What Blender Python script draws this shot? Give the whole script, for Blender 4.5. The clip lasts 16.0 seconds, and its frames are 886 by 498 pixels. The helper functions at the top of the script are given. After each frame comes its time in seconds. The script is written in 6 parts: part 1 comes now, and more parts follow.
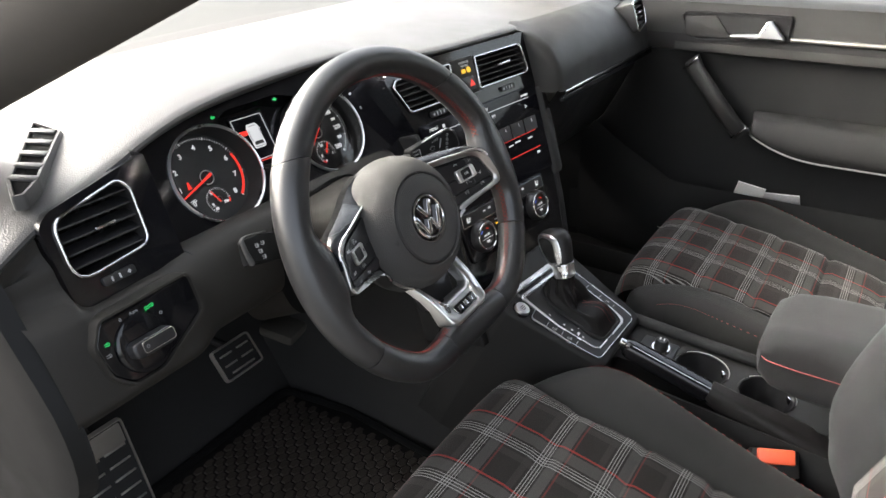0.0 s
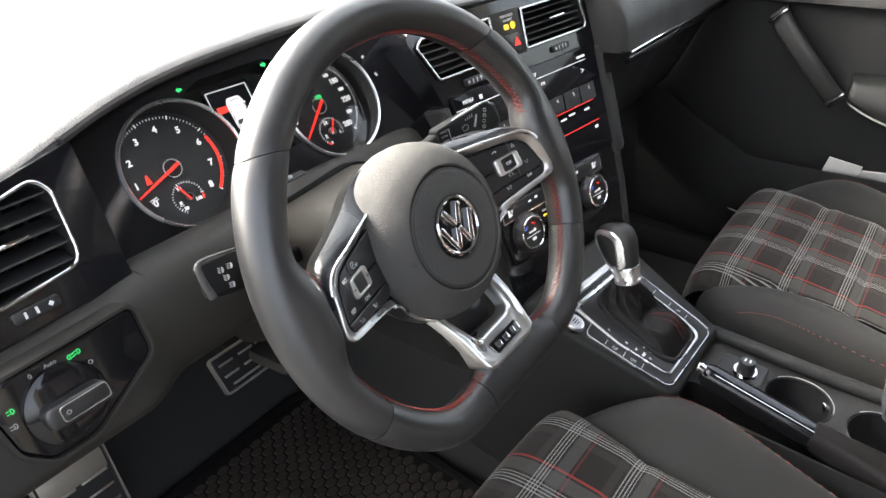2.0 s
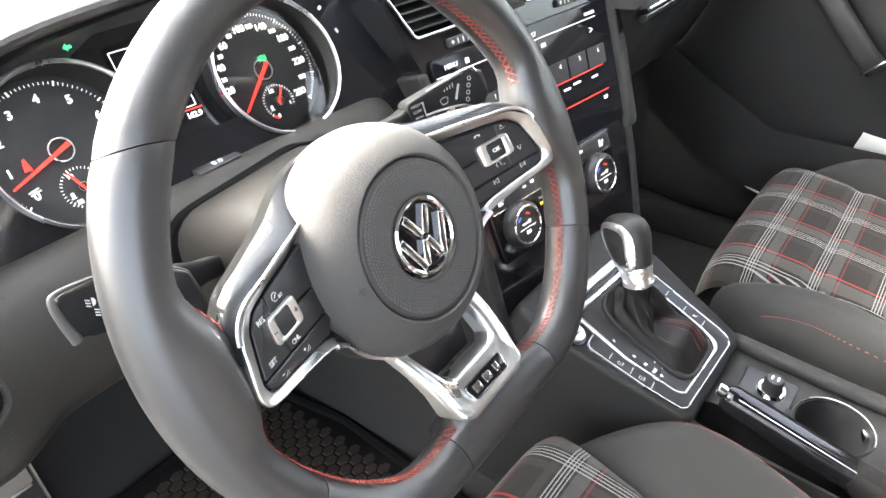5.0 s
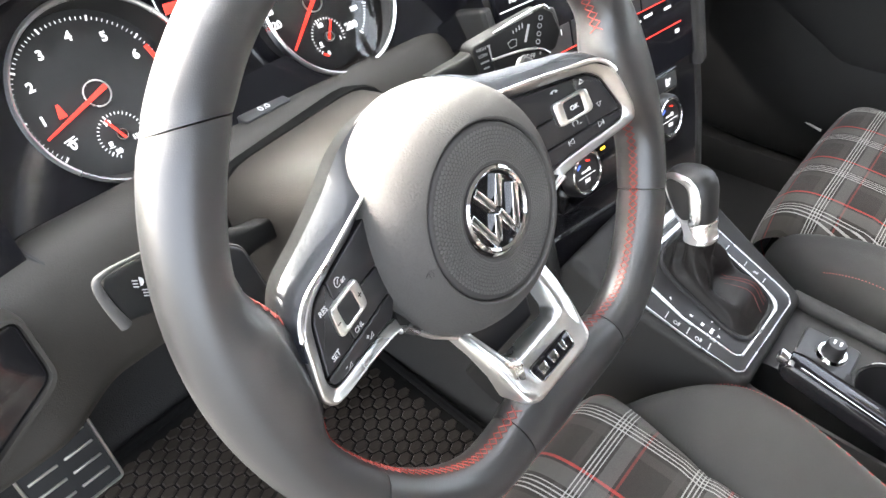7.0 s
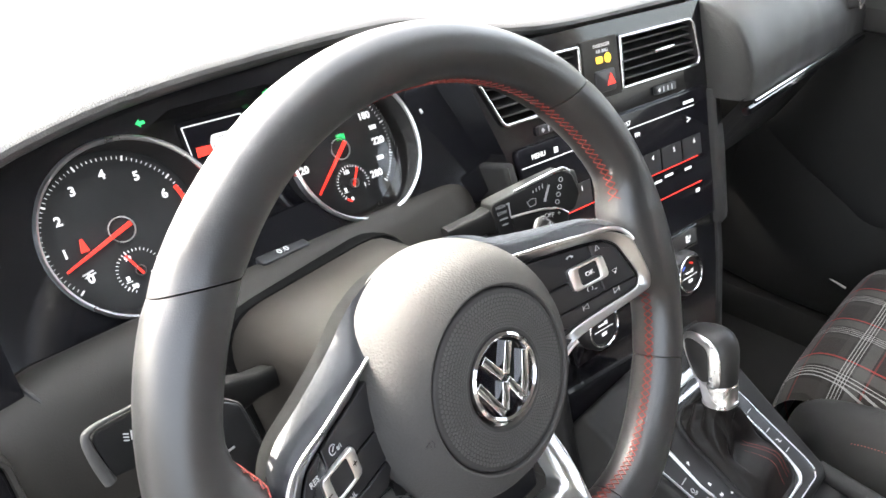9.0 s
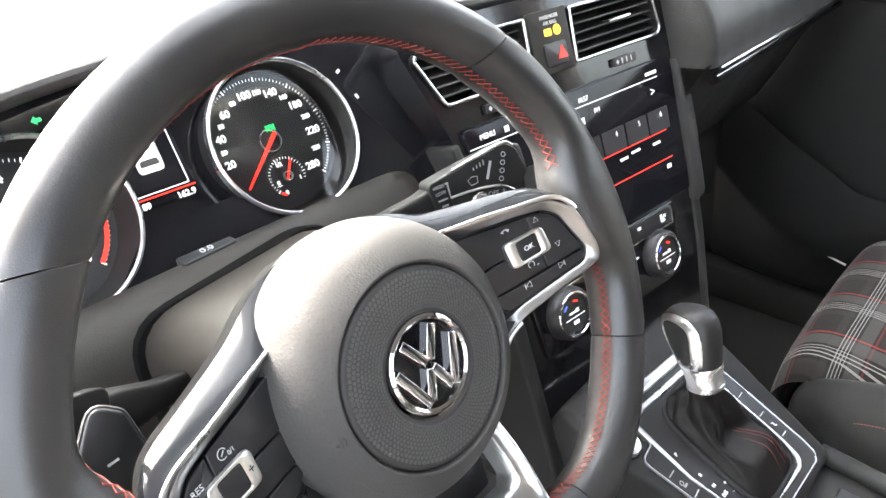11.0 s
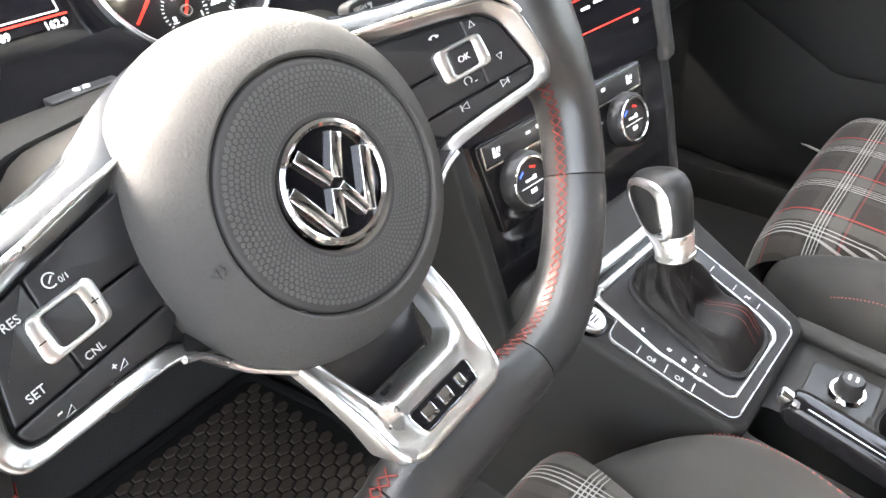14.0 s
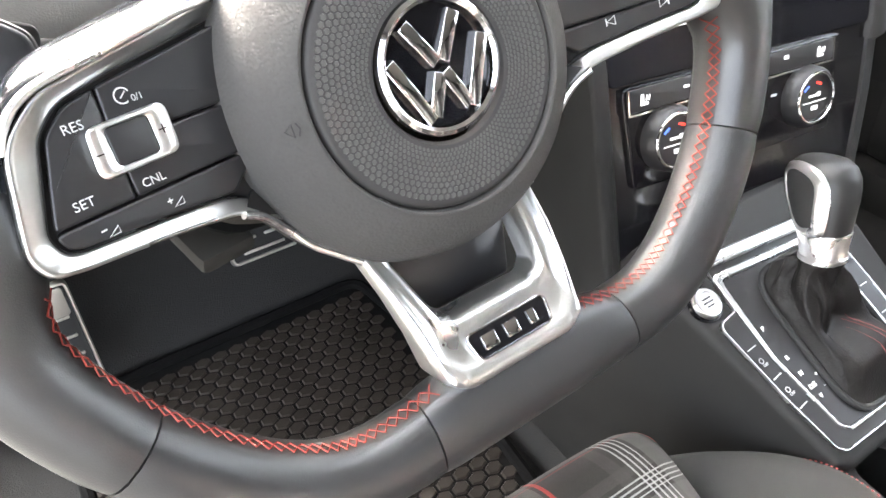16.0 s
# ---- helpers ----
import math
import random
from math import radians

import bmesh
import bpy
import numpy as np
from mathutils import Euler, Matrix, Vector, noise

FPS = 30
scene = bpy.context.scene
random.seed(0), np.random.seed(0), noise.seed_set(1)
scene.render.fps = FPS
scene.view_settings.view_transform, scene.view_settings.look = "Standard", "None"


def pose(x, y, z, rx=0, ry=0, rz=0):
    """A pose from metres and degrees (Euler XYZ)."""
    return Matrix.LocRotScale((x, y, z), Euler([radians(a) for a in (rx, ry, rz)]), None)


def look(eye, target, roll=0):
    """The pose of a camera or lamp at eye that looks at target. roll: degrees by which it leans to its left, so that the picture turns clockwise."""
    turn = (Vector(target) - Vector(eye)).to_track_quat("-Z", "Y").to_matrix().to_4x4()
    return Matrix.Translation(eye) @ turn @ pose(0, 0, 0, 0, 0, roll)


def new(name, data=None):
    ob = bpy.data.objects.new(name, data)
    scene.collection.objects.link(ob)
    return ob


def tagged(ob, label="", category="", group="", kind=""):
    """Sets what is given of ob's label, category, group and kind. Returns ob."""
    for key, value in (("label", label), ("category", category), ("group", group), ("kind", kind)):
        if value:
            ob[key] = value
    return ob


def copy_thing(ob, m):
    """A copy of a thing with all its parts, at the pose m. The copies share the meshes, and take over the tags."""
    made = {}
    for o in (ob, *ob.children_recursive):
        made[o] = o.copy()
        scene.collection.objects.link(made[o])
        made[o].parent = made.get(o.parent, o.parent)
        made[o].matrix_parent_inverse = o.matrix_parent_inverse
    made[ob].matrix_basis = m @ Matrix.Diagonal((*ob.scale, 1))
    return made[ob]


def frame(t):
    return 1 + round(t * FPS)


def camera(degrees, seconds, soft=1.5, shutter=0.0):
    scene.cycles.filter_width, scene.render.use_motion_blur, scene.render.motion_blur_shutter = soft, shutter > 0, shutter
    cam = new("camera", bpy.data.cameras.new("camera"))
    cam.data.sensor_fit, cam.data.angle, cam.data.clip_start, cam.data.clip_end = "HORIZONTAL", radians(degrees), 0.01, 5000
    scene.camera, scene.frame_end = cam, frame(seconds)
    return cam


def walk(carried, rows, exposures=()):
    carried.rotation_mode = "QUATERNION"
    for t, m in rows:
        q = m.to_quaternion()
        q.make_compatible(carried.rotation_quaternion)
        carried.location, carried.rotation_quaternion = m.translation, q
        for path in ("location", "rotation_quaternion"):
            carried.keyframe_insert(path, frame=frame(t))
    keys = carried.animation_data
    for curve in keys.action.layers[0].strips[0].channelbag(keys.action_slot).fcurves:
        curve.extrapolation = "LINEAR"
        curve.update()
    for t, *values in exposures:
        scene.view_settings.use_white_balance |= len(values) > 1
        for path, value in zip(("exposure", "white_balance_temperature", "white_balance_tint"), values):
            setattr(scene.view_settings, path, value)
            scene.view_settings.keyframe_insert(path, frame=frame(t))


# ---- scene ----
cam = camera(64.0, 16.0)
PATH = [
    (0, (-0.929, -0.401, 1.251), (0.536, 0.597, 0.326), -1.9),
    (0.5, (-0.897, -0.354, 1.243), (0.538, 0.692, 0.324), -2.4),
    (1, (-0.861, -0.325, 1.229), (0.578, 0.679, 0.269), -1.6),
    (1.5, (-0.823, -0.311, 1.217), (0.577, 0.709, 0.217), -2.2),
    (2, (-0.765, -0.296, 1.203), (0.591, 0.764, 0.184), -3.2),
    (2.5, (-0.727, -0.281, 1.188), (0.589, 0.812, 0.152), -2.1),
    (3, (-0.695, -0.277, 1.178), (0.603, 0.845, 0.149), -2.3),
    (3.5, (-0.675, -0.269, 1.168), (0.672, 0.785, 0.132), -0.3),
    (3.7, (-0.668, -0.264, 1.165), (0.671, 0.791, 0.12), -1.2),
    (5.8, (-0.636, -0.209, 1.16), (0.656, 0.782, -0.002), -1.5),
    (6, (-0.634, -0.204, 1.159), (0.651, 0.779, -0.016), -1.3),
    (6.5, (-0.624, -0.193, 1.158), (0.594, 0.771, -0.102), -1.1),
    (7, (-0.617, -0.176, 1.169), (0.527, 0.806, -0.145), -1.9),
    (7.5, (-0.611, -0.166, 1.181), (0.521, 0.832, -0.132), -1.2),
    (8, (-0.609, -0.167, 1.187), (0.584, 0.848, -0.056), 1.2),
    (8.5, (-0.607, -0.171, 1.187), (0.651, 0.924, 0.083), 0.3),
    (9, (-0.599, -0.169, 1.185), (0.655, 0.986, 0.141), 0.7),
    (9.2, (-0.594, -0.169, 1.183), (0.666, 0.985, 0.144), 0.6),
    (11.3, (-0.547, -0.193, 1.139), (0.698, 1.004, 0.13), -4.2),
    (11.5, (-0.545, -0.194, 1.133), (0.696, 1.002, 0.119), -4.3),
    (12, (-0.538, -0.196, 1.123), (0.719, 0.976, 0.101), -4.1),
    (12.5, (-0.532, -0.196, 1.111), (0.74, 0.934, 0.06), -4.1),
    (13, (-0.528, -0.194, 1.096), (0.745, 0.905, 0.014), -4.5),
    (13.5, (-0.524, -0.189, 1.079), (0.733, 0.872, -0.059), -4.1),
    (14, (-0.517, -0.186, 1.066), (0.697, 0.886, -0.107), -4.4),
    (14.5, (-0.508, -0.187, 1.05), (0.619, 0.944, -0.155), -4.4),
    (15, (-0.503, -0.185, 1.044), (0.499, 1.035, -0.184), -3.5),
    (15.5, (-0.494, -0.189, 1.041), (0.429, 1.068, -0.212), -0.2),
    (16, (-0.496, -0.19, 1.037), (0.386, 1.078, -0.233), 0.3),
]
EXPOSURES = [(0, 2.62, 6600, 10), (0.5, 2.84, 6600, 10), (2, 3.21, 6600, 10), (3.5, 4.13, 6600, 10), (6, 4.39, 6600, 10), (7, 4.36, 6600, 10), (8, 4.37, 6600, 10), (8.5, 4.23, 6600, 10), (9, 3.86, 6600, 10), (11.5, 4.21, 6600, 10), (12.5, 4.46, 6700, 10), (13.5, 4.53, 6700, 10), (15, 4.73, 6750, 10), (16, 4.76, 6750, 10)]
walk(cam, [(t, look(eye, target, roll)) for t, eye, target, roll in PATH], EXPOSURES)

# ---------------------------------------------------------------- light
world = bpy.data.worlds.new("world")
world.use_nodes = True
scene.world = world
wn = world.node_tree
sky = wn.nodes.new("ShaderNodeTexSky")
sky.sky_type, sky.sun_disc = "NISHITA", False
sky.sun_elevation, sky.sun_rotation = radians(30), radians(-13)
sky.air_density, sky.dust_density, sky.ozone_density = 1.0, 7.0, 1.0
wn.nodes["Background"].inputs["Strength"].default_value = 0.15
haze = wn.nodes.new("ShaderNodeHueSaturation")
haze.inputs["Saturation"].default_value = 0.45
wn.links.new(sky.outputs["Color"], haze.inputs["Color"])
wn.links.new(haze.outputs["Color"], wn.nodes["Background"].inputs["Color"])
sun = new("sun", bpy.data.lights.new("sun", "SUN"))
sun.data.energy, sun.data.angle, sun.data.color = 1.6, radians(46), (1.0, 0.97, 0.93)
sun.matrix_world = look((-0.8, 3.4, 2.05), (0, 0, 0))

# ---------------------------------------------------------------- helpers
def thing(name, m, label, category, group="", kind=""):
    """A top-level thing: an empty at its place, whose parts are meshes in its own axes."""
    ob = new(name)
    ob.empty_display_size = 0.02
    ob.matrix_world = m
    return tagged(ob, label, category, group, kind)


def axes(o, u, v):
    """The pose with origin o, first axis u and second axis near v."""
    u = Vector(u).normalized()
    v = Vector(v)
    v = (v - u * v.dot(u)).normalized()
    n = u.cross(v)
    return Matrix(((u.x, v.x, n.x, o[0]), (u.y, v.y, n.y, o[1]), (u.z, v.z, n.z, o[2]), (0, 0, 0, 1)))


def part(name, bm, material, parent=None, label="", sharp=38, kind=""):
    me = bpy.data.meshes.new(name)
    bmesh.ops.recalc_face_normals(bm, faces=bm.faces)
    bm.to_mesh(me)
    bm.free()
    for p in me.polygons:
        p.use_smooth = True
    me.set_sharp_from_angle(angle=radians(sharp))
    me.materials.append(material)
    ob = new(name, me)
    ob.parent = parent
    return tagged(ob, label, kind=kind)


def rpoly(pts, r, k=4):
    """A polygon with rounded corners; r is one radius or one for each corner."""
    out = []
    n = len(pts)
    for i, p in enumerate(pts):
        p = Vector(p)
        a, b = Vector(pts[i - 1]) - p, Vector(pts[(i + 1) % n]) - p
        ri = r[i] if isinstance(r, (list, tuple)) else r
        la, lb = a.length, b.length
        a, b = a / la, b / lb
        half = math.acos(max(-1, min(1, a.dot(b)))) / 2
        d = min(ri / max(math.tan(half), 1e-3), la * 0.49, lb * 0.49)
        p0, p1 = p + a * d, p + b * d
        for j in range(k + 1):
            t = j / k
            out.append(((1 - t) ** 2 * p0 + 2 * t * (1 - t) * p + t * t * p1)[:])
    return out


def rrect(cu, cv, w, h, r, k=4):
    return rpoly([(cu - w / 2, cv - h / 2), (cu + w / 2, cv - h / 2), (cu + w / 2, cv + h / 2), (cu - w / 2, cv + h / 2)], r, k)


def circle(cu, cv, r, k=48):
    return [(cu + r * math.cos(2 * math.pi * i / k), cv + r * math.sin(2 * math.pi * i / k)) for i in range(k)]


def inset(poly, d):
    """The polygon moved inwards by d along its own normals (counter-clockwise polygons)."""
    out = []
    n = len(poly)
    for i in range(n):
        a, p, b = Vector(poly[i - 1]), Vector(poly[i]), Vector(poly[(i + 1) % n])
        e1, e2 = (p - a), (b - p)
        nn = Vector((0, 0))
        for e in (e1, e2):
            if e.length > 1e-9:
                e = e.normalized()
                nn += Vector((-e.y, e.x))
        if nn.length < 1e-9:
            nn = Vector((0, 1))
        out.append((p + nn.normalized() * d)[:])
    return out


def area2(poly):
    return sum(poly[i - 1][0] * poly[i][1] - poly[i][0] * poly[i - 1][1] for i in range(len(poly)))


def prism(poly, n0, n1, edge=0.0, bm=None, dome=0.0):
    """A slab over a polygon, from n0 to n1, with a rounded upper edge and, with dome, a raised middle."""
    bm = bm or bmesh.new()
    if area2(poly) < 0:
        poly = poly[::-1]
    loops = [(poly, n0)]
    if edge > 0:
        s = 1 if n1 > n0 else -1
        for a in (0, 30, 60, 90):
            loops.append((inset(poly, edge * (1 - math.cos(radians(a)))), n1 - s * edge * (1 - math.sin(radians(a)))))
    else:
        loops.append((poly, n1))
    rows = [[bm.verts.new((x, y, n)) for x, y in p] for p, n in loops]
    for a, b in zip(rows, rows[1:]):
        for i in range(len(a)):
            bm.faces.new((a[i - 1], a[i], b[i], b[i - 1]))
    bm.faces.new(rows[0][::-1])
    top = rows[-1]
    if dome:
        cu = sum(v.co.x for v in top) / len(top)
        cv = sum(v.co.y for v in top) / len(top)
        prev = top
        for f in (0.7, 0.35):
            nxt = [bm.verts.new((cu + (v.co.x - cu) * f, cv + (v.co.y - cv) * f, n1 + dome * (1 - f * f))) for v in top]
            for i in range(len(top)):
                bm.faces.new((prev[i - 1], prev[i], nxt[i], nxt[i - 1]))
            prev = nxt
        bm.faces.new(prev)
    else:
        bm.faces.new(top)
    return bm


def band(outer, inner, n0, n1, bm=None, edge=0.0):
    """A frame between two polygons with as many corners each."""
    bm = bm or bmesh.new()
    k = len(outer)
    mid = [[(o[0] * (1 - t) + i[0] * t, o[1] * (1 - t) + i[1] * t) for o, i in zip(outer, inner)] for t in (0.25, 0.75)]
    e = edge or (n1 - n0) * 0.3
    rows = [[bm.verts.new((x, y, n)) for x, y in p] for p, n in ((outer, n0), (outer, n1 - e), (mid[0], n1), (mid[1], n1), (inner, n1 - e), (inner, n0))]
    for a, b in zip(rows, rows[1:] + rows[:1]):
        for i in range(k):
            bm.faces.new((a[i - 1], a[i], b[i], b[i - 1]))
    return bm


def fine(poly, m=6):
    """The same polygon with each side cut into m."""
    out = []
    for i, a in enumerate(poly):
        b = poly[(i + 1) % len(poly)]
        out += [(a[0] + (b[0] - a[0]) * k / m, a[1] + (b[1] - a[1]) * k / m) for k in range(m)]
    return out


def plate(outer, holes, n0, n1, bm=None):
    """A plate with holes: its face at n1 and walls down to n0."""
    bm = bm or bmesh.new()
    edges, loops = [], []
    for p in [outer] + list(holes):
        vs = [bm.verts.new((x, y, n1)) for x, y in p]
        loops.append(vs)
        edges += [bm.edges.new((vs[i - 1], vs[i])) for i in range(len(vs))]
    bmesh.ops.triangle_fill(bm, use_beauty=True, use_dissolve=False, edges=edges)
    for vs in loops:
        low = [bm.verts.new((v.co.x, v.co.y, n0)) for v in vs]
        for i in range(len(vs)):
            bm.faces.new((vs[i - 1], vs[i], low[i], low[i - 1]))
    return bm


def tube(path, r, closed=False, k=12, bm=None, caps=True):
    """A tube along points; r is a number, or a function of the share of the way and the angle."""
    bm = bm or bmesh.new()
    pts = [Vector(p) for p in path]
    n = len(pts)
    rows = []
    up = None
    for i, p in enumerate(pts):
        a = pts[i - 1] if (i or closed) else p
        b = pts[(i + 1) % n] if (i < n - 1 or closed) else p
        t = (b - a).normalized()
        if up is None:
            up = Vector((0, 0, 1)) if abs(t.z) < 0.9 else Vector((1, 0, 0))
        up = (up - t * up.dot(t)).normalized()
        side = t.cross(up)
        row = []
        for j in range(k):
            ang = 2 * math.pi * j / k
            rr = r(i / max(1, n - 1), ang) if callable(r) else r
            row.append(bm.verts.new(p + (up * math.sin(ang) + side * math.cos(ang)) * rr))
        rows.append(row)
    for i in range(n if closed else n - 1):
        a, b = rows[i], rows[(i + 1) % n]
        for j in range(k):
            bm.faces.new((a[j - 1], a[j], b[j], b[j - 1]))
    if caps and not closed:
        bm.faces.new(rows[0])
        bm.faces.new(rows[-1][::-1])
    return bm


def lathe(profile, cu=0.0, cv=0.0, k=64, bm=None):
    """A body turned about the third axis; profile of (radius, height)."""
    bm = bm or bmesh.new()
    rows = []
    for r, n in profile:
        if r < 1e-6:
            rows.append([bm.verts.new((cu, cv, n))])
        else:
            rows.append([bm.verts.new((cu + r * math.cos(2 * math.pi * i / k), cv + r * math.sin(2 * math.pi * i / k), n)) for i in range(k)])
    for a, b in zip(rows, rows[1:]):
        for i in range(k):
            f = [a[i - 1] if len(a) > 1 else a[0]]
            if len(a) > 1:
                f.append(a[i])
            f.append(b[i] if len(b) > 1 else b[0])
            if len(b) > 1:
                f.append(b[i - 1])
            if len(f) > 2:
                bm.faces.new(f)
    return bm


def box(c, s, edge=0.0, bm=None, m=None):
    """A box with rounded edges, centre c and size s."""
    own = bmesh.new()
    bmesh.ops.create_cube(own, size=1)
    bmesh.ops.scale(own, vec=s, verts=own.verts)
    if edge:
        bmesh.ops.bevel(own, geom=own.edges[:], offset=edge, segments=2, profile=0.5, affect="EDGES")
    if m is not None:
        bmesh.ops.transform(own, matrix=m, verts=own.verts)
    bmesh.ops.translate(own, vec=c, verts=own.verts)
    if bm is None:
        return own
    return merge(bm, own)


def merge(bm, other):
    table = {v: bm.verts.new(v.co) for v in other.verts}
    for f in other.faces:
        bm.faces.new([table[v] for v in f.verts])
    other.free()
    return bm


def smooth_line(pts, n):
    """n points along a Catmull-Rom curve through pts."""
    P = [Vector(p) for p in pts]
    P = [2 * P[0] - P[1]] + P + [2 * P[-1] - P[-2]]
    out = []
    m = len(P) - 3
    for i in range(n):
        s = i / (n - 1) * m
        j = min(int(s), m - 1)
        t = s - j
        a, b, c, d = P[j:j + 4]
        out.append(0.5 * (2 * b + (c - a) * t + (2 * a - 5 * b + 4 * c - d) * t * t + (3 * b - a - 3 * c + d) * t ** 3))
    return out


def loft(sections, closed=False, caps=False, bm=None, uv=False):
    """A skin over sections that have as many points each."""
    bm = bm or bmesh.new()
    rows = [[bm.verts.new(p) for p in s] for s in sections]
    k = len(rows[0])
    lay = bm.loops.layers.uv.verify() if uv else None
    for i in range(len(rows) - 1):
        for j in range(0 if closed else 1, k):
            f = bm.faces.new((rows[i][j - 1], rows[i][j], rows[i + 1][j], rows[i + 1][j - 1]))
            if uv:
                for l, (a, b) in zip(f.loops, ((i, j - 1), (i, j), (i + 1, j), (i + 1, j - 1))):
                    l[lay].uv = uv(a, b)
    if caps:
        bm.faces.new(rows[0])
        bm.faces.new(rows[-1][::-1])
    return bm


def words(body, size, u, v, n, turn=0.0, depth=0.0003, squeeze=1.0, bold=0.0):
    """Letters as a mesh, centred at (u, v), n high above the plane."""
    cu = bpy.data.curves.new("letters", "FONT")
    cu.body, cu.size, cu.align_x, cu.align_y, cu.extrude, cu.offset = body, size, "CENTER", "CENTER", depth, bold
    cu.resolution_u = 3
    ob = bpy.data.objects.new("letters", cu)
    me = bpy.data.meshes.new_from_object(ob)
    bm = bmesh.new()
    bm.from_mesh(me)
    bmesh.ops.transform(bm, matrix=pose(u, v, n, 0, 0, turn) @ Matrix.Diagonal((squeeze, 1, 1, 1)), verts=bm.verts)
    bpy.data.objects.remove(ob)
    bpy.data.curves.remove(cu)
    bpy.data.meshes.remove(me)
    return bm


def bars(rows, n, depth=0.0004):
    """Small flat bars: rows of (u, v, width, height, turn)."""
    bm = bmesh.new()
    for u, v, w, h, turn in rows:
        box((u, v, n), (w, h, depth), 0, bm, pose(0, 0, 0, 0, 0, turn))
    return bm

# ---------------------------------------------------------------- materials
def surface(name, colour, rough, metal=0.0, grain=0.0, grain_size=0.0006, cells=False, wear=0.15, coat=0.0, specular=0.5, sheen=0.0):
    """A procedural surface: colour with large and small variation, roughness variation and fine relief."""
    m = bpy.data.materials.new(name)
    m.use_nodes = True
    t = m.node_tree
    b = t.nodes["Principled BSDF"]
    co = t.nodes.new("ShaderNodeTexCoord")
    big = t.nodes.new("ShaderNodeTexNoise")
    big.inputs["Scale"].default_value, big.inputs["Detail"].default_value = 14.0, 5.0
    t.links.new(co.outputs["Object"], big.inputs["Vector"])
    fine = t.nodes.new("ShaderNodeTexNoise")
    fine.inputs["Scale"].default_value, fine.inputs["Detail"].default_value = 900.0, 2.0
    t.links.new(co.outputs["Object"], fine.inputs["Vector"])
    mix = t.nodes.new("ShaderNodeMix")
    mix.data_type = "FLOAT"
    mix.inputs[0].default_value = 0.35
    t.links.new(big.outputs["Fac"], mix.inputs[2])
    t.links.new(fine.outputs["Fac"], mix.inputs[3])
    ramp = t.nodes.new("ShaderNodeMapRange")
    ramp.inputs["From Min"].default_value, ramp.inputs["From Max"].default_value = 0.3, 0.7
    ramp.inputs["To Min"].default_value, ramp.inputs["To Max"].default_value = 1 - wear, 1 + wear
    t.links.new(mix.outputs[0], ramp.inputs["Value"])
    tint = t.nodes.new("ShaderNodeMix")
    tint.data_type, tint.blend_type = "RGBA", "MULTIPLY"
    tint.inputs[0].default_value = 1.0
    tint.inputs[6].default_value = (*colour, 1)
    t.links.new(ramp.outputs["Result"], tint.inputs[7])
    t.links.new(tint.outputs[2], b.inputs["Base Color"])
    rr = t.nodes.new("ShaderNodeMapRange")
    rr.inputs["From Min"].default_value, rr.inputs["From Max"].default_value = 0.3, 0.7
    rr.inputs["To Min"].default_value, rr.inputs["To Max"].default_value = max(0.02, rough * 0.85), min(1, rough * 1.15)
    t.links.new(big.outputs["Fac"], rr.inputs["Value"])
    t.links.new(rr.outputs["Result"], b.inputs["Roughness"])
    b.inputs["Metallic"].default_value = metal
    b.inputs["Specular IOR Level"].default_value = specular
    b.inputs["Coat Weight"].default_value = coat
    b.inputs["Coat Roughness"].default_value = 0.04
    if sheen:
        b.inputs["Sheen Weight"].default_value, b.inputs["Sheen Roughness"].default_value = sheen, 0.5
    if grain:
        if cells:
            g = t.nodes.new("ShaderNodeTexVoronoi")
            g.feature = "SMOOTH_F1"
            g.inputs["Scale"].default_value = 1 / grain_size
            out = g.outputs["Distance"]
        else:
            g = t.nodes.new("ShaderNodeTexNoise")
            g.inputs["Scale"].default_value, g.inputs["Detail"].default_value = 1 / grain_size, 3.0
            out = g.outputs["Fac"]
        t.links.new(co.outputs["Object"], g.inputs["Vector"])
        bump = t.nodes.new("ShaderNodeBump")
        bump.inputs["Strength"].default_value, bump.inputs["Distance"].default_value = grain, grain_size * 0.5
        t.links.new(out, bump.inputs["Height"])
        t.links.new(bump.outputs["Normal"], b.inputs["Normal"])
    return m


def lit(name, colour, strength):
    """A display or lamp that glows."""
    m = bpy.data.materials.new(name)
    m.use_nodes = True
    b = m.node_tree.nodes["Principled BSDF"]
    b.inputs["Base Color"].default_value = (*[c * 0.5 for c in colour], 1)
    b.inputs["Emission Color"].default_value = (*colour, 1)
    b.inputs["Emission Strength"].default_value = strength
    b.inputs["Roughness"].default_value = 0.4
    return m


LEATHER = surface("leather", (0.009, 0.008, 0.0078), 0.48, grain=0.5, grain_size=0.0011, cells=True, wear=0.12, specular=0.22)
LEATHER_SMOOTH = surface("smooth leather", (0.017, 0.017, 0.0173), 0.37, grain=0.2, grain_size=0.0007, wear=0.14, specular=0.85)
KNOBSKIN = surface("knob leather", (0.016, 0.016, 0.016), 0.42, grain=0.12, grain_size=0.0006, wear=0.08, specular=0.4)
HUB = surface("grained hub cover", (0.062, 0.0605, 0.058), 0.75, grain=0.4, grain_size=0.0012, cells=True, wear=0.08, specular=0.09)
# one dash pad material: a lit copy here, a shaded copy below
PAD_LIT = surface("soft dash pad lit", (0.058, 0.0568, 0.055), 0.36, grain=0.5, grain_size=0.0012, cells=True, wear=0.1, specular=0.38)
TRIM = surface("dark grey moulding", (0.0215, 0.0198, 0.0172), 0.60, grain=0.4, grain_size=0.0009, wear=0.1, specular=0.28)
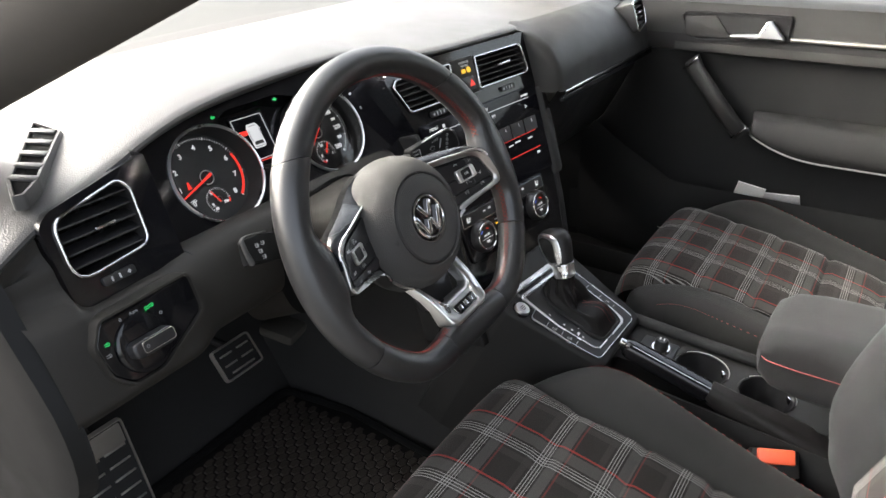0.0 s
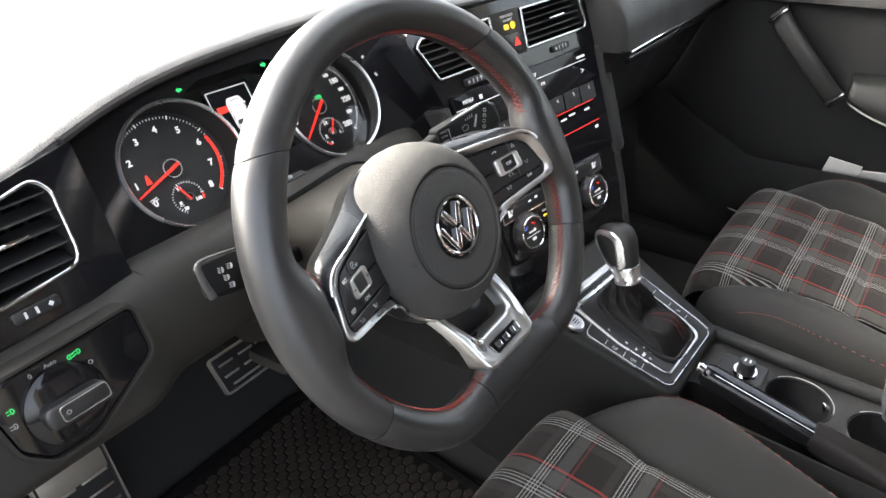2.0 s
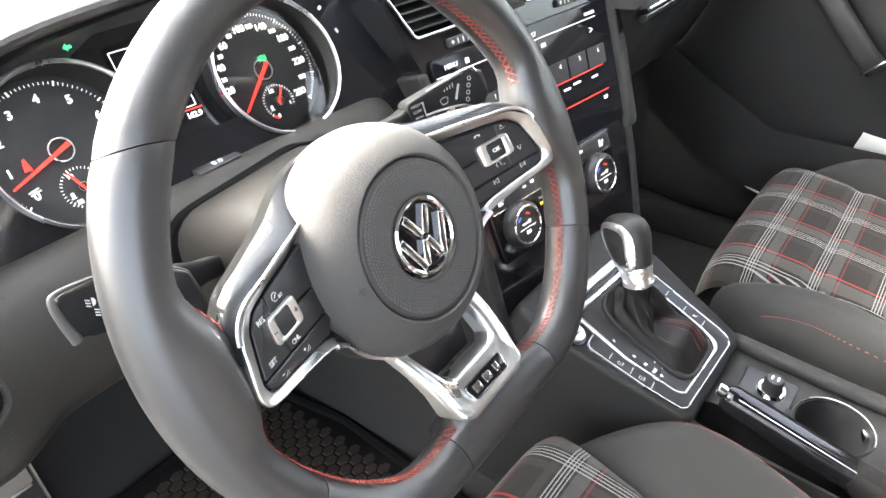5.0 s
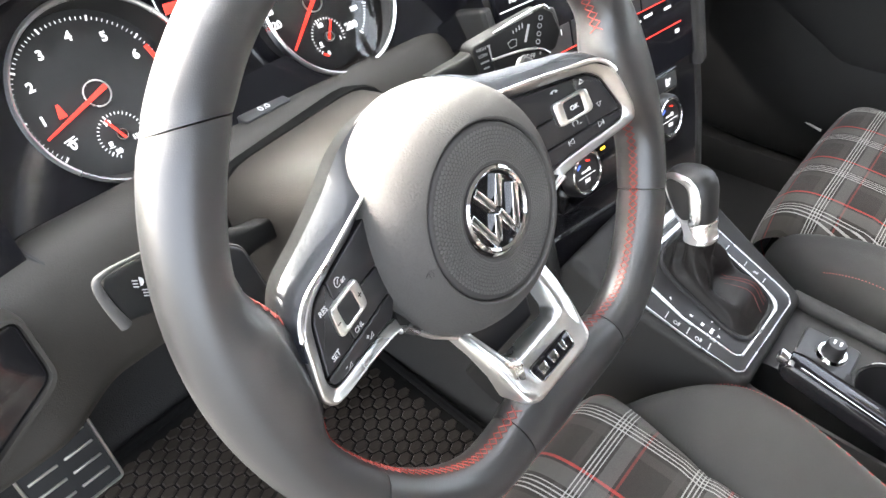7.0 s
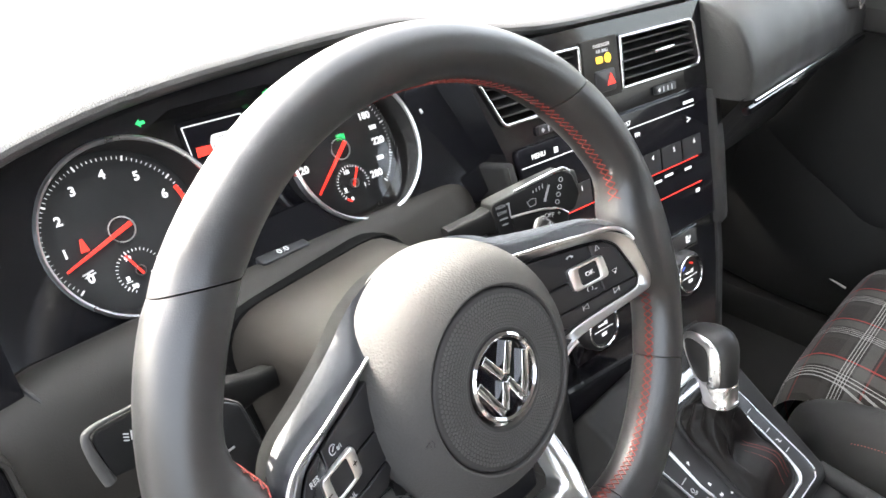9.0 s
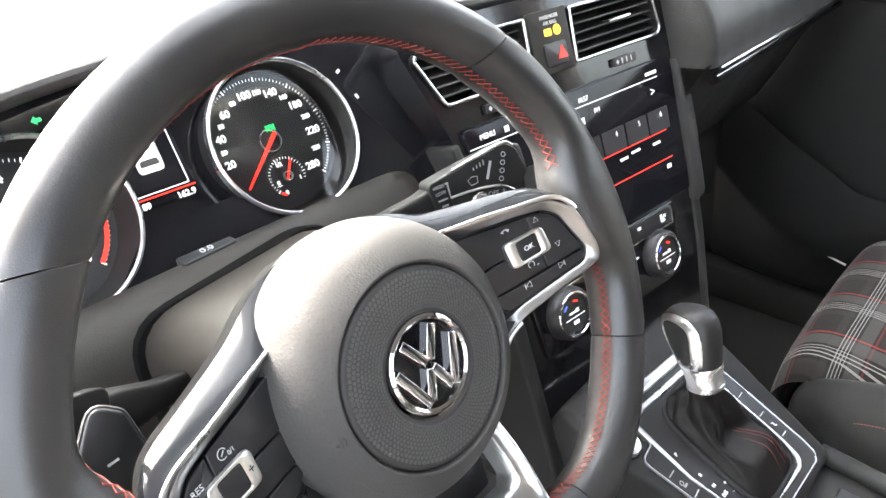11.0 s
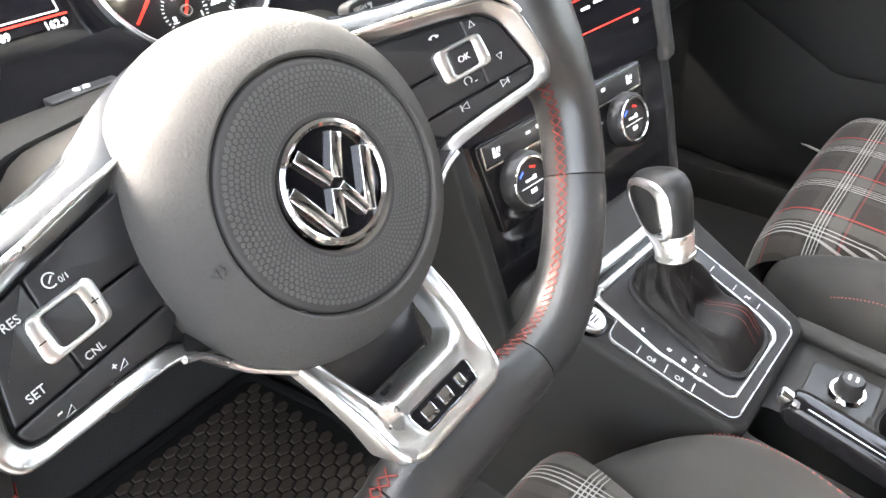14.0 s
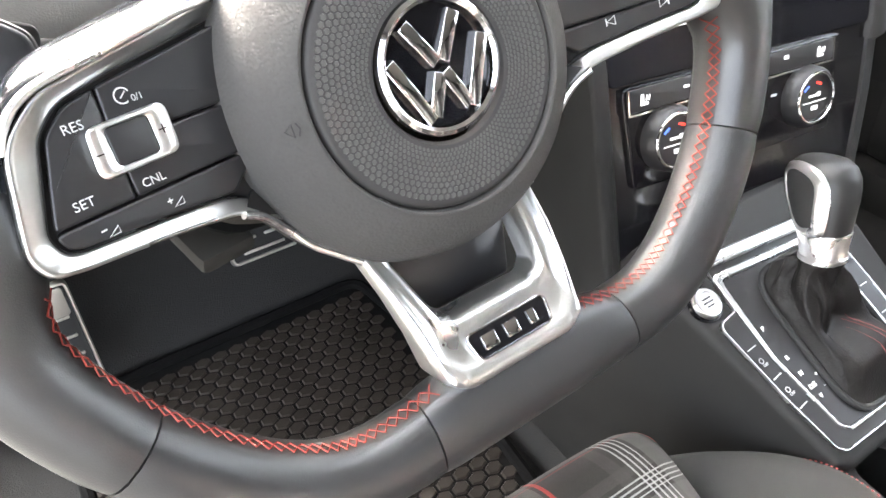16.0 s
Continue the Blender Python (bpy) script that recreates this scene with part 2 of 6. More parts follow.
SHROUD = surface("matt column moulding", (0.0150, 0.0130, 0.0108), 0.72, grain=0.4, grain_size=0.0009, wear=0.1, specular=0.2)
# the dash pad again, coloured darker for its shaded passenger side
PAD_SHADED = surface("soft dash pad shaded", (0.0265, 0.026, 0.025), 0.46, grain=0.5, grain_size=0.0012, cells=True, wear=0.1, specular=0.28)
DARK = surface("black moulding", (0.019, 0.0188, 0.0185), 0.58, grain=0.3, grain_size=0.0008, wear=0.12, specular=0.24)
MATT = surface("matt black", (0.012, 0.012, 0.0125), 0.8, wear=0.1)
# black that stands for deep shade in recesses, slots and gaps
VOID = surface("deep shade black", (0.004, 0.004, 0.004), 1.0, wear=0.1, specular=0.05)
DULL_BLACK = surface("dull black", (0.006, 0.006, 0.006), 0.9, wear=0.1, specular=0.08)
STALK = surface("black stalk moulding", (0.010, 0.010, 0.010), 0.6, grain=0.2, grain_size=0.0008, wear=0.08, specular=0.15)
SATIN = surface("satin black", (0.015, 0.015, 0.016), 0.38, wear=0.08)
PIANO = surface("gloss black lacquer", (0.006, 0.006, 0.007), 0.09, wear=0.1, coat=0.15, specular=0.4)
SCREEN = surface("screen glass", (0.008, 0.008, 0.01), 0.08, wear=0.05, specular=0.15)
CHROME = surface("chrome", (0.82, 0.82, 0.83), 0.08, metal=1.0, wear=0.04)
SILVER = surface("satin silver", (0.76, 0.76, 0.76), 0.28, metal=1.0, wear=0.06)
FRAME = surface("satin chrome", (0.52, 0.52, 0.51), 0.30, metal=1.0, wear=0.06)
POLISH = surface("satin silver paint", (0.90, 0.90, 0.89), 0.31, metal=1.0, wear=0.05)
DOORTRIM = surface("grey door trim", (0.038, 0.0372, 0.0358), 0.6, grain=0.4, grain_size=0.0009, wear=0.1, specular=0.4)
SMOKE = surface("smoked gloss lacquer", (0.010, 0.011, 0.013), 0.10, wear=0.05, specular=0.15)
STEEL = surface("brushed steel", (0.66, 0.64, 0.60), 0.42, metal=1.0, wear=0.1)
FABRIC = surface("black seat cloth", (0.0230, 0.0224, 0.0212), 0.9, grain=0.6, grain_size=0.0009, wear=0.15, sheen=0.07, specular=0.25)
GREYCLOTH = surface("grey cloth", (0.013, 0.013, 0.0135), 0.9, grain=0.6, grain_size=0.0009, wear=0.15, sheen=0.06, specular=0.3)
HEADLINER = surface("grey headliner", (0.24, 0.235, 0.225), 0.9, grain=0.3, grain_size=0.001, wear=0.06)
PILLAR = surface("pillar trim", (0.065, 0.058, 0.050), 0.75, grain=0.3, grain_size=0.001, wear=0.08)
CARPET = surface("black carpet", (0.015, 0.0148, 0.0146), 1.0, grain=1.0, grain_size=0.002, wear=0.3)
RUBBER = surface("rubber tread lit", (0.030, 0.0242, 0.0195), 0.40, grain=0.4, grain_size=0.0012, wear=0.35)
DULLTHREAD = surface("dull red thread", (0.27, 0.055, 0.050), 0.8, wear=0.15)
DOORCARD = surface("black door card", (0.019, 0.0189, 0.0187), 0.62, grain=0.4, grain_size=0.0009, wear=0.15, specular=0.35)
REDTHREAD = surface("red thread", (0.215, 0.026, 0.017), 0.7, wear=0.15)
REDPLASTIC = surface("red plastic", (0.72, 0.11, 0.05), 0.35, wear=0.06)
PAPER = surface("paper", (0.75, 0.75, 0.72), 0.7, wear=0.05)
CARPAINT = surface("painted body", (0.5, 0.5, 0.5), 0.3, wear=0.03, coat=0.6)
GROUND = surface("asphalt", (0.06, 0.06, 0.058), 0.9, grain=0.8, grain_size=0.006, wear=0.25)
PRINT = lit("white print", (0.85, 0.86, 0.88), 0.085)
DIMPRINT = surface("pale print", (0.55, 0.55, 0.55), 0.6, wear=0.05)
PALEPRINT = surface("grey print", (0.26, 0.26, 0.26), 0.6, wear=0.05)
RED = lit("red light", (0.9, 0.035, 0.02), 0.13)
GREEN = lit("green light", (0.02, 0.62, 0.14), 0.12)
AMBER = lit("amber light", (1.0, 0.55, 0.03), 0.14)
BLUE = lit("blue light", (0.1, 0.2, 0.9), 0.08)


def pane_glass(name):
    m = bpy.data.materials.new(name)
    m.use_nodes = True
    b = m.node_tree.nodes["Principled BSDF"]
    b.inputs["Base Color"].default_value = (0.96, 0.98, 0.97, 1)
    b.inputs["Transmission Weight"].default_value = 1.0
    b.inputs["Roughness"].default_value = 0.0
    b.inputs["IOR"].default_value = 1.02
    return m


GLASS = pane_glass("window glass")


def lens_glass():
    """Clear thin glass: see-through, with a gloss that grows at flat angles."""
    m = bpy.data.materials.new("dial glass")
    m.use_nodes = True
    t = m.node_tree
    t.nodes.remove(t.nodes["Principled BSDF"])
    clear, gloss, mix, fresnel = t.nodes.new("ShaderNodeBsdfTransparent"), t.nodes.new("ShaderNodeBsdfGlossy"), t.nodes.new("ShaderNodeMixShader"), t.nodes.new("ShaderNodeFresnel")
    gloss.inputs["Roughness"].default_value = 0.02
    fresnel.inputs["IOR"].default_value = 1.5
    t.links.new(fresnel.outputs[0], mix.inputs[0])
    t.links.new(clear.outputs[0], mix.inputs[1])
    t.links.new(gloss.outputs[0], mix.inputs[2])
    t.links.new(mix.outputs[0], t.nodes["Material Output"].inputs["Surface"])
    return m


LENS = lens_glass()


def tartan():
    """Tartan cloth: white line bundles, grey bands and red lines both ways, woven over one another; UV in metres."""
    m = bpy.data.materials.new("tartan cloth")
    m.use_nodes = True
    t = m.node_tree
    b = t.nodes["Principled BSDF"]
    uv = t.nodes.new("ShaderNodeUVMap")
    sep = t.nodes.new("ShaderNodeSeparateXYZ")
    t.links.new(uv.outputs["UV"], sep.inputs["Vector"])

    def stripes(axis, period, red):
        div = t.nodes.new("ShaderNodeMath")
        div.operation = "DIVIDE"
        div.inputs[1].default_value = period
        t.links.new(sep.outputs[axis], div.inputs[0])
        fr = t.nodes.new("ShaderNodeMath")
        fr.operation = "FRACT"
        t.links.new(div.outputs[0], fr.inputs[0])
        cr = t.nodes.new("ShaderNodeValToRGB")
        cr.color_ramp.interpolation = "CONSTANT"
        base, grey, dim, white = (0.0160, 0.0140, 0.0125, 1), (0.0500, 0.0480, 0.0445, 1), (0.0255, 0.0230, 0.0205, 1), (0.215, 0.210, 0.200, 1)
        stops = [(0.0, white), (0.014, base), (0.046, white), (0.060, base), (0.092, white), (0.106, base), (0.138, white), (0.152, base),
                 (0.19, grey), (0.37, base), (0.4, red), (0.43, base), (0.84, dim), (0.95, base)]
        el = cr.color_ramp.elements
        el[0].position, el[0].color = stops[0]
        el[1].position, el[1].color = stops[1]
        for p, c in stops[2:]:
            e = el.new(p)
            e.color = c
        t.links.new(fr.outputs[0], cr.inputs["Fac"])
        return cr.outputs["Color"]

    a, c = stripes("X", 0.098, (0.20, 0.024, 0.019, 1)), stripes("Y", 0.077, (0.085, 0.018, 0.015, 1))
    lighten = t.nodes.new("ShaderNodeMix")
    lighten.data_type, lighten.blend_type = "RGBA", "LIGHTEN"
    lighten.inputs[0].default_value = 1.0
    t.links.new(a, lighten.inputs[6])
    t.links.new(c, lighten.inputs[7])
    avg = t.nodes.new("ShaderNodeMix")
    avg.data_type, avg.blend_type = "RGBA", "ADD"
    avg.inputs[0].default_value = 1.0
    t.links.new(a, avg.inputs[6])
    t.links.new(c, avg.inputs[7])
    both = t.nodes.new("ShaderNodeMix")
    both.data_type = "RGBA"
    both.inputs[0].default_value = 0.35
    t.links.new(lighten.outputs[2], both.inputs[6])
    t.links.new(avg.outputs[2], both.inputs[7])
    weave = t.nodes.new("ShaderNodeTexNoise")
    weave.inputs["Scale"].default_value, weave.inputs["Detail"].default_value = 1400.0, 2.0
    co = t.nodes.new("ShaderNodeTexCoord")
    t.links.new(co.outputs["Object"], weave.inputs["Vector"])
    mr = t.nodes.new("ShaderNodeMapRange")
    mr.inputs["To Min"].default_value, mr.inputs["To Max"].default_value = 0.6, 1.4
    t.links.new(weave.outputs["Fac"], mr.inputs["Value"])
    mul = t.nodes.new("ShaderNodeMix")
    mul.data_type, mul.blend_type = "RGBA", "MULTIPLY"
    mul.inputs[0].default_value = 1.0
    t.links.new(both.outputs[2], mul.inputs[6])
    t.links.new(mr.outputs["Result"], mul.inputs[7])
    t.links.new(mul.outputs[2], b.inputs["Base Color"])
    bump = t.nodes.new("ShaderNodeBump")
    bump.inputs["Strength"].default_value, bump.inputs["Distance"].default_value = 0.5, 0.0004
    t.links.new(weave.outputs["Fac"], bump.inputs["Height"])
    t.links.new(bump.outputs["Normal"], b.inputs["Normal"])
    b.inputs["Roughness"].default_value = 0.9
    b.inputs["Sheen Weight"].default_value = 0.05
    b.inputs["Specular IOR Level"].default_value = 0.2
    return m


TARTAN = tartan()

# ---------------------------------------------------------------- frames of the main panels
C18, S18 = math.cos(radians(18)), math.sin(radians(18))
STACK = axes((-0.02, 0.088, 0.765), (math.cos(radians(7)), -math.sin(radians(7)), 0), (0, S18, C18))
CLUSTER = axes((-0.3625, 0.245, 0.958), (math.cos(radians(5)), -math.sin(radians(5)), 0), (0, 0.5, 0.866))
CONSOLE = axes((-0.03, -0.05, 0.643), (1, 0, 0), (0, math.cos(radians(26)), math.sin(radians(26))))
LEAN4 = Matrix.Rotation(radians(-4), 3, "Y")
S24, C24 = math.sin(radians(24)), math.cos(radians(24))
WHEEL = axes(Vector((-0.365, 0, 0.93)) + LEAN4 @ Vector((0, 0.0165, 0.004)), LEAN4 @ Vector((1, 0, 0)), LEAN4 @ Vector((0, S24, C24)))
ORIGIN = Matrix.Identity(4)

# ---------------------------------------------------------------- ground and shell
part("ground", box((0, 0, -0.05), (400, 400, 0.1)), GROUND, None, kind="structure")
part("floor", box((0, -0.2, 0.285), (1.40, 2.0, 0.05), 0.01), CARPET, None, kind="structure")


def sheet(outer_pts, thick, axis):
    """A thick panel: a skin of two rows of points, thickened along an axis."""
    bm = loft(outer_pts)
    geom = bmesh.ops.extrude_face_region(bm, geom=bm.faces[:])
    bmesh.ops.translate(bm, vec=Vector(axis) * thick, verts=[g for g in geom["geom"] if isinstance(g, bmesh.types.BMVert)])
    return bm


roof_rows = []
for y, w, z in ((-0.02, 0.53, 1.31), (-0.2, 0.56, 1.378), (-0.5, 0.58, 1.41), (-1.2, 0.57, 1.40)):
    roof_rows.append([(w * s, y, z - 0.035 * abs(s) ** 3) for s in (-1, -0.75, -0.4, 0, 0.4, 0.75, 1)])
part("ceiling", sheet(roof_rows, 0.035, (0, 0, 1)), HEADLINER, None, kind="structure")
part("wall_rear", box((0, -1.22, 0.85), (1.40, 0.04, 1.12), 0.01), GREYCLOTH, None, kind="structure")
part("wall_front", box((0, 0.84, 0.62), (1.42, 0.04, 0.68), 0.01), MATT, None, kind="structure")
# sill and rear post of the open driver's doorway
part("sill", box((-0.735, -0.15, 0.30), (0.10, 1.5, 0.14), 0.03), DARK, None, kind="structure")
# unseen rear walls and posts, added to cut the light from behind
part("wall_left", box((-0.70, -1.06, 0.80), (0.06, 0.36, 1.1), 0.02), DARK, None, kind="structure")
part("post_rear", box((-0.70, -0.86, 0.83), (0.08, 0.12, 1.05), 0.02), PILLAR, None, kind="structure")
part("post_rear_far", box((0.70, -0.73, 0.86), (0.07, 0.14, 1.0), 0.02), PILLAR, None, kind="structure")
part("wall_right_rear", box((0.70, -1.0, 0.67), (0.07, 0.40, 0.66), 0.02), DARK, None, kind="structure")


def pillar(name, side):
    """A windscreen pillar: a broad curved trim from the dash to the roof with a rubber seal along it."""
    base, top = Vector((side * 0.660, 0.47, 1.038)), Vector((side * 0.54, -0.26, 1.338))
    rows = []
    for i in range(9):
        t = i / 8
        p = base.lerp(top, t)
        w = 0.095 - 0.02 * t
        ring = [(0.028, -0.028), (0.02, 0.01), (-0.005, w), (-0.035, w), (-0.05, 0.03), (-0.045, -0.005), (-0.01, -0.034)]
        rows.append([(p.x - side * a, p.y + b * 0.25, p.z + b) for a, b in ring])
    ob = thing(name, ORIGIN, "beige-grey moulded windscreen pillar trim with rubber seal", "pillar", kind="structure")
    part("trim", loft(rows, closed=True, caps=True), PILLAR, ob, sharp=50)
    seal = [base.lerp(top, i / 12) + Vector((side * 0.048, 0.01, 0.045)) for i in range(13)]
    part("seal", tube(seal, 0.011, k=8), MATT, ob, "black rubber door seal")
    return ob


pillar("pillar_left", -1)
pillar("pillar_right", 1)
# windscreen between the pillars
ws = []
for t in (0, 0.25, 0.5, 0.75, 1):
    row = []
    for s in (-1, -0.6, -0.2, 0.2, 0.6, 1):
        x = s * (0.70 + (0.52 - 0.70) * t)
        y = 0.82 + (-0.03 - 0.82) * t - 0.16 * s * s * (1 - 0.6 * t)
        row.append((x, y, 1.0 + 0.33 * t + 0.03 * math.sin(math.pi * t)))
    ws.append(row)
screen_pane = part("window_1", sheet(ws, 0.005, (0, 0.3, 1)), GLASS, None, kind="structure")
screen_pane.visible_shadow = False
tagged(screen_pane, "clear curved windscreen glass")

# ---------------------------------------------------------------- dashboard
def interp(table, x):
    for (x0, *a), (x1, *b) in zip(table, table[1:]):
        if x <= x1:
            t = (x - x0) / (x1 - x0)
            t = max(0, t * t * (3 - 2 * t))
            return [p + (q - p) * t for p, q in zip(a, b)]
    return list(table[-1][1:])


def interp_line(table, x):
    for (x0, a), (x1, b) in zip(table, table[1:]):
        if x <= x1:
            return a + (b - a) * (x - x0) / (x1 - x0)
    return table[-1][1]


def interp_lines(table, x):
    return [interp_line([(r[0], r[k]) for r in table], x) for k in range(1, len(table[0]))]


# front edge of the upper pad: x, y, z
EDGE = [(-0.715, 0.20, 0.972), (-0.65, 0.214, 0.996), (-0.58, 0.226, 1.013), (-0.48, 0.247, 1.034), (-0.38, 0.253, 1.044), (-0.20, 0.253, 1.046),
        (-0.14, 0.22, 1.036), (-0.06, 0.186, 1.033), (0.13, 0.168, 1.031), (0.20, 0.150, 1.026), (0.45, 0.165, 1.015), (0.715, 0.20, 0.995)]
dash = thing("dashboard", ORIGIN, "dark grey soft-touch dashboard with gloss black and chrome trim", "dashboard", kind="structure")
rows = []
EDGE = [tuple(p) for p in smooth_line(EDGE, 120)]
for i in range(72):
    x = -0.715 + 1.43 * i / 71
    y, z = interp_lines(EDGE, x)
    rows.append([(x, y + a, z + b) for a, b in ((0.03, -0.022), (0.010, -0.014), (0.003, -0.010), (0.001, -0.006), (0.002, -0.003), (0.006, -0.0005), (0.012, 0.001), (0.025, 0.0035))]
                + [(x, y + 0.08, z + 0.0105), (x, 0.42, 1.052 - 0.03 * abs(x)), (x, 0.58, 1.035 - 0.04 * abs(x)), (x, 0.83, 0.985)])
part("upper_pad", loft(rows), PAD_LIT, dash, "grained soft upper dash pad")

# lower panel on the driver's side
UNDER = (0.132, 0.85, 0.132, 0.838, 0.15, 0.822, 0.22, 0.785, 0.36, 0.75)
LOWER = [(-0.716, 0.192, 0.935, 0.172, 0.925, 0.158, 0.912, 0.145, 0.885) + UNDER,
         (-0.669, 0.192, 0.934, 0.172, 0.924, 0.158, 0.911, 0.145, 0.885) + UNDER,
         (-0.652, 0.205, 0.9, 0.18, 0.9125, 0.162, 0.906, 0.147, 0.882) + UNDER,
         (-0.585, 0.205, 0.902, 0.181, 0.915, 0.162, 0.908, 0.145, 0.885) + UNDER,
         (-0.53, 0.225, 0.905, 0.2, 0.921, 0.172, 0.915, 0.156, 0.885, 0.152, 0.855, 0.155, 0.838, 0.17, 0.822, 0.23, 0.785, 0.36, 0.75),
         (-0.21, 0.225, 0.905, 0.198, 0.922, 0.176, 0.916, 0.16, 0.885, 0.158, 0.855, 0.163, 0.835, 0.18, 0.815, 0.24, 0.775, 0.36, 0.74),
         (-0.13, 0.235, 0.9, 0.215, 0.905, 0.205, 0.895, 0.195, 0.875, 0.19, 0.845, 0.19, 0.805, 0.205, 0.755, 0.25, 0.7, 0.36, 0.67)]
rows = []
for i in range(72):
    x = -0.716 + 0.59 * i / 71
    v = interp(LOWER, x)
    line = smooth_line([(x, v[j], v[j + 1]) for j in range(0, len(v), 2)], 26)
    rows.append(line)
part("lower_panel", loft(rows), TRIM, dash, "dark grey moulded knee panel")
# end of the dash round the side vent
rows = []
for i in range(8):
    x = -0.716 + 0.050 * i / 7
    y, z = interp_lines(EDGE, x)
    rows.append(smooth_line([(x, y + 0.003, z - 0.010), (x, 0.2045 + (z - 1.0) * 0.325 + 0.008, z - 0.025), (x, 0.2045 - 0.0065, 0.955), (x, 0.192, 0.938), (x, 0.176, 0.9255)], 12))
part("end_trim", loft(rows), TRIM, dash, "dark grey end trim")
# gloss bridge between the side vent and the instruments
rows = []
va, vb = axes((-0.61, 0.2, 0.975), (1, 0, 0), (0, S18, C18)), CLUSTER
for i in range(33):
    t = i / 32
    a = [va @ Vector((0.064, -0.066 + 0.116 * k / 8, -0.0005)) for k in range(9)]
    b = [vb @ Vector((-0.172, -0.078 + 0.130 * k / 8, 0.018)) for k in range(9)]
    rows.append([p.lerp(q, t) + Vector((0, 0.018 * math.sin(math.pi * t) - 0.0035 * math.sin(3 * math.pi * t + 0.6) * math.sin(math.pi * t), 0)) for p, q in zip(a, b)])
part("gloss_bridge", loft(rows), PIANO, dash, "gloss black bridge panel")
# side cheek where the dash meets the door opening
cheek = smooth_line([(-0.716, 0.20, 0.985), (-0.716, 0.172, 0.925), (-0.716, 0.13, 0.84), (-0.716, 0.145, 0.755), (-0.716, 0.24, 0.69), (-0.716, 0.42, 0.58), (-0.716, 0.48, 0.36)], 24)
rows = [[(p.x + 0.004, p.y, p.z) for p in cheek], [(p.x - 0.012, p.y + 0.006, p.z) for p in cheek], [(p.x - 0.02, p.y + 0.03, p.z) for p in cheek], [(p.x - 0.02, 0.62, p.z) for p in cheek]]
# coloured below the grey trim's tone, as shade against the doorway light
part("side_cheek", loft(rows), STALK, dash, "side cover at the door opening, coloured as if shaded")
seam = smooth_line([(-0.545, 0.236, 0.914), (-0.545, 0.205, 0.922), (-0.541, 0.180, 0.919), (-0.532, 0.166, 0.903), (-0.52, 0.158, 0.885), (-0.508, 0.1565, 0.878)], 14)
part("seam", tube(seam, 0.0014, k=6), MATT, dash, "dark panel gap")
part("cubby_seam", tube(smooth_line([(-0.508, 0.1565, 0.878), (-0.40, 0.158, 0.882), (-0.24, 0.160, 0.886)], 12), 0.0014, k=6), MATT, dash)
part("reset_button", prism(rrect(-0.364, 0.2, 0.04, 0.012, 0.003), 0.918, 0.9235, 0.001), SATIN, dash, "small black trip reset button")
part("reset_mark", words("0.0", 0.008, -0.364, 0.2, 0.9238), DIMPRINT, dash)

# passenger's side: a soft pad that rounds the corner from the centre stack and runs on to the door
def stack_edge(z):
    v = min(0.272, (z - 0.765) / 0.951)
    u = interp_line([(-0.16, 0.120), (-0.02, 0.142), (0.10, 0.1500), (0.19, 0.1515), (0.262, 0.1490), (0.30, 0.146)], v)
    return STACK @ Vector((u, v, 0.001))


def round_corner(line):
    """Rows that turn a quarter round from the stack's edge to a line of the pad."""
    edge = [stack_edge(q.z) for q in line]
    out = [[p + Vector((0, 0.02, 0)) for p in edge]]
    for k in range(7):
        f = math.pi / 2 * k / 7
        out.append([Vector((p.x + (q.x - p.x) * (1 - math.cos(f)), p.y + (q.y - p.y) * math.sin(f), p.z + (q.z - p.z) * f / (math.pi / 2))) for p, q in zip(edge, line)])
    return out


rows = []
for i in range(26):
    x = 0.158 + 0.557 * i / 25
    y, z = interp_lines(EDGE, x)
    k = (x - 0.135) / 0.58
    zs, ys = 0.931 - 0.033 * k, 0.080 + 0.040 * k
    rows.append(smooth_line([(x, y + 0.03, z + 0.0065), (x, y + 0.008, z + 0.0015), (x, y * 0.72 + ys * 0.28, z - 0.010), (x, y * 0.36 + ys * 0.64, z * 0.70 + zs * 0.30), (x, y * 0.10 + ys * 0.90, z * 0.38 + zs * 0.62), (x, ys + 0.002, zs)], 20))
rows = round_corner(rows[0]) + rows
part("passenger_pad", loft(rows), PAD_SHADED, dash, "grained soft passenger dash pad", sharp=85)
rows = []
for i in range(20):
    x = 0.135 + 0.58 * i / 19
    k = (x - 0.135) / 0.58
    zs, ys = 0.931 - 0.033 * k, 0.080 + 0.040 * k
    rows.append(smooth_line([(x, ys + 0.006, zs + 0.004), (x, ys + 0.022, zs - 0.022), (x, ys + 0.050, zs - 0.070), (x, ys + 0.090, zs - 0.15), (x, 0.25, 0.70), (x, 0.38, 0.67)], 14))
part("glovebox_panel", loft(rows), DARK, dash, "black glovebox lid")
strip = [(0.150 + 0.562 * i / 14, 0.078 + 0.039 * i / 14, 0.931 - 0.033 * i / 14) for i in range(15)]
part("chrome_strip", tube(strip, 0.0022, k=8), CHROME, dash, "thin chrome strip")
part("lower_strip", tube([(p[0], p[1] + 0.006, p[2] - 0.012) for p in strip], 0.005, k=8), PIANO, dash, "gloss black trim strip")

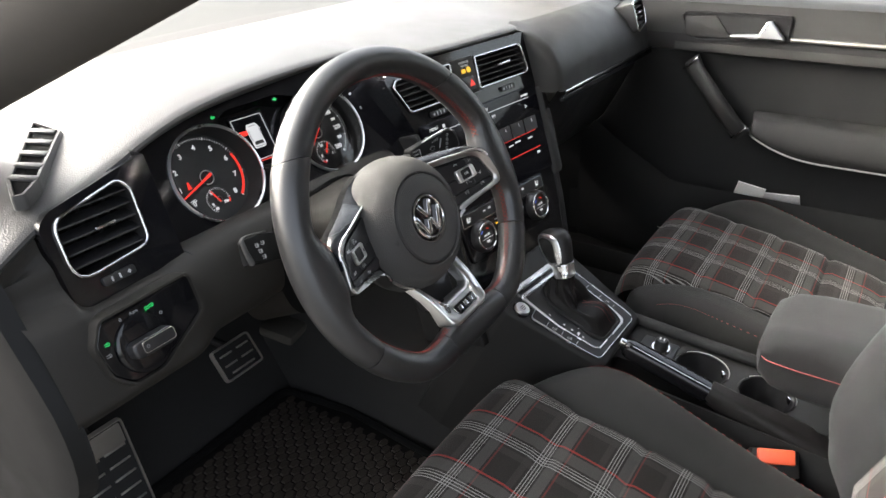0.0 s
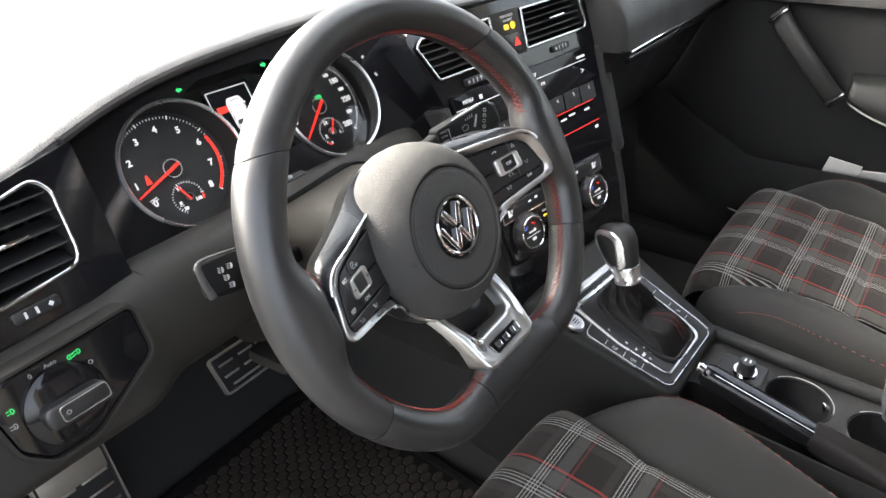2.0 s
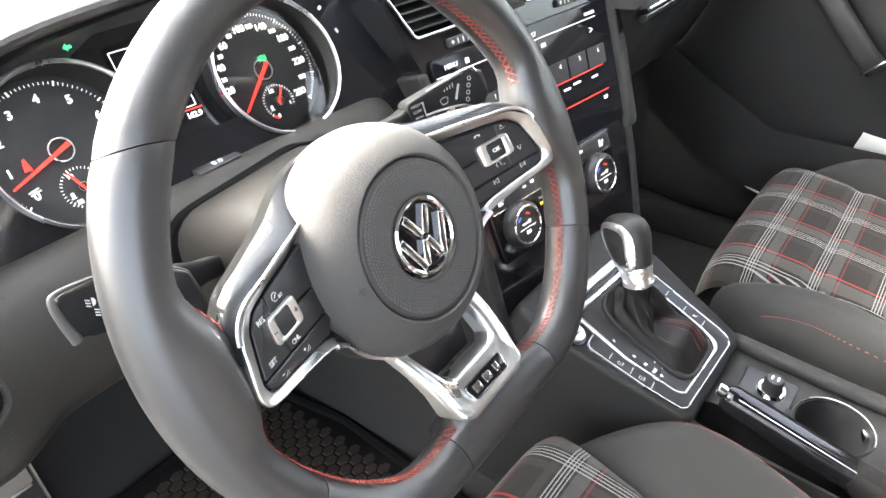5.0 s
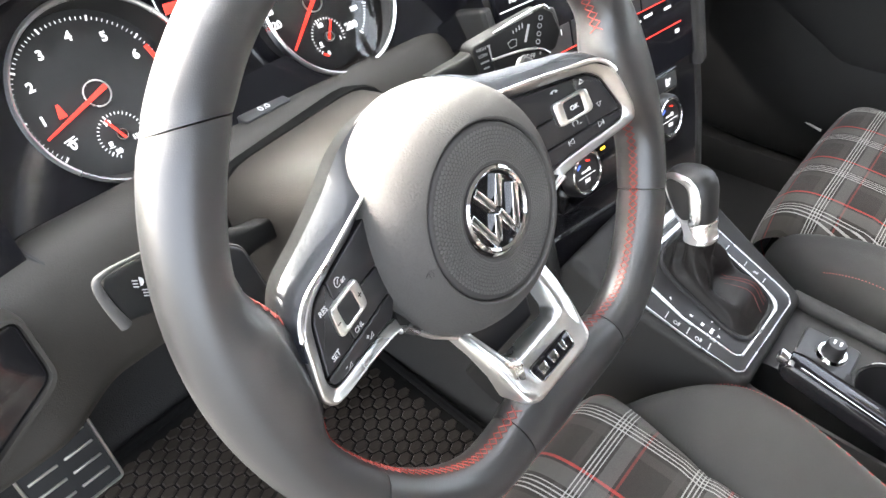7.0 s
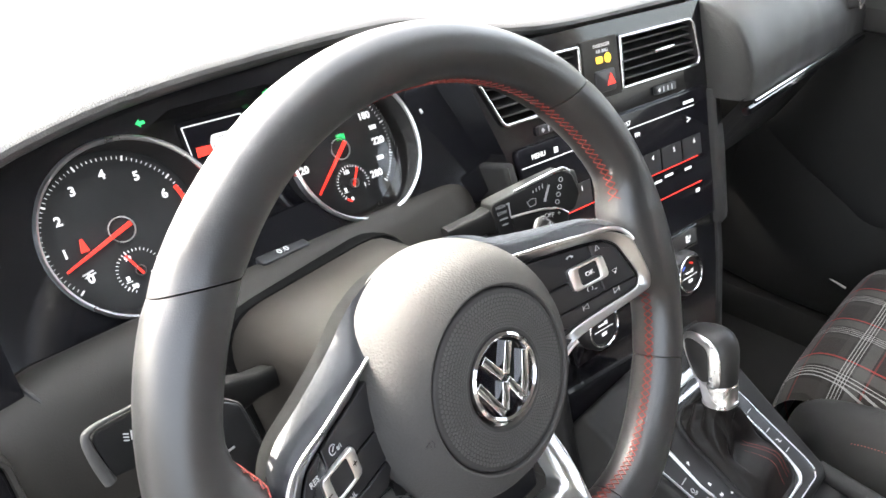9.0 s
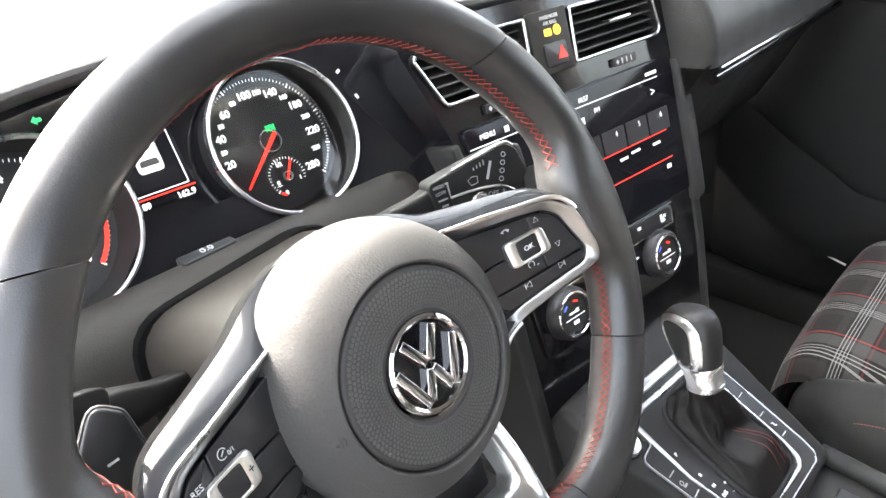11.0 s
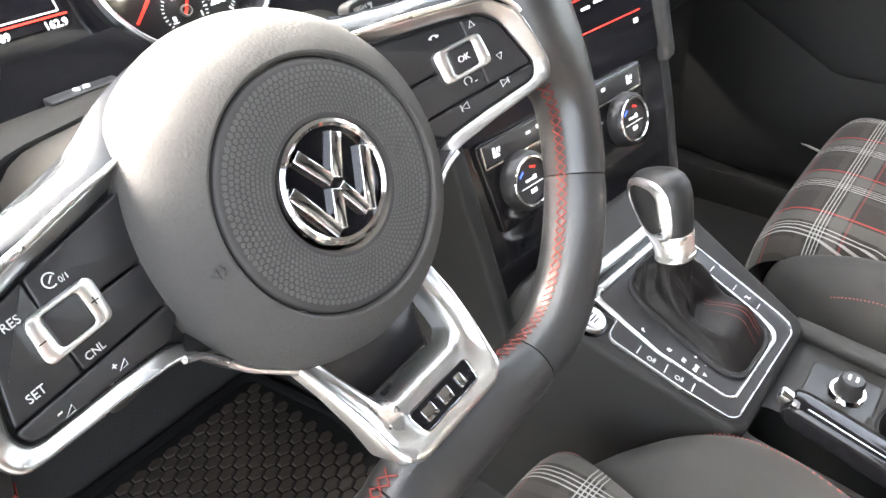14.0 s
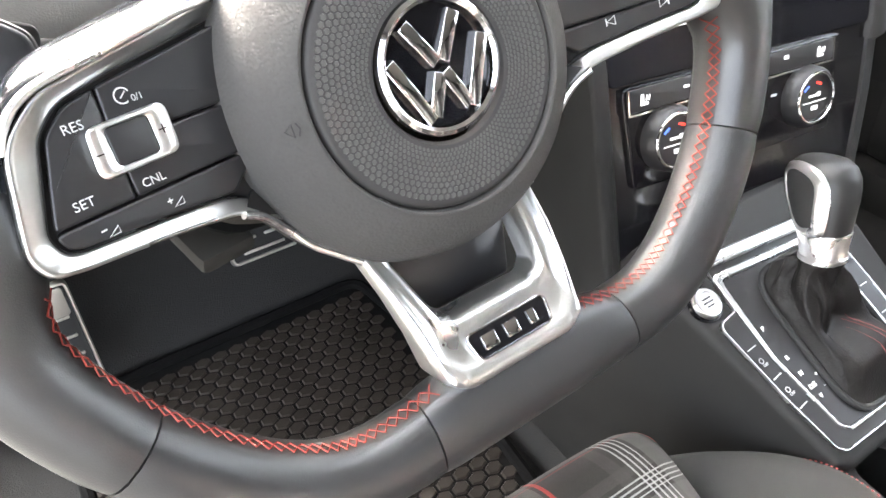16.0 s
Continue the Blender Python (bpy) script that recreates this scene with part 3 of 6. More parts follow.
# rail beside the centre stack: a broad upper length with a step to a narrower foot
def stack_rail(z0, z1, back):
    """A length of the rail, rounded from the stack's edge to its free side."""
    rows = []
    for i in range(17):
        z = z0 + (z1 - z0) * i / 16
        p = stack_edge(z)
        w = interp_line([(0.60, 0.042), (0.78, 0.040), (0.88, 0.037), (0.94, 0.030)], z) - back
        rows.append([(p.x - 0.004, p.y + 0.022, z), (p.x - 0.002, p.y - 0.002 + back, z), (p.x + 0.002, p.y - 0.006 + back, z), (p.x + w * 0.5, p.y - 0.004 + back, z), (p.x + w * 0.88, p.y + 0.002 + back, z), (p.x + w, p.y + 0.008 + back, z), (p.x + w, p.y + 0.03, z), (p.x + w - 0.004, p.y + 0.10, z)])
    return loft(rows, caps=True)


part("stack_rail", stack_rail(0.938, 0.797, 0.0), PAD_SHADED, dash, "grey rail beside the centre stack", sharp=50)
part("stack_foot", stack_rail(0.798, 0.600, 0.006), PAD_SHADED, dash, "dark grey foot of the stack's rail", sharp=50)

# gloss panel round the instruments
dials = thing("instrument_cluster", CLUSTER, "gloss black instrument cluster with two chrome-ringed dials", "instrument cluster")
outline = rpoly([(-0.176, -0.078), (-0.02, -0.086), (0.19, -0.075), (0.238, -0.055), (0.238, 0.045), (0.19, 0.075), (0.06, 0.088), (-0.02, 0.088), (-0.10, 0.078), (-0.176, 0.050)], 0.012)
TACH, SPEED = (-0.0810, -0.0055), (0.0912, 0.0005)


def well_outline():
    """The outline of the recess that holds both dials and the display."""
    left = [(TACH[0] + 0.057 * math.cos(radians(a)), TACH[1] + 0.057 * math.sin(radians(a))) for a in range(70, 296, 9)]
    right = [(SPEED[0] + 0.057 * math.cos(radians(a)), SPEED[1] + 0.057 * math.sin(radians(a))) for a in range(-110, 116, 9)]
    return left + [(-0.03, -0.030), (0.036, -0.026)] + right + [(0.035, 0.062), (-0.036, 0.060)]


part("panel", plate(outline, [well_outline()], -0.004, 0.018), PIANO, dials, "gloss black panel")
part("backing", prism(rrect(0.005, 0.0, 0.33, 0.15, 0.01), -0.03, -0.002), PIANO, dials)


def dial(c, hub, numbers, start, stop, red_from, needle_at, small_numbers, name, bow):
    """One round instrument: face, chrome ring, ticks, figures, red pointer and a small dial inside."""
    ob = part(name, lathe([(0.0, -0.001), (0.052, -0.001), (0.052, -0.003)], *hub), MATT, dials, "black dial face")
    part("chrome_ring", lathe([(0.0548, 0.016), (0.0552, 0.0205), (0.0565, 0.0218), (0.0580, 0.0205), (0.0584, 0.014)], *c, k=96), SILVER, ob, "polished chrome ring")
    well = [[(hub[0] + (c[0] - hub[0]) * f + r * math.cos(radians(q)), hub[1] + (c[1] - hub[1]) * f + r * math.sin(radians(q)), nn) for q in range(0, 361, 6)] for f, r, nn in ((0, 0.052, -0.001), (0.5, 0.0535, 0.009), (1, 0.0550, 0.0185))]
    part("well", loft(well), DARK, ob)
    at = lambda f: radians(start + (stop - start) * f)
    curve = [(0, 222), (20, 192), (40, 162), (60, 132), (100, 98), (140, 65), (180, 32), (220, -4), (280, -48)]
    if red_from is None:
        at = lambda f: radians(interp_line(curve, f * 280))
    ticks = []
    n = 70
    for i in range(n + 1):
        f = i / n
        a = at(f)
        long = i % 10 == 0
        r = 0.0465
        row = (hub[0] + r * math.cos(a), hub[1] + r * math.sin(a), 0.0034 if long else 0.0019, 0.0011 if long else 0.00042, math.degrees(a))
        ticks.append(row)
    part("ticks", bars(ticks, 0.0), PRINT, ob, "white scale marks")
    if red_from is not None:
        arc = [((hub[0] + 0.0468 * math.cos(at(red_from + (1 - red_from) * j / 16)), hub[1] + 0.0468 * math.sin(at(red_from + (1 - red_from) * j / 16)))) for j in range(17)]
        inner = [((hub[0] + 0.0440 * math.cos(at(red_from + (1 - red_from) * j / 16)), hub[1] + 0.0440 * math.sin(at(red_from + (1 - red_from) * j / 16)))) for j in range(17)]
        part("red_zone", prism(arc + inner[::-1], -0.0002, 0.0004), RED, ob, "red warning arc")
    for s, f, size in numbers:
        a = at(f)
        r = 0.0365
        part("figure", words(s, size, hub[0] + r * math.cos(a), hub[1] + r * math.sin(a), 0.0, bold=0.00025), PRINT, ob)
    a = at(needle_at)
    d, q = Vector((math.cos(a), math.sin(a))), Vector((-math.sin(a), math.cos(a)))
    h = Vector(hub)
    part("pointer", prism([(h + d * 0.0425 + q * 0.0007)[:], (h - d * 0.0065 + q * 0.0016)[:], (h - d * 0.0065 - q * 0.0016)[:], (h + d * 0.0425 - q * 0.0007)[:]], 0.002, 0.0033), RED, ob, "red pointer")
    part("hub_ring", lathe([(0.0078, 0.0), (0.0078, 0.0012), (0.0086, 0.0012), (0.0086, 0.0)], *hub, k=32), SILVER, ob)
    if bow:
        rows = []
        for r in (0.0, 0.012, 0.024, 0.034, 0.044, 0.0545):
            ring = [(r * math.cos(radians(q)), r * math.sin(radians(q))) for q in range(0, 361, 6)]
            rows.append([(c[0] + x, c[1] + y, 0.0185 - (x + 0.004) ** 2 / (2 * bow) - y * y - 0.03 * y) for x, y in ring])
        cover = part("glass_cover", loft(rows), LENS, ob, "clear bowed dial glass")
        cover.visible_shadow = False
    m = (hub[0] + 0.001, hub[1] - 0.0285)
    span = range(-20, 241, 10)
    part("small_scale", bars([(m[0] + 0.0140 * math.cos(radians(b)), m[1] + 0.0140 * math.sin(radians(b)), 0.0026 if b % 110 == 0 else 0.0017, 0.0008 if b % 110 == 0 else 0.0005, b) for b in span], 0.0), PRINT, ob, "small white scale")
    nd, ends = (radians(115), (-20, -10)) if red_from is not None else (radians(58), (230, 240))
    part("small_pointer", box((m[0] + 0.0048 * math.cos(nd), m[1] + 0.0048 * math.sin(nd), 0.0018), (0.0165, 0.0015, 0.0008), 0, None, pose(0, 0, 0, 0, 0, math.degrees(nd))), RED, ob, "small red pointer")
    part("small_hub_ring", lathe([(0.0030, 0.0), (0.0030, 0.0030), (0.0036, 0.0030), (0.0036, 0.0)], *m, k=24), SILVER, ob)
    part("small_red_mark", bars([(m[0] + 0.0142 * math.cos(radians(b)), m[1] + 0.0142 * math.sin(radians(b)), 0.0017, 0.0022, b) for b in ends], 0.0002), RED, ob, "red end of the small scale")
    part("small_symbol", merge(box((m[0] - 0.0088, m[1] - 0.0028, 0.0002), (0.0024, 0.0030, 0.0004), 0.0003), box((m[0] - 0.0088, m[1] - 0.0052, 0.0002), (0.0040, 0.0006, 0.0004))), PRINT, ob)
    for s, du, dv in small_numbers:
        part("small_figure", words(s, 0.0042, m[0] + du, m[1] + dv, 0.0, bold=0.0002), PRINT, ob)
    return ob


HUB_T, HUB_S = (-0.0866, -0.0034), (0.0864, 0.0034)
dial(TACH, HUB_T, [(str(i), i / 8, 0.0082) for i in range(9)], 220, -44, 0.75, 0.072, [("90", -0.0045, 0.0095), ("130", 0.0085, -0.0045), ("50", -0.0062, -0.0088)], "rev_counter", 0)
dial(SPEED, HUB_S, [(str(v), v / 280, 0.0077) for v in (20, 40, 60, 100, 140, 180, 220, 280)] + [(str(v), v / 280, 0.0046) for v in (30, 50, 80, 120, 160, 200, 250)],
     222, -48, None, 0.0, [("1/2", -0.0030, 0.0098), ("0", -0.0052, -0.0112), ("1", 0.0098, -0.0040)], "speedometer", 0.14)
lamp = prism(rpoly([(-0.1142, -0.0098), (-0.1088, -0.0098), (-0.1100, -0.0045), (-0.1107, -0.0014), (-0.1123, -0.0014), (-0.1130, -0.0045)], 0.0004), 0.0, 0.0006)
part("warning_light", lamp, RED, dials, "lit red seat belt warning")
part("dial_note", bars([(-0.1150, -0.0228, 0.0075, 0.0011, 12), (-0.1142, -0.0246, 0.0075, 0.0011, 12)], 0.0), DIMPRINT, dials)
lamp = (HUB_S[0] + 0.004, 0.0122)
part("green_lamp", merge(band(circle(*lamp, 0.0026, 20), circle(*lamp, 0.0012, 20), 0.0, 0.0006), bars([(lamp[0] - 0.0033, lamp[1], 0.0011, 0.0048, 0), (lamp[0] + 0.0033, lamp[1], 0.0011, 0.0048, 0), (*lamp, 0.0034, 0.0009, 30)], 0.0)), GREEN, dials, "lit green hold lamp")
for u in (-0.0560, 0.0345):
    s = -1 if u < 0 else 1
    part("turn_lamp", prism([(u + s * a, 0.0560 + b) for a, b in ((0.0032, 0), (0.0003, 0.0026), (0.0003, 0.0011), (-0.0027, 0.0011), (-0.0027, -0.0011), (0.0003, -0.0011), (0.0003, -0.0026))][::-s], 0.018, 0.0186), GREEN, dials, "lit green indicator arrow")
# display between the dials
disp = part("display", prism(rrect(-0.0035, 0.020, 0.050, 0.066, 0.002), -0.003, 0.0003), SCREEN, dials, "dark colour display")
part("display_frame", band(rrect(-0.0040, 0.0220, 0.0450, 0.0545, 0.001), rrect(-0.0040, 0.0220, 0.0434, 0.0529, 0.001), 0.0003, 0.0010), PRINT, disp, "thin white frame")
part("car_picture", prism(rpoly([(-0.0095, 0.0085), (0.0075, 0.0085), (0.0080, 0.034), (0.0050, 0.0395), (-0.0080, 0.0395), (-0.0105, 0.034)], 0.003), 0.0003, 0.0009), PRINT, disp, "white car seen from above")
part("car_picture_window", prism(rpoly([(-0.0078, 0.0128), (0.0060, 0.0128), (0.0048, 0.0172), (-0.0066, 0.0172)], 0.0012), 0.0009, 0.0012), DOORTRIM, disp, "grey rear window of the car picture")
for pts in ([(0.0070, 0.0180), (0.0072, 0.0240), (0.0066, 0.0325)], [(-0.0086, 0.0180), (-0.0090, 0.0240), (-0.0086, 0.0325)], [(-0.0082, 0.0108), (-0.0010, 0.0100), (0.0066, 0.0108)], [(-0.0060, 0.0362), (-0.0015, 0.0370), (0.0035, 0.0362)]):
    part("car_picture_line", tube([(x, y, 0.0010) for x, y in pts], 0.0003, k=5), DOORTRIM, disp, "grey line of the car picture")
for u in (-0.0112, 0.0086):
    part("car_picture_mirror", prism(rrect(u, 0.0318, 0.0022, 0.0014, 0.0004), 0.0003, 0.0008), PRINT, disp)
part("open_door_picture", prism([(-0.0225, 0.0265), (-0.0105, 0.0275), (-0.0105, 0.0330), (-0.0215, 0.0335)], 0.0003, 0.0009), RED, disp, "red open door picture")
part("display_line", bars([(-0.001, -0.0072, 0.046, 0.0011, 0)], 0.0007), RED, disp, "red line")
part("display_figures", merge(words("2189", 0.0060, -0.0175, -0.0118, 0.0006, bold=0.0002), words("162.9", 0.0060, 0.0135, -0.0118, 0.0006, bold=0.0002)), PRINT, disp, "white figures")
# small marks beside the speedometer
part("panel_mark", bars([(0.160, 0.012, 0.0025, 0.004, 20)], 0.0183), DIMPRINT, dials)
part("panel_mark", bars([(0.153, 0.034, 0.004, 0.0025, 30)], 0.0183), DIMPRINT, dials)


def vent(m, outer, name, label, slats, slant, open_frame=True, knob=True):
    """An air vent: chrome frame, recess, slats one by one, cross fins behind and a thumb tab."""
    ob = thing(name, m, label, "air vent", "dashboard air vents")
    if area2(outer) < 0:
        outer = outer[::-1]
    part("frame", tube([(x, y, 0.0012) for x, y in inset(outer, 0.0010)], 0.0016, closed=True, k=10), CHROME, ob, "polished chrome frame")
    inner = inset(outer, 0.0018)
    part("recess", loft([[(x, y, n) for x, y in inner + inner[:1]] for n in (0.001, -0.035)]), MATT, ob, "dark recess")
    # back wall coloured as the vent's deep shade
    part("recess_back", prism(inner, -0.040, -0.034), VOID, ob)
    us, vs = [p[0] for p in inner], [p[1] for p in inner]
    u0, u1, v0, v1 = min(us), max(us), min(vs), max(vs)
    for i in range(slats):
        v = v0 + (v1 - v0) * (i + 0.75) / (slats + 0.5)
        # ends where the row meets the frame
        cut = []
        for j in range(len(inner)):
            a, b = inner[j - 1], inner[j]
            if (a[1] - v) * (b[1] - v) < 0:
                cut.append(a[0] + (b[0] - a[0]) * (v - a[1]) / (b[1] - a[1]))
        if len(cut) < 2:
            continue
        a, b = min(cut) + 0.0005, max(cut) - 0.0005
        bm = bmesh.new()
        sec = [(v - 0.0009, -0.0035), (v + 0.0009, -0.0030), (v + 0.0012 + slant, -0.018), (v - 0.0002 + slant, -0.018)]
        rowsx = [[(x, vv, nn) for vv, nn in sec] for x in (a, (a + b) / 2, b)]
        part("slat", loft(rowsx, closed=True, caps=True, bm=bm), SATIN, ob)
        # grey line that paints the light caught along the slat's front
        part("slat_edge", tube([(a + 0.001, v, -0.0031), (b - 0.001, v, -0.0031)], 0.0008, k=6), DOORTRIM, ob)
    for i in range(5):
        u = u0 + (u1 - u0) * (i + 1) / 6
        part("fin", box((u, (v0 + v1) / 2, -0.029), (0.0012, (v1 - v0) * 0.86, 0.008)), MATT, ob)
    if knob:
        part("tab", box(((u0 + u1) / 2 + 0.004, (v0 + v1) / 2 + 0.002, -0.001), ((u1 - u0) * 0.26, 0.0034, 0.010), 0.001), CHROME, ob, "chrome-edged thumb tab")
    return ob


VENTL = axes((-0.61, 0.2, 0.975), (1, 0, 0), (0, S18, C18))
left_poly = rpoly([(-0.0460, -0.0425), (0.0375, -0.0345), (0.0398, 0.0220), (0.0310, 0.0345), (-0.0430, 0.0190)], [0.020, 0.015, 0.014, 0.012, 0.018])
lv = vent(VENTL, left_poly, "air_vent", "chrome-framed side air vent with gloss black slats", 5, 0.0065)
sur = rpoly([(-0.053, -0.064), (0.012, -0.073), (0.066, -0.066), (0.067, 0.049), (0.03, 0.042), (-0.04, 0.0275), (-0.0545, 0.018)], [0.018, 0.01, 0.003, 0.003, 0.02, 0.016, 0.014])
part("surround", plate(sur, [inset(left_poly, 0.001)], -0.03, -0.0005), PIANO, lv, "gloss black surround")
part("thumbwheel", prism(rrect(-0.006, -0.050, 0.034, 0.009, 0.003), -0.001, 0.003, 0.001), SATIN, lv, "ribbed thumbwheel")
part("thumbwheel_mark", bars([(-0.014, -0.050, 0.0018, 0.005, 0), (-0.006, -0.050, 0.002, 0.005, 0), (0.004, -0.050, 0.003, 0.003, 45)], 0.0031), DIMPRINT, lv)

# defroster slot at the side of the upper pad
DEFR = axes((-0.609, 0.293, 1.0235), (-0.10, -0.115, -0.022), (0.115, -0.10, 0.0))
defr = thing("defroster_vent", DEFR, "narrow side window defroster outlet with black slots", "air vent", "dashboard air vents")
dp = rpoly([(-0.088, -0.016), (0.047, -0.015), (0.080, -0.005), (0.078, 0.007), (0.05, 0.014), (-0.054, 0.019)], 0.005)
part("frame", band(dp, inset(dp, 0.005), -0.012, 0.0025), PAD_LIT, defr, "pale outlet rim")
# the pad has no holes: a black sheet paints the slots' shade
part("slot_back", prism(inset(dp, 0.004), -0.012, 0.0005), VOID, defr, "black sheet for the shade in the slots")
for i in range(5):
    part("slot_bar", box((-0.056 + 0.025 * i, 0.0, 0.0012), (0.008, 0.028, 0.004), 0.001, None, pose(0, 0, 0, 0, 0, -20)), PAD_LIT, defr)

# headlamp switch
SW = axes((-0.635, 0.1405, 0.885), (1, 0, 0), (0, S18, C18))
sw = thing("light_switch", SW, "round black rotary headlamp switch with lit green symbols", "light switch")
swp = rpoly([(-0.038, -0.020), (-0.022, -0.036), (0.008, -0.036), (0.066, -0.006), (0.066, 0.032), (-0.03, 0.029), (-0.042, 0.010)], [0.015, 0.015, 0.02, 0.012, 0.006, 0.008, 0.012])
part("panel", prism(swp, -0.02, 0.002, 0.002), PIANO, sw, "gloss black panel")
part("panel_rim", band(inset(swp, -0.004), inset(swp, 0.0005), -0.02, 0.005), TRIM, sw, "raised grey rim")
part("dial", lathe([(0.0, 0.006), (0.024, 0.006), (0.0275, 0.0045), (0.029, 0.001)], 0.0, -0.006, k=48), PIANO, sw, "gloss black dial")
part("knob", prism(rrect(0.002, -0.007, 0.044, 0.016, 0.007), 0.005, 0.019, 0.003), SATIN, sw, "black turning knob")
part("knob_trim", band(rrect(0.006, -0.0065, 0.034, 0.0115, 0.003), rrect(0.006, -0.0065, 0.0328, 0.0103, 0.003), 0.018, 0.0194), STEEL, sw, "thin steel outline")


def small_lamp(u, v, turn):
    """A small outlined lamp: a half round and two rays."""
    arc = [Vector((0.0018 * math.cos(radians(q)), 0.0018 * math.sin(radians(q)), 0.0023)) for q in range(-90, 91, 20)]
    bm = tube(arc, 0.00035, closed=True, k=5)
    for k in (-1, 1):
        box((-0.0018, 0.0010 * k, 0.0023), (0.0022, 0.0006, 0.0006), 0, bm)
    bmesh.ops.transform(bm, matrix=pose(u, v, 0, 0, 0, turn), verts=bm.verts)
    return bm


for u, v, turn in ((0.0150, 0.0212, 180), (0.0206, 0.0218, 0), (-0.0312, 0.0085, 0)):
    part("lamp_symbol", small_lamp(u, v, turn), GREEN, sw, "lit green lamp symbol")
part("lamp_symbol", small_lamp(-0.0335, -0.0015, 0), PALEPRINT, sw)
part("switch_word", words("0", 0.0048, -0.012, 0.0228, 0.0024), PALEPRINT, sw)
part("switch_word", words("Auto", 0.0042, 0.002, 0.0238, 0.0024), PALEPRINT, sw)
for u, v, n in ((0.024, 0.012, 0.0064), (-0.006, -0.0065, 0.0192)):
    part("switch_symbol", band(circle(u, v, 0.0017, 12), circle(u, v, 0.0011, 12), n - 0.0004, n), PALEPRINT, sw)

# ---------------------------------------------------------------- centre stack
stack = thing("centre_stack", STACK, "gloss black centre stack with screen and climate controls", "centre stack")
body = rpoly([(-0.122, -0.16), (0.128, -0.16), (0.150, -0.02), (0.156, 0.10), (0.158, 0.19), (0.156, 0.262), (0.150, 0.274), (-0.165, 0.274), (-0.180, 0.262), (-0.150, 0.185), (-0.128, 0.05)], [0.01, 0.01, 0.02, 0.02, 0.02, 0.01, 0.01, 0.01, 0.012, 0.02, 0.02])
VL = rpoly([(-0.148, 0.2095), (-0.048, 0.2095), (-0.046, 0.2585), (-0.160, 0.2585), (-0.1695, 0.250)], [0.009, 0.003, 0.003, 0.006, 0.006])
VR = rpoly([(0.008, 0.2095), (0.133, 0.2095), (0.139, 0.216), (0.132, 0.2525), (0.125, 0.2585), (0.011, 0.2585)], [0.003, 0.010, 0.010, 0.012, 0.010, 0.003])
part("body", plate(body, [inset(VL, 0.001), inset(VR, 0.001)], -0.09, -0.001), PIANO, stack, "gloss black body")
part("left_cheek", prism(rpoly([(-0.136, -0.16), (-0.120, -0.16), (-0.126, 0.06), (-0.146, 0.18), (-0.158, 0.18), (-0.142, 0.05)], 0.004), -0.12, 0.004, 0.004), DARK, stack, "dark side rail")
vent(STACK, VL, "air_vent", "chrome-framed centre air vent with gloss black slats", 5, 0.0065)
vent(STACK, VR, "air_vent", "chrome-framed centre air vent with gloss black slats", 5, 0.0065)
mid = part("warning_panel", prism(rrect(-0.0185, 0.234, 0.050, 0.054, 0.002), -0.001, 0.002, 0.001), TRIM, stack, "grey panel with amber lamps")
part("amber_lamp", merge(prism(circle(-0.0095, 0.2425, 0.0045, 20), 0.002, 0.0026), prism(rrect(-0.0215, 0.2420, 0.009, 0.006, 0.002), 0.002, 0.0026)), AMBER, mid, "two lit amber airbag lamps")
part("warning_writing", merge(words("PASSENGER", 0.0045, -0.0165, 0.2545, 0.0021), words("AIR BAG", 0.0045, -0.0165, 0.2495, 0.0021)), DIMPRINT, mid)
haz = part("hazard_button", prism(rrect(-0.0165, 0.2225, 0.028, 0.020, 0.002), 0.002, 0.0035, 0.001), SATIN, mid, "hazard light button")
part("hazard_triangle", prism([(-0.0155, 0.218), (-0.0035, 0.218), (-0.0095, 0.2285)], 0.0035, 0.0042), RED, haz, "red warning triangle")
for u in (0.074, -0.094):
    part("thumbwheel", prism(rrect(u, 0.1975, 0.034, 0.008, 0.002), -0.001, 0.003, 0.001), SATIN, stack, "ribbed thumbwheel")
    part("thumbwheel_mark", bars([(u - 0.012, 0.1975, 0.003, 0.003, 45), (u - 0.005, 0.1975, 0.0015, 0.005, 0), (u + 0.002, 0.1975, 0.0015, 0.005, 0), (u + 0.009, 0.1975, 0.0015, 0.005, 0)], 0.0031), DIMPRINT, stack)
scr = part("screen", prism(rpoly([(-0.126, 0.046), (0.143, 0.046), (0.1425, 0.188), (-0.141, 0.188)], 0.006), -0.001, 0.003, 0.0015), SCREEN, stack, "large dark touch screen")
part("screen_line", bars([(-0.010, 0.1712, 0.255, 0.0009, 0)], 0.0033), PRINT, scr, "white line")
part("red_line", bars([(0.005, 0.1168, 0.225, 0.0009, 0), (0.008, 0.0882, 0.225, 0.0010, 0)], 0.0033), RED, scr, "red line")
for s, size, u, v in (("MENU", 0.0062, -0.116, 0.178), ("<", 0.012, -0.094, 0.155), (">", 0.012, 0.106, 0.158), ("10:57", 0.0065, 0.004, 0.1765), ("FM", 0.0065, 0.020, 0.1625)):
    part("screen_word", words(s, size, u, v, 0.0033), PRINT, scr, "white menu writing")
for row in ((0.108, 0.1765, 0.018, 0.003, 0), (-0.094, 0.1775, 0.005, 0.005, 0), (-0.010, 0.158, 0.022, 0.006, 0)):
    part("screen_bar", bars([row], 0.0033), PRINT, scr)
for i, s in enumerate(("1", "2", "3", "4", "5", "6")):
    u = -0.072 + 0.036 * i
    key = part("preset_key", prism(rrect(u, 0.129, 0.033, 0.022, 0.001), 0.003, 0.0036), SATIN, scr, "dark grey preset field")
    part("preset_figure", words(s, 0.007, u + 0.004, 0.134, 0.0038), PRINT, key)
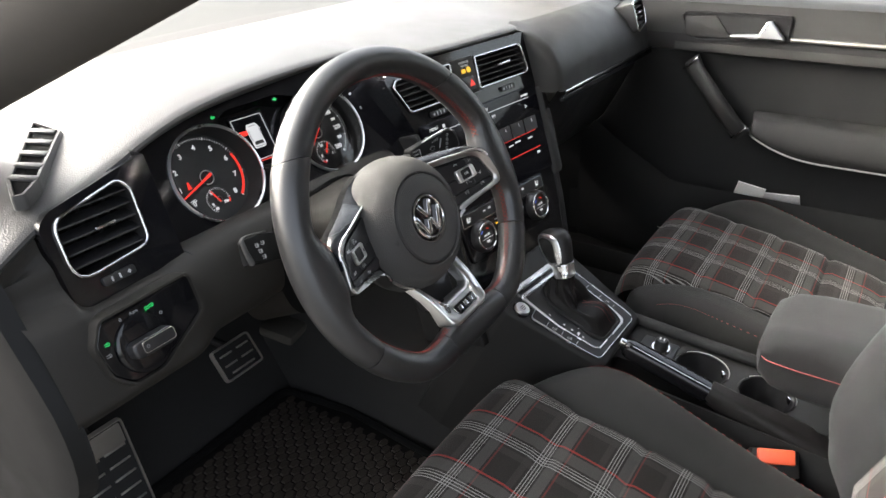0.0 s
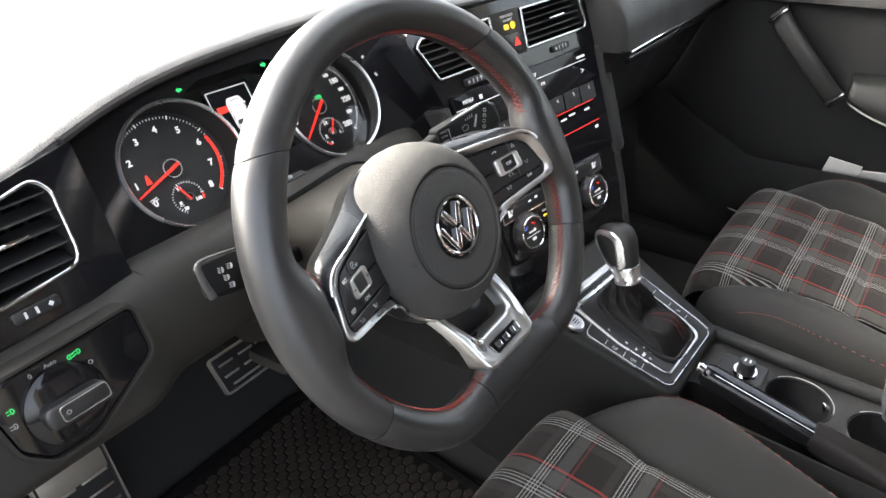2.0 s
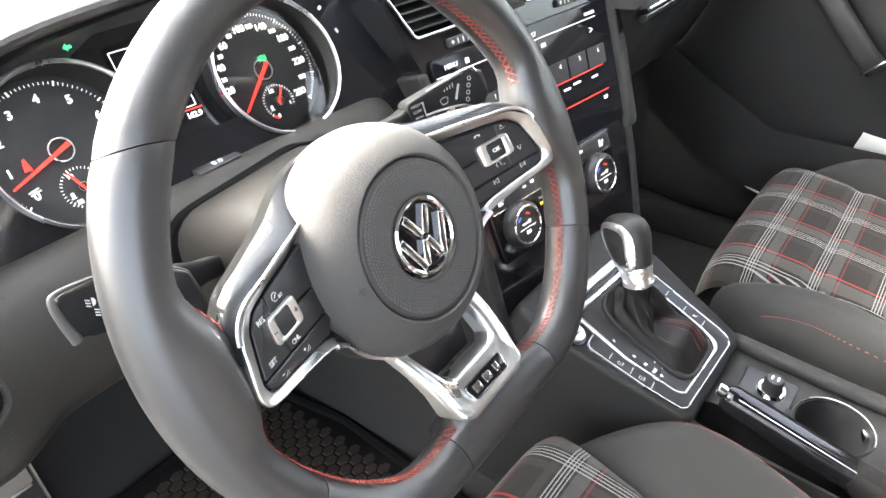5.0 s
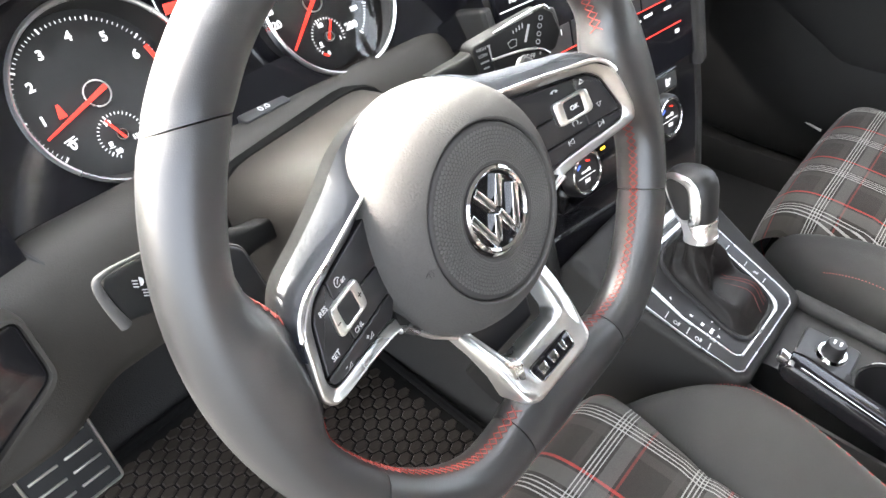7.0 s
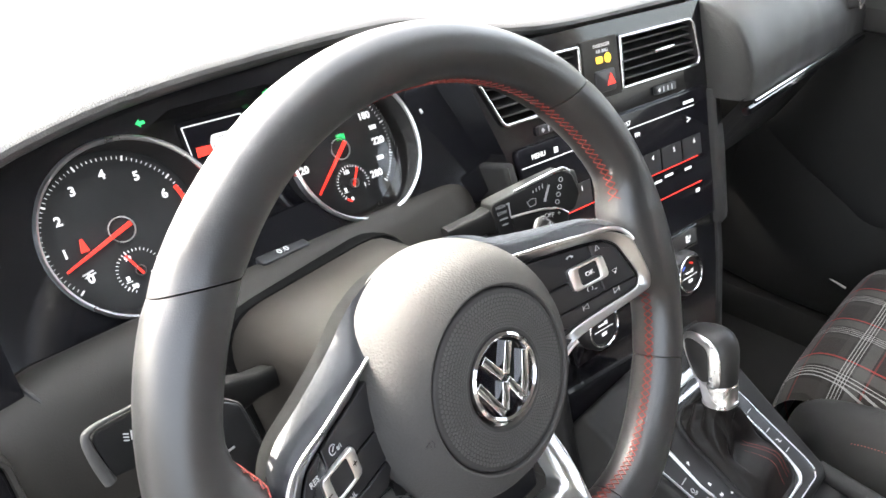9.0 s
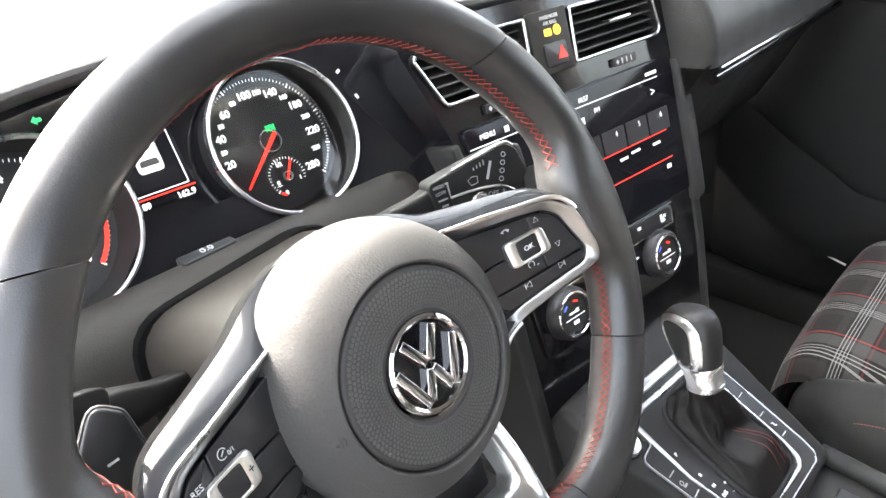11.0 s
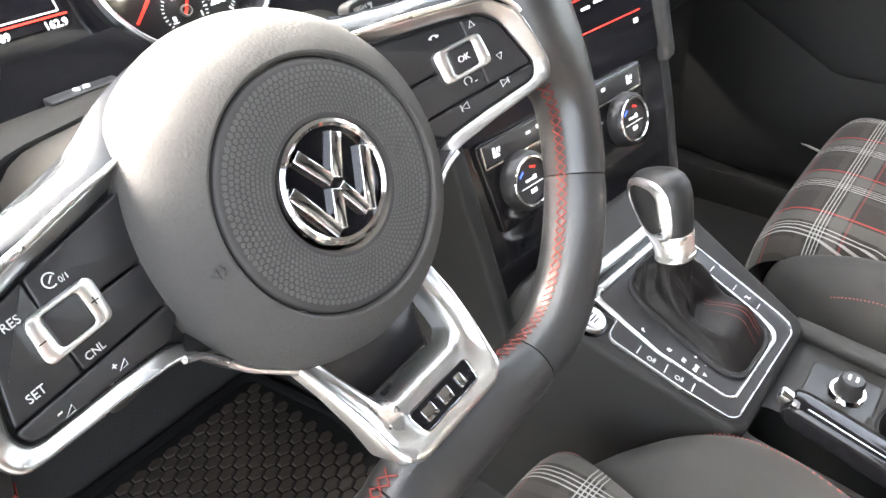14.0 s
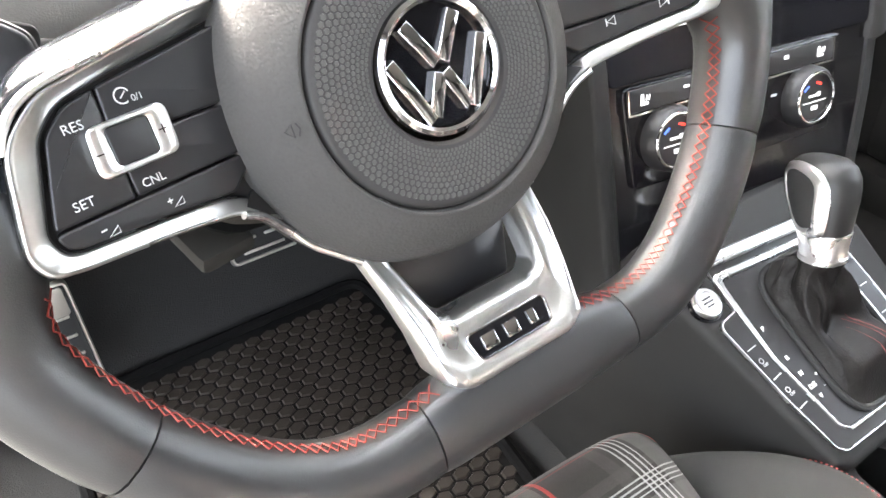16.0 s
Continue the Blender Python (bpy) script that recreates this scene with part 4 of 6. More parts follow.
for row in ((0.045, 0.108, 0.012, 0.0024, 0), (0.064, 0.110, 0.014, 0.0024, 0), (0.098, 0.108, 0.012, 0.0026, 0), (-0.04, 0.108, 0.02, 0.0024, 0), (0.112, 0.080, 0.007, 0.004, 0), (-0.06, 0.08, 0.02, 0.003, 0)):
    part("screen_bar", bars([row], 0.0033), PRINT, scr)
# climate controls
cli = part("climate_panel", prism(rpoly([(-0.108, -0.034), (0.102, -0.034), (0.110, 0.044), (-0.116, 0.044)], 0.006), -0.001, 0.003, 0.0015), PIANO, stack, "gloss black climate panel")
for a, b in ((-0.112, -0.030), (0.020, 0.099)):
    part("button_strip", prism(rrect((a + b) / 2, 0.0335, b - a, 0.017, 0.002), 0.003, 0.005, 0.001), SATIN, cli, "row of black buttons")
    part("strip_trim", bars([((a + b) / 2, 0.0238, b - a, 0.0013, 0), (a if a < 0 else b, 0.0330, 0.0013, 0.018, 0)], 0.0052, 0.0012), CHROME, cli, "chrome edging")
for u, v in ((-0.097, 0.0335), (0.084, 0.0335)):
    part("seat_symbol", prism(rpoly([(u - 0.004, v - 0.004), (u + 0.003, v - 0.004), (u + 0.003, v - 0.002), (u - 0.001, v - 0.0015), (u - 0.001, v + 0.004), (u - 0.0035, v + 0.004)], 0.0006), 0.005, 0.0055), PRINT, cli)
    for d in (0.0015, 0.004):
        part("heat_symbol", bars([(u + d, v + 0.001, 0.0009, 0.004, -15)], 0.0053), PRINT, cli)
for row in ((-0.045, 0.036, 0.005, 0.003, 0), (-0.058, 0.035, 0.005, 0.002, 0), (0.045, 0.036, 0.005, 0.003, 0)):
    part("button_symbol", bars([row], 0.0052), PRINT, cli)
part("amber_mark", bars([(-0.034, 0.007, 0.007, 0.0025, 0)], 0.0034), AMBER, cli, "lit amber mark")
part("white_mark", bars([(-0.034, 0.0135, 0.008, 0.002, 0), (0.035, 0.008, 0.006, 0.002, 0)], 0.0034), DIMPRINT, cli)
for u in (-0.0755, 0.069):
    kn = part("temperature_knob", lathe([(0.0, 0.013), (0.018, 0.013), (0.0185, 0.0155), (0.0215, 0.0155), (0.0245, 0.012), (0.0255, 0.003)], u, 0.0, k=48), SATIN, cli, "round black temperature knob")
    part("knob_ring", lathe([(0.0185, 0.0145), (0.0195, 0.0165), (0.0207, 0.0164), (0.0215, 0.0150)], u, 0.0, k=48), CHROME, kn, "chrome ring")
    part("cold_mark", bars([(u - 0.009, 0.0085, 0.006, 0.0018, 35)], 0.0134), BLUE, kn, "blue cold mark")
    part("warm_mark", bars([(u + 0.005, 0.0108, 0.006, 0.0018, -20)], 0.0134), RED, kn, "red warm mark")
    for row in ((u - 0.002, 0.0015, 0.008, 0.0018, 0), (u + 0.005, 0.0020, 0.004, 0.0034, 0), (u + 0.001, -0.0035, 0.026, 0.0006, 0), (u + 0.001, -0.0085, 0.007, 0.0034, 0)):
        part("knob_symbol", bars([row], 0.0134), PRINT, kn)
part("storage_shelf", box((0.0, -0.085, -0.02), (0.235, 0.085, 0.03), 0.006), MATT, stack, "dark open storage shelf")

# ---------------------------------------------------------------- steering wheel
wheel = thing("steering_wheel", WHEEL, "black leather flat-bottomed steering wheel with red stitching and chrome spokes", "steering wheel")
RIM_R, FLAT = 0.1674, -0.1500


def rim_point(a, r=RIM_R, flat=FLAT):
    """A point of the rim's centre line at the angle a (degrees): a circle with a flat foot."""
    c, s = math.cos(radians(a)), math.sin(radians(a))
    k = -0.0042 * s + 0.001 * c
    rho = k + math.sqrt(k * k + r * r - 0.0000205)
    u, v = rho * c, rho * s
    k = 0.010
    d = v - flat
    v = flat + 0.5 * (d + math.sqrt(d * d + k * k)) - 0.0
    return Vector((u, v, 0))


def rim_radius(t, ang):
    a = (360 * t) % 360
    r = 0.0156
    inner = max(0.0, -math.cos(ang))
    r += 0.0075 * inner * inner * math.exp(-((a - 270) / 17) ** 4)
    for c in (0, 180):
        r += 0.0170 * inner * inner * math.exp(-(((a - c + 180) % 360 - 180) / 13.5) ** 4)
    for c in (35, 145):
        r += 0.0012 * math.exp(-(((a - c + 180) % 360 - 180) / 16) ** 2)
    return r * (1 + 0.07 * abs(math.sin(ang)))


SEAMS = (41.5, 138.5, 213, 254, 289.5, 329)
# the upper two seams run aslant, by so many degrees from the outer to the middle line
SLANT = {41.5: -3.2, 138.5: 3.2}


def rim_arc(a0, a1, gap=0.14):
    """One leather-covered length of the rim between two seams, with rounded ends."""
    n = max(6, int((a1 - a0) / 2.5))
    bm = bmesh.new()
    rowsr = []
    for i in range(n + 1):
        base = a0 + gap + (a1 - a0 - 2 * gap) * i / n
        slant = SLANT.get(a0 % 360, 0) * max(0, 1 - 3 * i / n) + SLANT.get(a1 % 360, 0) * max(0, 1 - 3 * (n - i) / n)
        lip = 0.965 if i in (0, n) else 1.0
        row = []
        for j in range(20):
            ang = 2 * math.pi * j / 20
            a = base + slant * math.cos(ang)
            p, q = rim_point(a), rim_point(a + 0.5) - rim_point(a - 0.5)
            q.normalize()
            side = Vector((q.y, -q.x, 0))
            rr = rim_radius(a / 360, ang) * lip
            row.append(p + side * math.cos(ang) * rr + Vector((0, 0, 1.05)) * math.sin(ang) * rr)
        rowsr.append(row)
    return loft(rowsr, closed=True, caps=True, bm=bm)


edges = list(SEAMS) + [SEAMS[0] + 360]
for i, (a, b) in enumerate(zip(edges, edges[1:])):
    part("rim_section", rim_arc(a, b), LEATHER_SMOOTH, wheel, "smooth black leather rim section")


def stitches(a0, a1):
    """Crossed red thread along the inner side of the rim."""
    bm = bmesh.new()
    n = int((a1 - a0) / 360 * 2 * math.pi * RIM_R / 0.0052)
    for i in range(n):
        for s in (-1, 1):
            pts = []
            for f, off in ((i, -s), (i + 0.5, 0), (i + 1, s)):
                a = a0 + (a1 - a0) * f / n
                p, q = rim_point(a), rim_point(a + 0.5) - rim_point(a - 0.5)
                q.normalize()
                side = Vector((-q.y, q.x, 0))
                h = off * 0.0028
                base = radians(-14 if 82 <= a <= 166 else 12)
                ang = base + h / 0.016
                r = rim_radius(a / 360, math.pi - ang) + 0.0005
                pts.append(p + side * math.cos(ang) * r + Vector((0, 0, 1.05)) * math.sin(ang) * r)
            tube(pts, 0.00034, k=5, bm=bm)
    return bm


for a0, a1 in ((13, 82), (98, 172), (193, 257), (283, 347), (82, 98)):
    part("stitching", stitches(a0, a1), REDTHREAD, wheel, "crossed red stitching")

# spokes: a smoked blade behind a satin frame with buttons, and a forked lower spoke
# along the blade: x, front edge (y, z), back edge (y, z)
WING = ((0.0, 0.0420, -0.0240, 0.0615, -0.0360), (0.022, 0.0410, -0.0230, 0.0602, -0.0360), (0.040, 0.0370, -0.0200, 0.0548, -0.0350), (0.052, 0.0340, -0.0160, 0.0490, -0.0335), (0.064, 0.0318, -0.0105, 0.0430, -0.0300),
        (0.080, 0.0295, -0.0035, 0.0388, -0.0220), (0.100, 0.0255, 0.0040, 0.0345, -0.0120), (0.1215, 0.0210, 0.0105, 0.0285, -0.0035), (0.1325, 0.0125, 0.0140, 0.0180, 0.0005), (0.1380, -0.0020, 0.0155, 0.0, 0.0035))


def spoke_wing(side):
    """The smoked blade beside a spoke's upper edge, with a bright front line and a dark back."""
    front = smooth_line([(side * r[0], r[1], r[2]) for r in WING], 60)
    back = smooth_line([(side * (r[0] + 0.001), r[3], r[4]) for r in WING], 60)
    centre = Vector((side * 0.07, -0.02, 0))
    rows, rear = [], []
    for p, q in zip(front, back):
        out = (p + q) / 2 - centre
        out.z = 0.06
        out.normalize()
        inward = Vector((-out.x, -out.y, 0)) * 0.006
        rows.append([p + inward + Vector((0, 0, -0.006))] + [p.lerp(q, t) + out * 0.0014 * math.sin(math.pi * t) for t in (0, 0.08, 0.2, 0.4, 0.6, 0.8, 0.92, 1)] + [q + inward * 0.3 + Vector((0, 0, -0.0015)), q + inward + Vector((0, 0, -0.004))])
        rear.append([q + inward * 0.35 + Vector((0, 0, -0.001)), q + inward * 0.2 + Vector((0, 0, -0.004)), q + inward * 0.5 + Vector((0, 0, -0.014)), q + inward * 1.6 + Vector((0, 0, -0.016)), q + inward * 1.6 + Vector((0, 0, -0.004))])
    ob = part("spoke_wing", loft(rows, closed=True, caps=True), SMOKE, wheel, "smoked gloss spoke blade")
    part("wing_back", loft(rear, closed=True, caps=True), DULL_BLACK, ob, "black back of the blade")
    part("wing_line", tube([p + Vector((0, 0, 0.0004)) for p in front[:56]], lambda t, a: 0.0007 + 0.0008 * t, k=8), SILVER, ob, "bright front line")


for s in (-1, 1):
    spoke_wing(s)
    bm = prism(rpoly([(s * 0.04, 0.028), (s * 0.064, 0.0275), (s * 0.114, 0.018), (s * 0.127, 0.006), (s * 0.137, -0.020), (s * 0.133, -0.026), (s * 0.078, -0.032), (s * 0.05, -0.05)], 0.003), -0.024, -0.008, 0.002)
    for v in bm.verts:
        v.co.z += max(-0.017, min(0.011, 0.36 * (abs(v.co.x) - 0.1) - 0.002))
    part("spoke_back", bm, MATT, wheel, "black spoke backing")


def ridge_band(outer, inner, n0, n1, prof):
    """A frame between two polygons whose top follows a profile of (share of the width, drop)."""
    bm = bmesh.new()
    k = len(outer)
    full = [(0, n0)] + [(t, n1 - d) for t, d in prof] + [(1, n0)]
    rows = [[bm.verts.new((o[0] * (1 - t) + i[0] * t, o[1] * (1 - t) + i[1] * t, n)) for o, i in zip(outer, inner)] for t, n in full]
    for a, b in zip(rows, rows[1:] + rows[:1]):
        for i in range(k):
            bm.faces.new((a[i - 1], a[i], b[i], b[i - 1]))
    return bm


def spoke(side):
    """A side spoke: satin silver frame round a black button field, with rocker and figures."""
    ob = part("spoke_frame", bmesh.new(), FRAME, wheel, "satin silver spoke frame")
    outer = rpoly([(side * x, y) for x, y in ((0.050, 0.0345), (0.064, 0.0322), (0.100, 0.0250), (0.1215, 0.0203), (0.1345, 0.0095), (0.1400, -0.0120), (0.1418, -0.0215), (0.1385, -0.0280), (0.1285, -0.0298), (0.104, -0.0322), (0.076, -0.0362), (0.058, -0.052))],
                  [0.002, 0.02, 0.03, 0.02, 0.02, 0.03, 0.012, 0.008, 0.015, 0.03, 0.03, 0.002])
    inner = rpoly([(side * x, y) for x, y in ((0.056, 0.0275), (0.066, 0.0255), (0.101, 0.0196), (0.1175, 0.0156), (0.1255, 0.0085), (0.1308, -0.0070), (0.1345, -0.0175), (0.1320, -0.0238), (0.1275, -0.0250), (0.103, -0.0268), (0.077, -0.0295), (0.062, -0.044))],
                  [0.002, 0.02, 0.03, 0.015, 0.015, 0.03, 0.008, 0.005, 0.01, 0.03, 0.03, 0.002])
    bm = ridge_band(fine(outer, 3), fine(inner, 3), -0.006, 0.0060, [(0, 0.0022), (0.05, 0.0010), (0.13, 0.0002), (0.22, 0.0), (0.34, 0.0005), (0.62, 0.0016), (0.9, 0.0028), (0.97, 0.0034), (1, 0.0044)])
    for v in bm.verts:
        far = math.hypot(v.co.x, v.co.y + 0.0125)
        v.co.z -= 0.004 * max(0, min(1, (0.0805 - far) / 0.006))
    bmesh.ops.recalc_face_normals(bm, faces=bm.faces)
    bm.to_mesh(ob.data)
    bm.free()
    for p in ob.data.polygons:
        p.use_smooth = True
    part("edge_line", tube([(x, y, 0.0018 - 0.004 * max(0, min(1, (0.0805 - math.hypot(x, y + 0.0125)) / 0.006))) for x, y in fine(inner, 3)], 0.0004, closed=True, k=6), SATIN, ob, "dark inner edge")
    part("button_field", prism(inner, -0.010, -0.0022), MATT, ob)
    s = side
    tops = [rpoly([(s * 0.062, 0.0243), (s * 0.1060, 0.0168), (s * 0.1075, 0.0005), (s * 0.060, 0.0005)], 0.0015),
            rpoly([(s * 0.1067, 0.0166), (s * 0.1165, 0.0143), (s * 0.1238, 0.0080), (s * 0.1290, -0.0070), (s * 0.1322, -0.0168), (s * 0.1081, -0.0168)], [0.001, 0.008, 0.008, 0.02, 0.0015, 0.0015]),
            rpoly([(s * 0.060, -0.0003), (s * 0.1075, -0.0003), (s * 0.1075, -0.0168), (s * 0.064, -0.0168)], 0.0015),
            rpoly([(s * 0.064, -0.0176), (s * 0.1330, -0.0176), (s * 0.1308, -0.0226), (s * 0.1270, -0.0241), (s * 0.103, -0.0260), (s * 0.078, -0.0285)], [0.002, 0.002, 0.004, 0.004, 0.01, 0.002])]
    for poly in tops:
        part("button", prism(poly, -0.004, 0.0030, 0.0011), SATIN, ob, "black push button")
    c = (s * 0.1022, -0.0006) if s < 0 else (0.0998, 0.0008)
    rk = part("rocker", band(rpoly([(c[0] + s * a, c[1] + b) for a, b in ((0.0130, -0.0080), (-0.0125, -0.0078), (-0.0132, 0.0080), (0.0115, 0.0074))], 0.0034), rpoly([(c[0] + s * a, c[1] + b) for a, b in ((0.0068, -0.0059), (-0.0068, -0.0059), (-0.0068, 0.0059), (0.0068, 0.0059))], 0.002), 0.0, 0.0060, edge=0.0008), POLISH, ob, "satin silver rocker switch")
    part("rocker_centre", prism(rrect(*c, 0.0135, 0.0125, 0.002), 0.0, 0.0054, 0.0008), SATIN, rk, "black centre button")
    if side < 0:
        marks = [words("RES", 0.0040, -0.1160, 0.0082, 0.0032), words("SET", 0.0040, -0.1220, -0.0125, 0.0032), words("CNL", 0.0038, -0.1012, -0.0138, 0.0032),
                 tube([(-0.0996 + 0.0023 * math.cos(radians(q)), 0.0122 + 0.0023 * math.sin(radians(q)), 0.0031) for q in range(20, 301, 20)], 0.00026, k=5), bars([(-0.0994, 0.0124, 0.0026, 0.0004, 40)], 0.0032), words("0/1", 0.0029, -0.0956, 0.0106, 0.0032),
                 tube([(-0.1195, -0.0240, 0.0031), (-0.1162, -0.0240, 0.0031), (-0.1162, -0.0218, 0.0031)], 0.00024, closed=True, k=4), tube([(-0.0985, -0.0242, 0.0031), (-0.0952, -0.0242, 0.0031), (-0.0952, -0.0220, 0.0031)], 0.00024, closed=True, k=4),
                 bars([(-0.1203, -0.0216, 0.0018, 0.0004, 0)], 0.0032), bars([(-0.0993, -0.0218, 0.0018, 0.0004, 0), (-0.0993, -0.0218, 0.0004, 0.0018, 0)], 0.0032)]
        dashes = [(-0.1126, -0.0012, 0.0026, 0.0004, 0), (-0.0926, -0.0004, 0.0028, 0.0004, 0), (-0.0926, -0.0004, 0.0004, 0.0028, 0)]
    else:
        line = lambda pts, closed=False: tube([(x, y, 0.0031) for x, y in pts], 0.00026, closed=closed, k=5)
        marks = [words("OK", 0.0042, c[0], c[1], 0.0056),
                 tube([(0.0898 + 0.0022 * (1 + math.cos(radians(q))), 0.0136 + 0.0024 * math.sin(radians(q)), 0.0031) for q in range(150, 20, -15)], lambda t, q: 0.0004 + 0.0005 * abs(2 * t - 1) ** 3, k=6),
                 line([(0.1096, 0.0113), (0.1128, 0.0113), (0.1112, 0.0142)], True), line([(0.1168, -0.0057), (0.1200, -0.0057), (0.1184, -0.0086)], True),
                 line([(0.0991 + 0.0019 * math.cos(radians(q)), -0.0100 + 0.0019 * math.sin(radians(q))) for q in range(-50, 231, 20)]), line([(0.1022, -0.0118), (0.1036, -0.0118)]),
                 line([(0.0910, -0.0200), (0.0945, -0.0182), (0.0945, -0.0218)], True), line([(0.0908, -0.0184), (0.0908, -0.0216)]),
                 line([(0.1175, -0.0190), (0.1140, -0.0172), (0.1140, -0.0208)], True), line([(0.1178, -0.0174), (0.1178, -0.0206)])]
        dashes = []
    for bm in marks:
        part("button_symbol", bm, DIMPRINT, ob, "white button symbol")
    for row in dashes:
        part("button_dash", bars([row], 0.0033 if s > 0 else 0.0062), PRINT if s > 0 else TRIM, ob)
    return ob




def dish(ob):
    """Slope a spoke and all its parts back towards the hub."""
    for v in ob.data.vertices:
        v.co.z += max(-0.017, min(0.011, 0.36 * (abs(v.co.x) - 0.1) - 0.002))
    for ch in ob.children:
        dish(ch)


for ob in (spoke(-1), spoke(1)):
    dish(ob)
fork_o = rpoly([(-0.0445, -0.055), (-0.0352, -0.1265), (-0.0265, -0.1340), (0.0265, -0.1340), (0.0352, -0.1265), (0.0445, -0.055)], [0.002, 0.009, 0.010, 0.010, 0.009, 0.002], 8)
fork_i = rpoly([(-0.0365, -0.058), (-0.0245, -0.1010), (-0.0190, -0.1055), (0.0190, -0.1055), (0.0245, -0.1010), (0.0365, -0.058)], [0.002, 0.005, 0.005, 0.005, 0.005, 0.002], 8)
bm = ridge_band(fine(fork_o, 4), fine(fork_i, 4), -0.010, 0.0050, [(0, 0.0075), (0.03, 0.0042), (0.08, 0.0016), (0.14, 0.0004), (0.22, 0.0), (0.30, 0.0003), (0.36, 0.0012), (0.48, 0.0022), (0.72, 0.0024), (0.80, 0.0018), (0.86, 0.0016), (0.92, 0.0028), (0.97, 0.0058), (1, 0.0100)])
for v in bm.verts:
    v.co.z += 0.0095 * max(0, min(1, (-0.108 - v.co.y) / 0.018)) ** 1.3 * (v.co.z > -0.0095)
for v in bm.verts:
    v.co.z -= 0.022 * max(0, min(1, (0.094 - math.hypot(v.co.x, v.co.y + 0.0125)) / 0.024))
fork = part("lower_spoke", bm, POLISH, wheel, "polished silver forked lower spoke")
BADGE = pose(0, -0.1185, 0.0088, -26, 0, 0)
bm = prism(rpoly([(-0.0180, -0.0058), (0.0180, -0.0058), (0.0200, 0.0058), (-0.0200, 0.0058)], 0.003), -0.004, 0.0012, 0.0006)
bmesh.ops.transform(bm, matrix=BADGE, verts=bm.verts)
part("badge", bm, PIANO, fork, "small black badge")
rim = rpoly([(-0.0180, -0.0058), (0.0180, -0.0058), (0.0200, 0.0058), (-0.0200, 0.0058)], 0.003)
bm = tube([(x, y, 0.0012) for x, y in rim], 0.0005, closed=True, k=6)
bmesh.ops.transform(bm, matrix=BADGE, verts=bm.verts)
part("badge_rim", bm, CHROME, fork, "chrome badge outline")
for u, w in ((-0.0110, 0.0070), (0.0, 0.0066), (0.0105, 0.0040)):
    bm = box((u, 0, 0.0014), (w, 0.0062, 0.0014), 0.0005)
    bmesh.ops.transform(bm, matrix=BADGE, verts=bm.verts)
    part("badge_bar", bm, CHROME, fork, "chrome bar")
part("fork_back", prism(rpoly([(-0.036, -0.05), (-0.025, -0.112), (0.025, -0.112), (0.036, -0.05)], 0.004), -0.034, -0.022, 0.003), SATIN, wheel, "smooth black panel between the fork's arms")
# bright strip under the hub that joins the side spokes to the fork
for s in (-1, 1):
    line = smooth_line([(s * 0.0790, -0.0362, -0.0040), (s * 0.0720, -0.0405, -0.0080), (s * 0.0660, -0.0480, -0.0125), (s * 0.0580, -0.0590, -0.0150), (s * 0.0500, -0.0665, -0.0155), (s * 0.0420, -0.0735, -0.0140)], 28)
    part("hub_strip", tube(line, 0.0016, k=8), SILVER, wheel, "thin satin silver strip under the hub")
    low = [(p.x * 1.0, p.y, p.z) for p in line]
    rows = [[(x, y, n - 0.001), (x * 0.97, y * 0.95, n - 0.002), (x * 0.9, y * 0.85, n - 0.010), (x * 0.92, y * 0.9, n - 0.024), (x * 1.02, y * 1.03, n - 0.018)] for x, y, n in low]
    part("hub_skirt", loft(rows, closed=True, caps=True), DARK, wheel, "dark grey moulding under the hub")

# hub cover and emblem
HC = (0.0, -0.0104)
HB = (0.0, -0.0118)
hub = part("hub_cover", lathe([(0.066, -0.050), (0.0750, -0.040), (0.0762, -0.031), (0.0757, -0.0235), (0.0742, -0.0155), (0.0716, -0.0080), (0.0680, -0.0018), (0.0640, 0.0030), (0.0598, 0.0066), (0.0560, 0.0094), (0.0532, 0.0113), (0.0516, 0.0121), (0.0507, 0.0118), (0.0501, 0.0105), (0.0498, 0.0088)], *HB, k=128), HUB, wheel, "grained black airbag cover")
# one cover in two tones: the darker base paints shade between the dots
DISC = surface("shaded disc grooves", (0.036, 0.035, 0.034), 0.6, wear=0.06, specular=0.3)
DOTTED = surface("dotted cover", (0.066, 0.0645, 0.062), 0.55, wear=0.06, specular=0.3)
part("hub_disc", lathe([(0.0497, 0.0086), (0.0490, 0.0106), (0.0482, 0.0114), (0.0470, 0.0116), (0.036, 0.0124), (0.0275, 0.0129), (0.0264, 0.0127), (0.0252, 0.0105)], *HB, k=128), DISC, hub, "dotted black disc")
dots = bmesh.new()
r, ring = 0.0285, 0
while r < 0.0470:
    n = 108
    for i in range(n):
        a = 2 * math.pi * (i + 0.5 * (ring % 2)) / n
        c = Vector((HB[0] + r * math.cos(a), HB[1] + r * math.sin(a), 0.01285 - (r - 0.0275) * 0.066))
        e = math.pi * r / n
        ring_v = []
        for f, h in ((0.90, -0.0002), (0.70, 0.00036)):
            ring_v.append([dots.verts.new(c + Vector((e * f * 1.12 * math.cos(a + q), e * f * 1.12 * math.sin(a + q), h))) for q in (0.0, 1.047, 2.094, 3.142, 4.189, 5.236)])
        lo, hi = ring_v
        for q in range(6):
            dots.faces.new((lo[q - 1], lo[q], hi[q], hi[q - 1]))
        dots.faces.new(hi)
    r *= 1 + 2 * math.pi / n * 0.90
    ring += 1
part("dots", dots, DOTTED, hub, kind="stuff", sharp=20)
emb = part("emblem", lathe([(0.0, 0.0105), (0.022, 0.0105), (0.0235, 0.012)], *HC), PIANO, hub, "round black and chrome emblem")
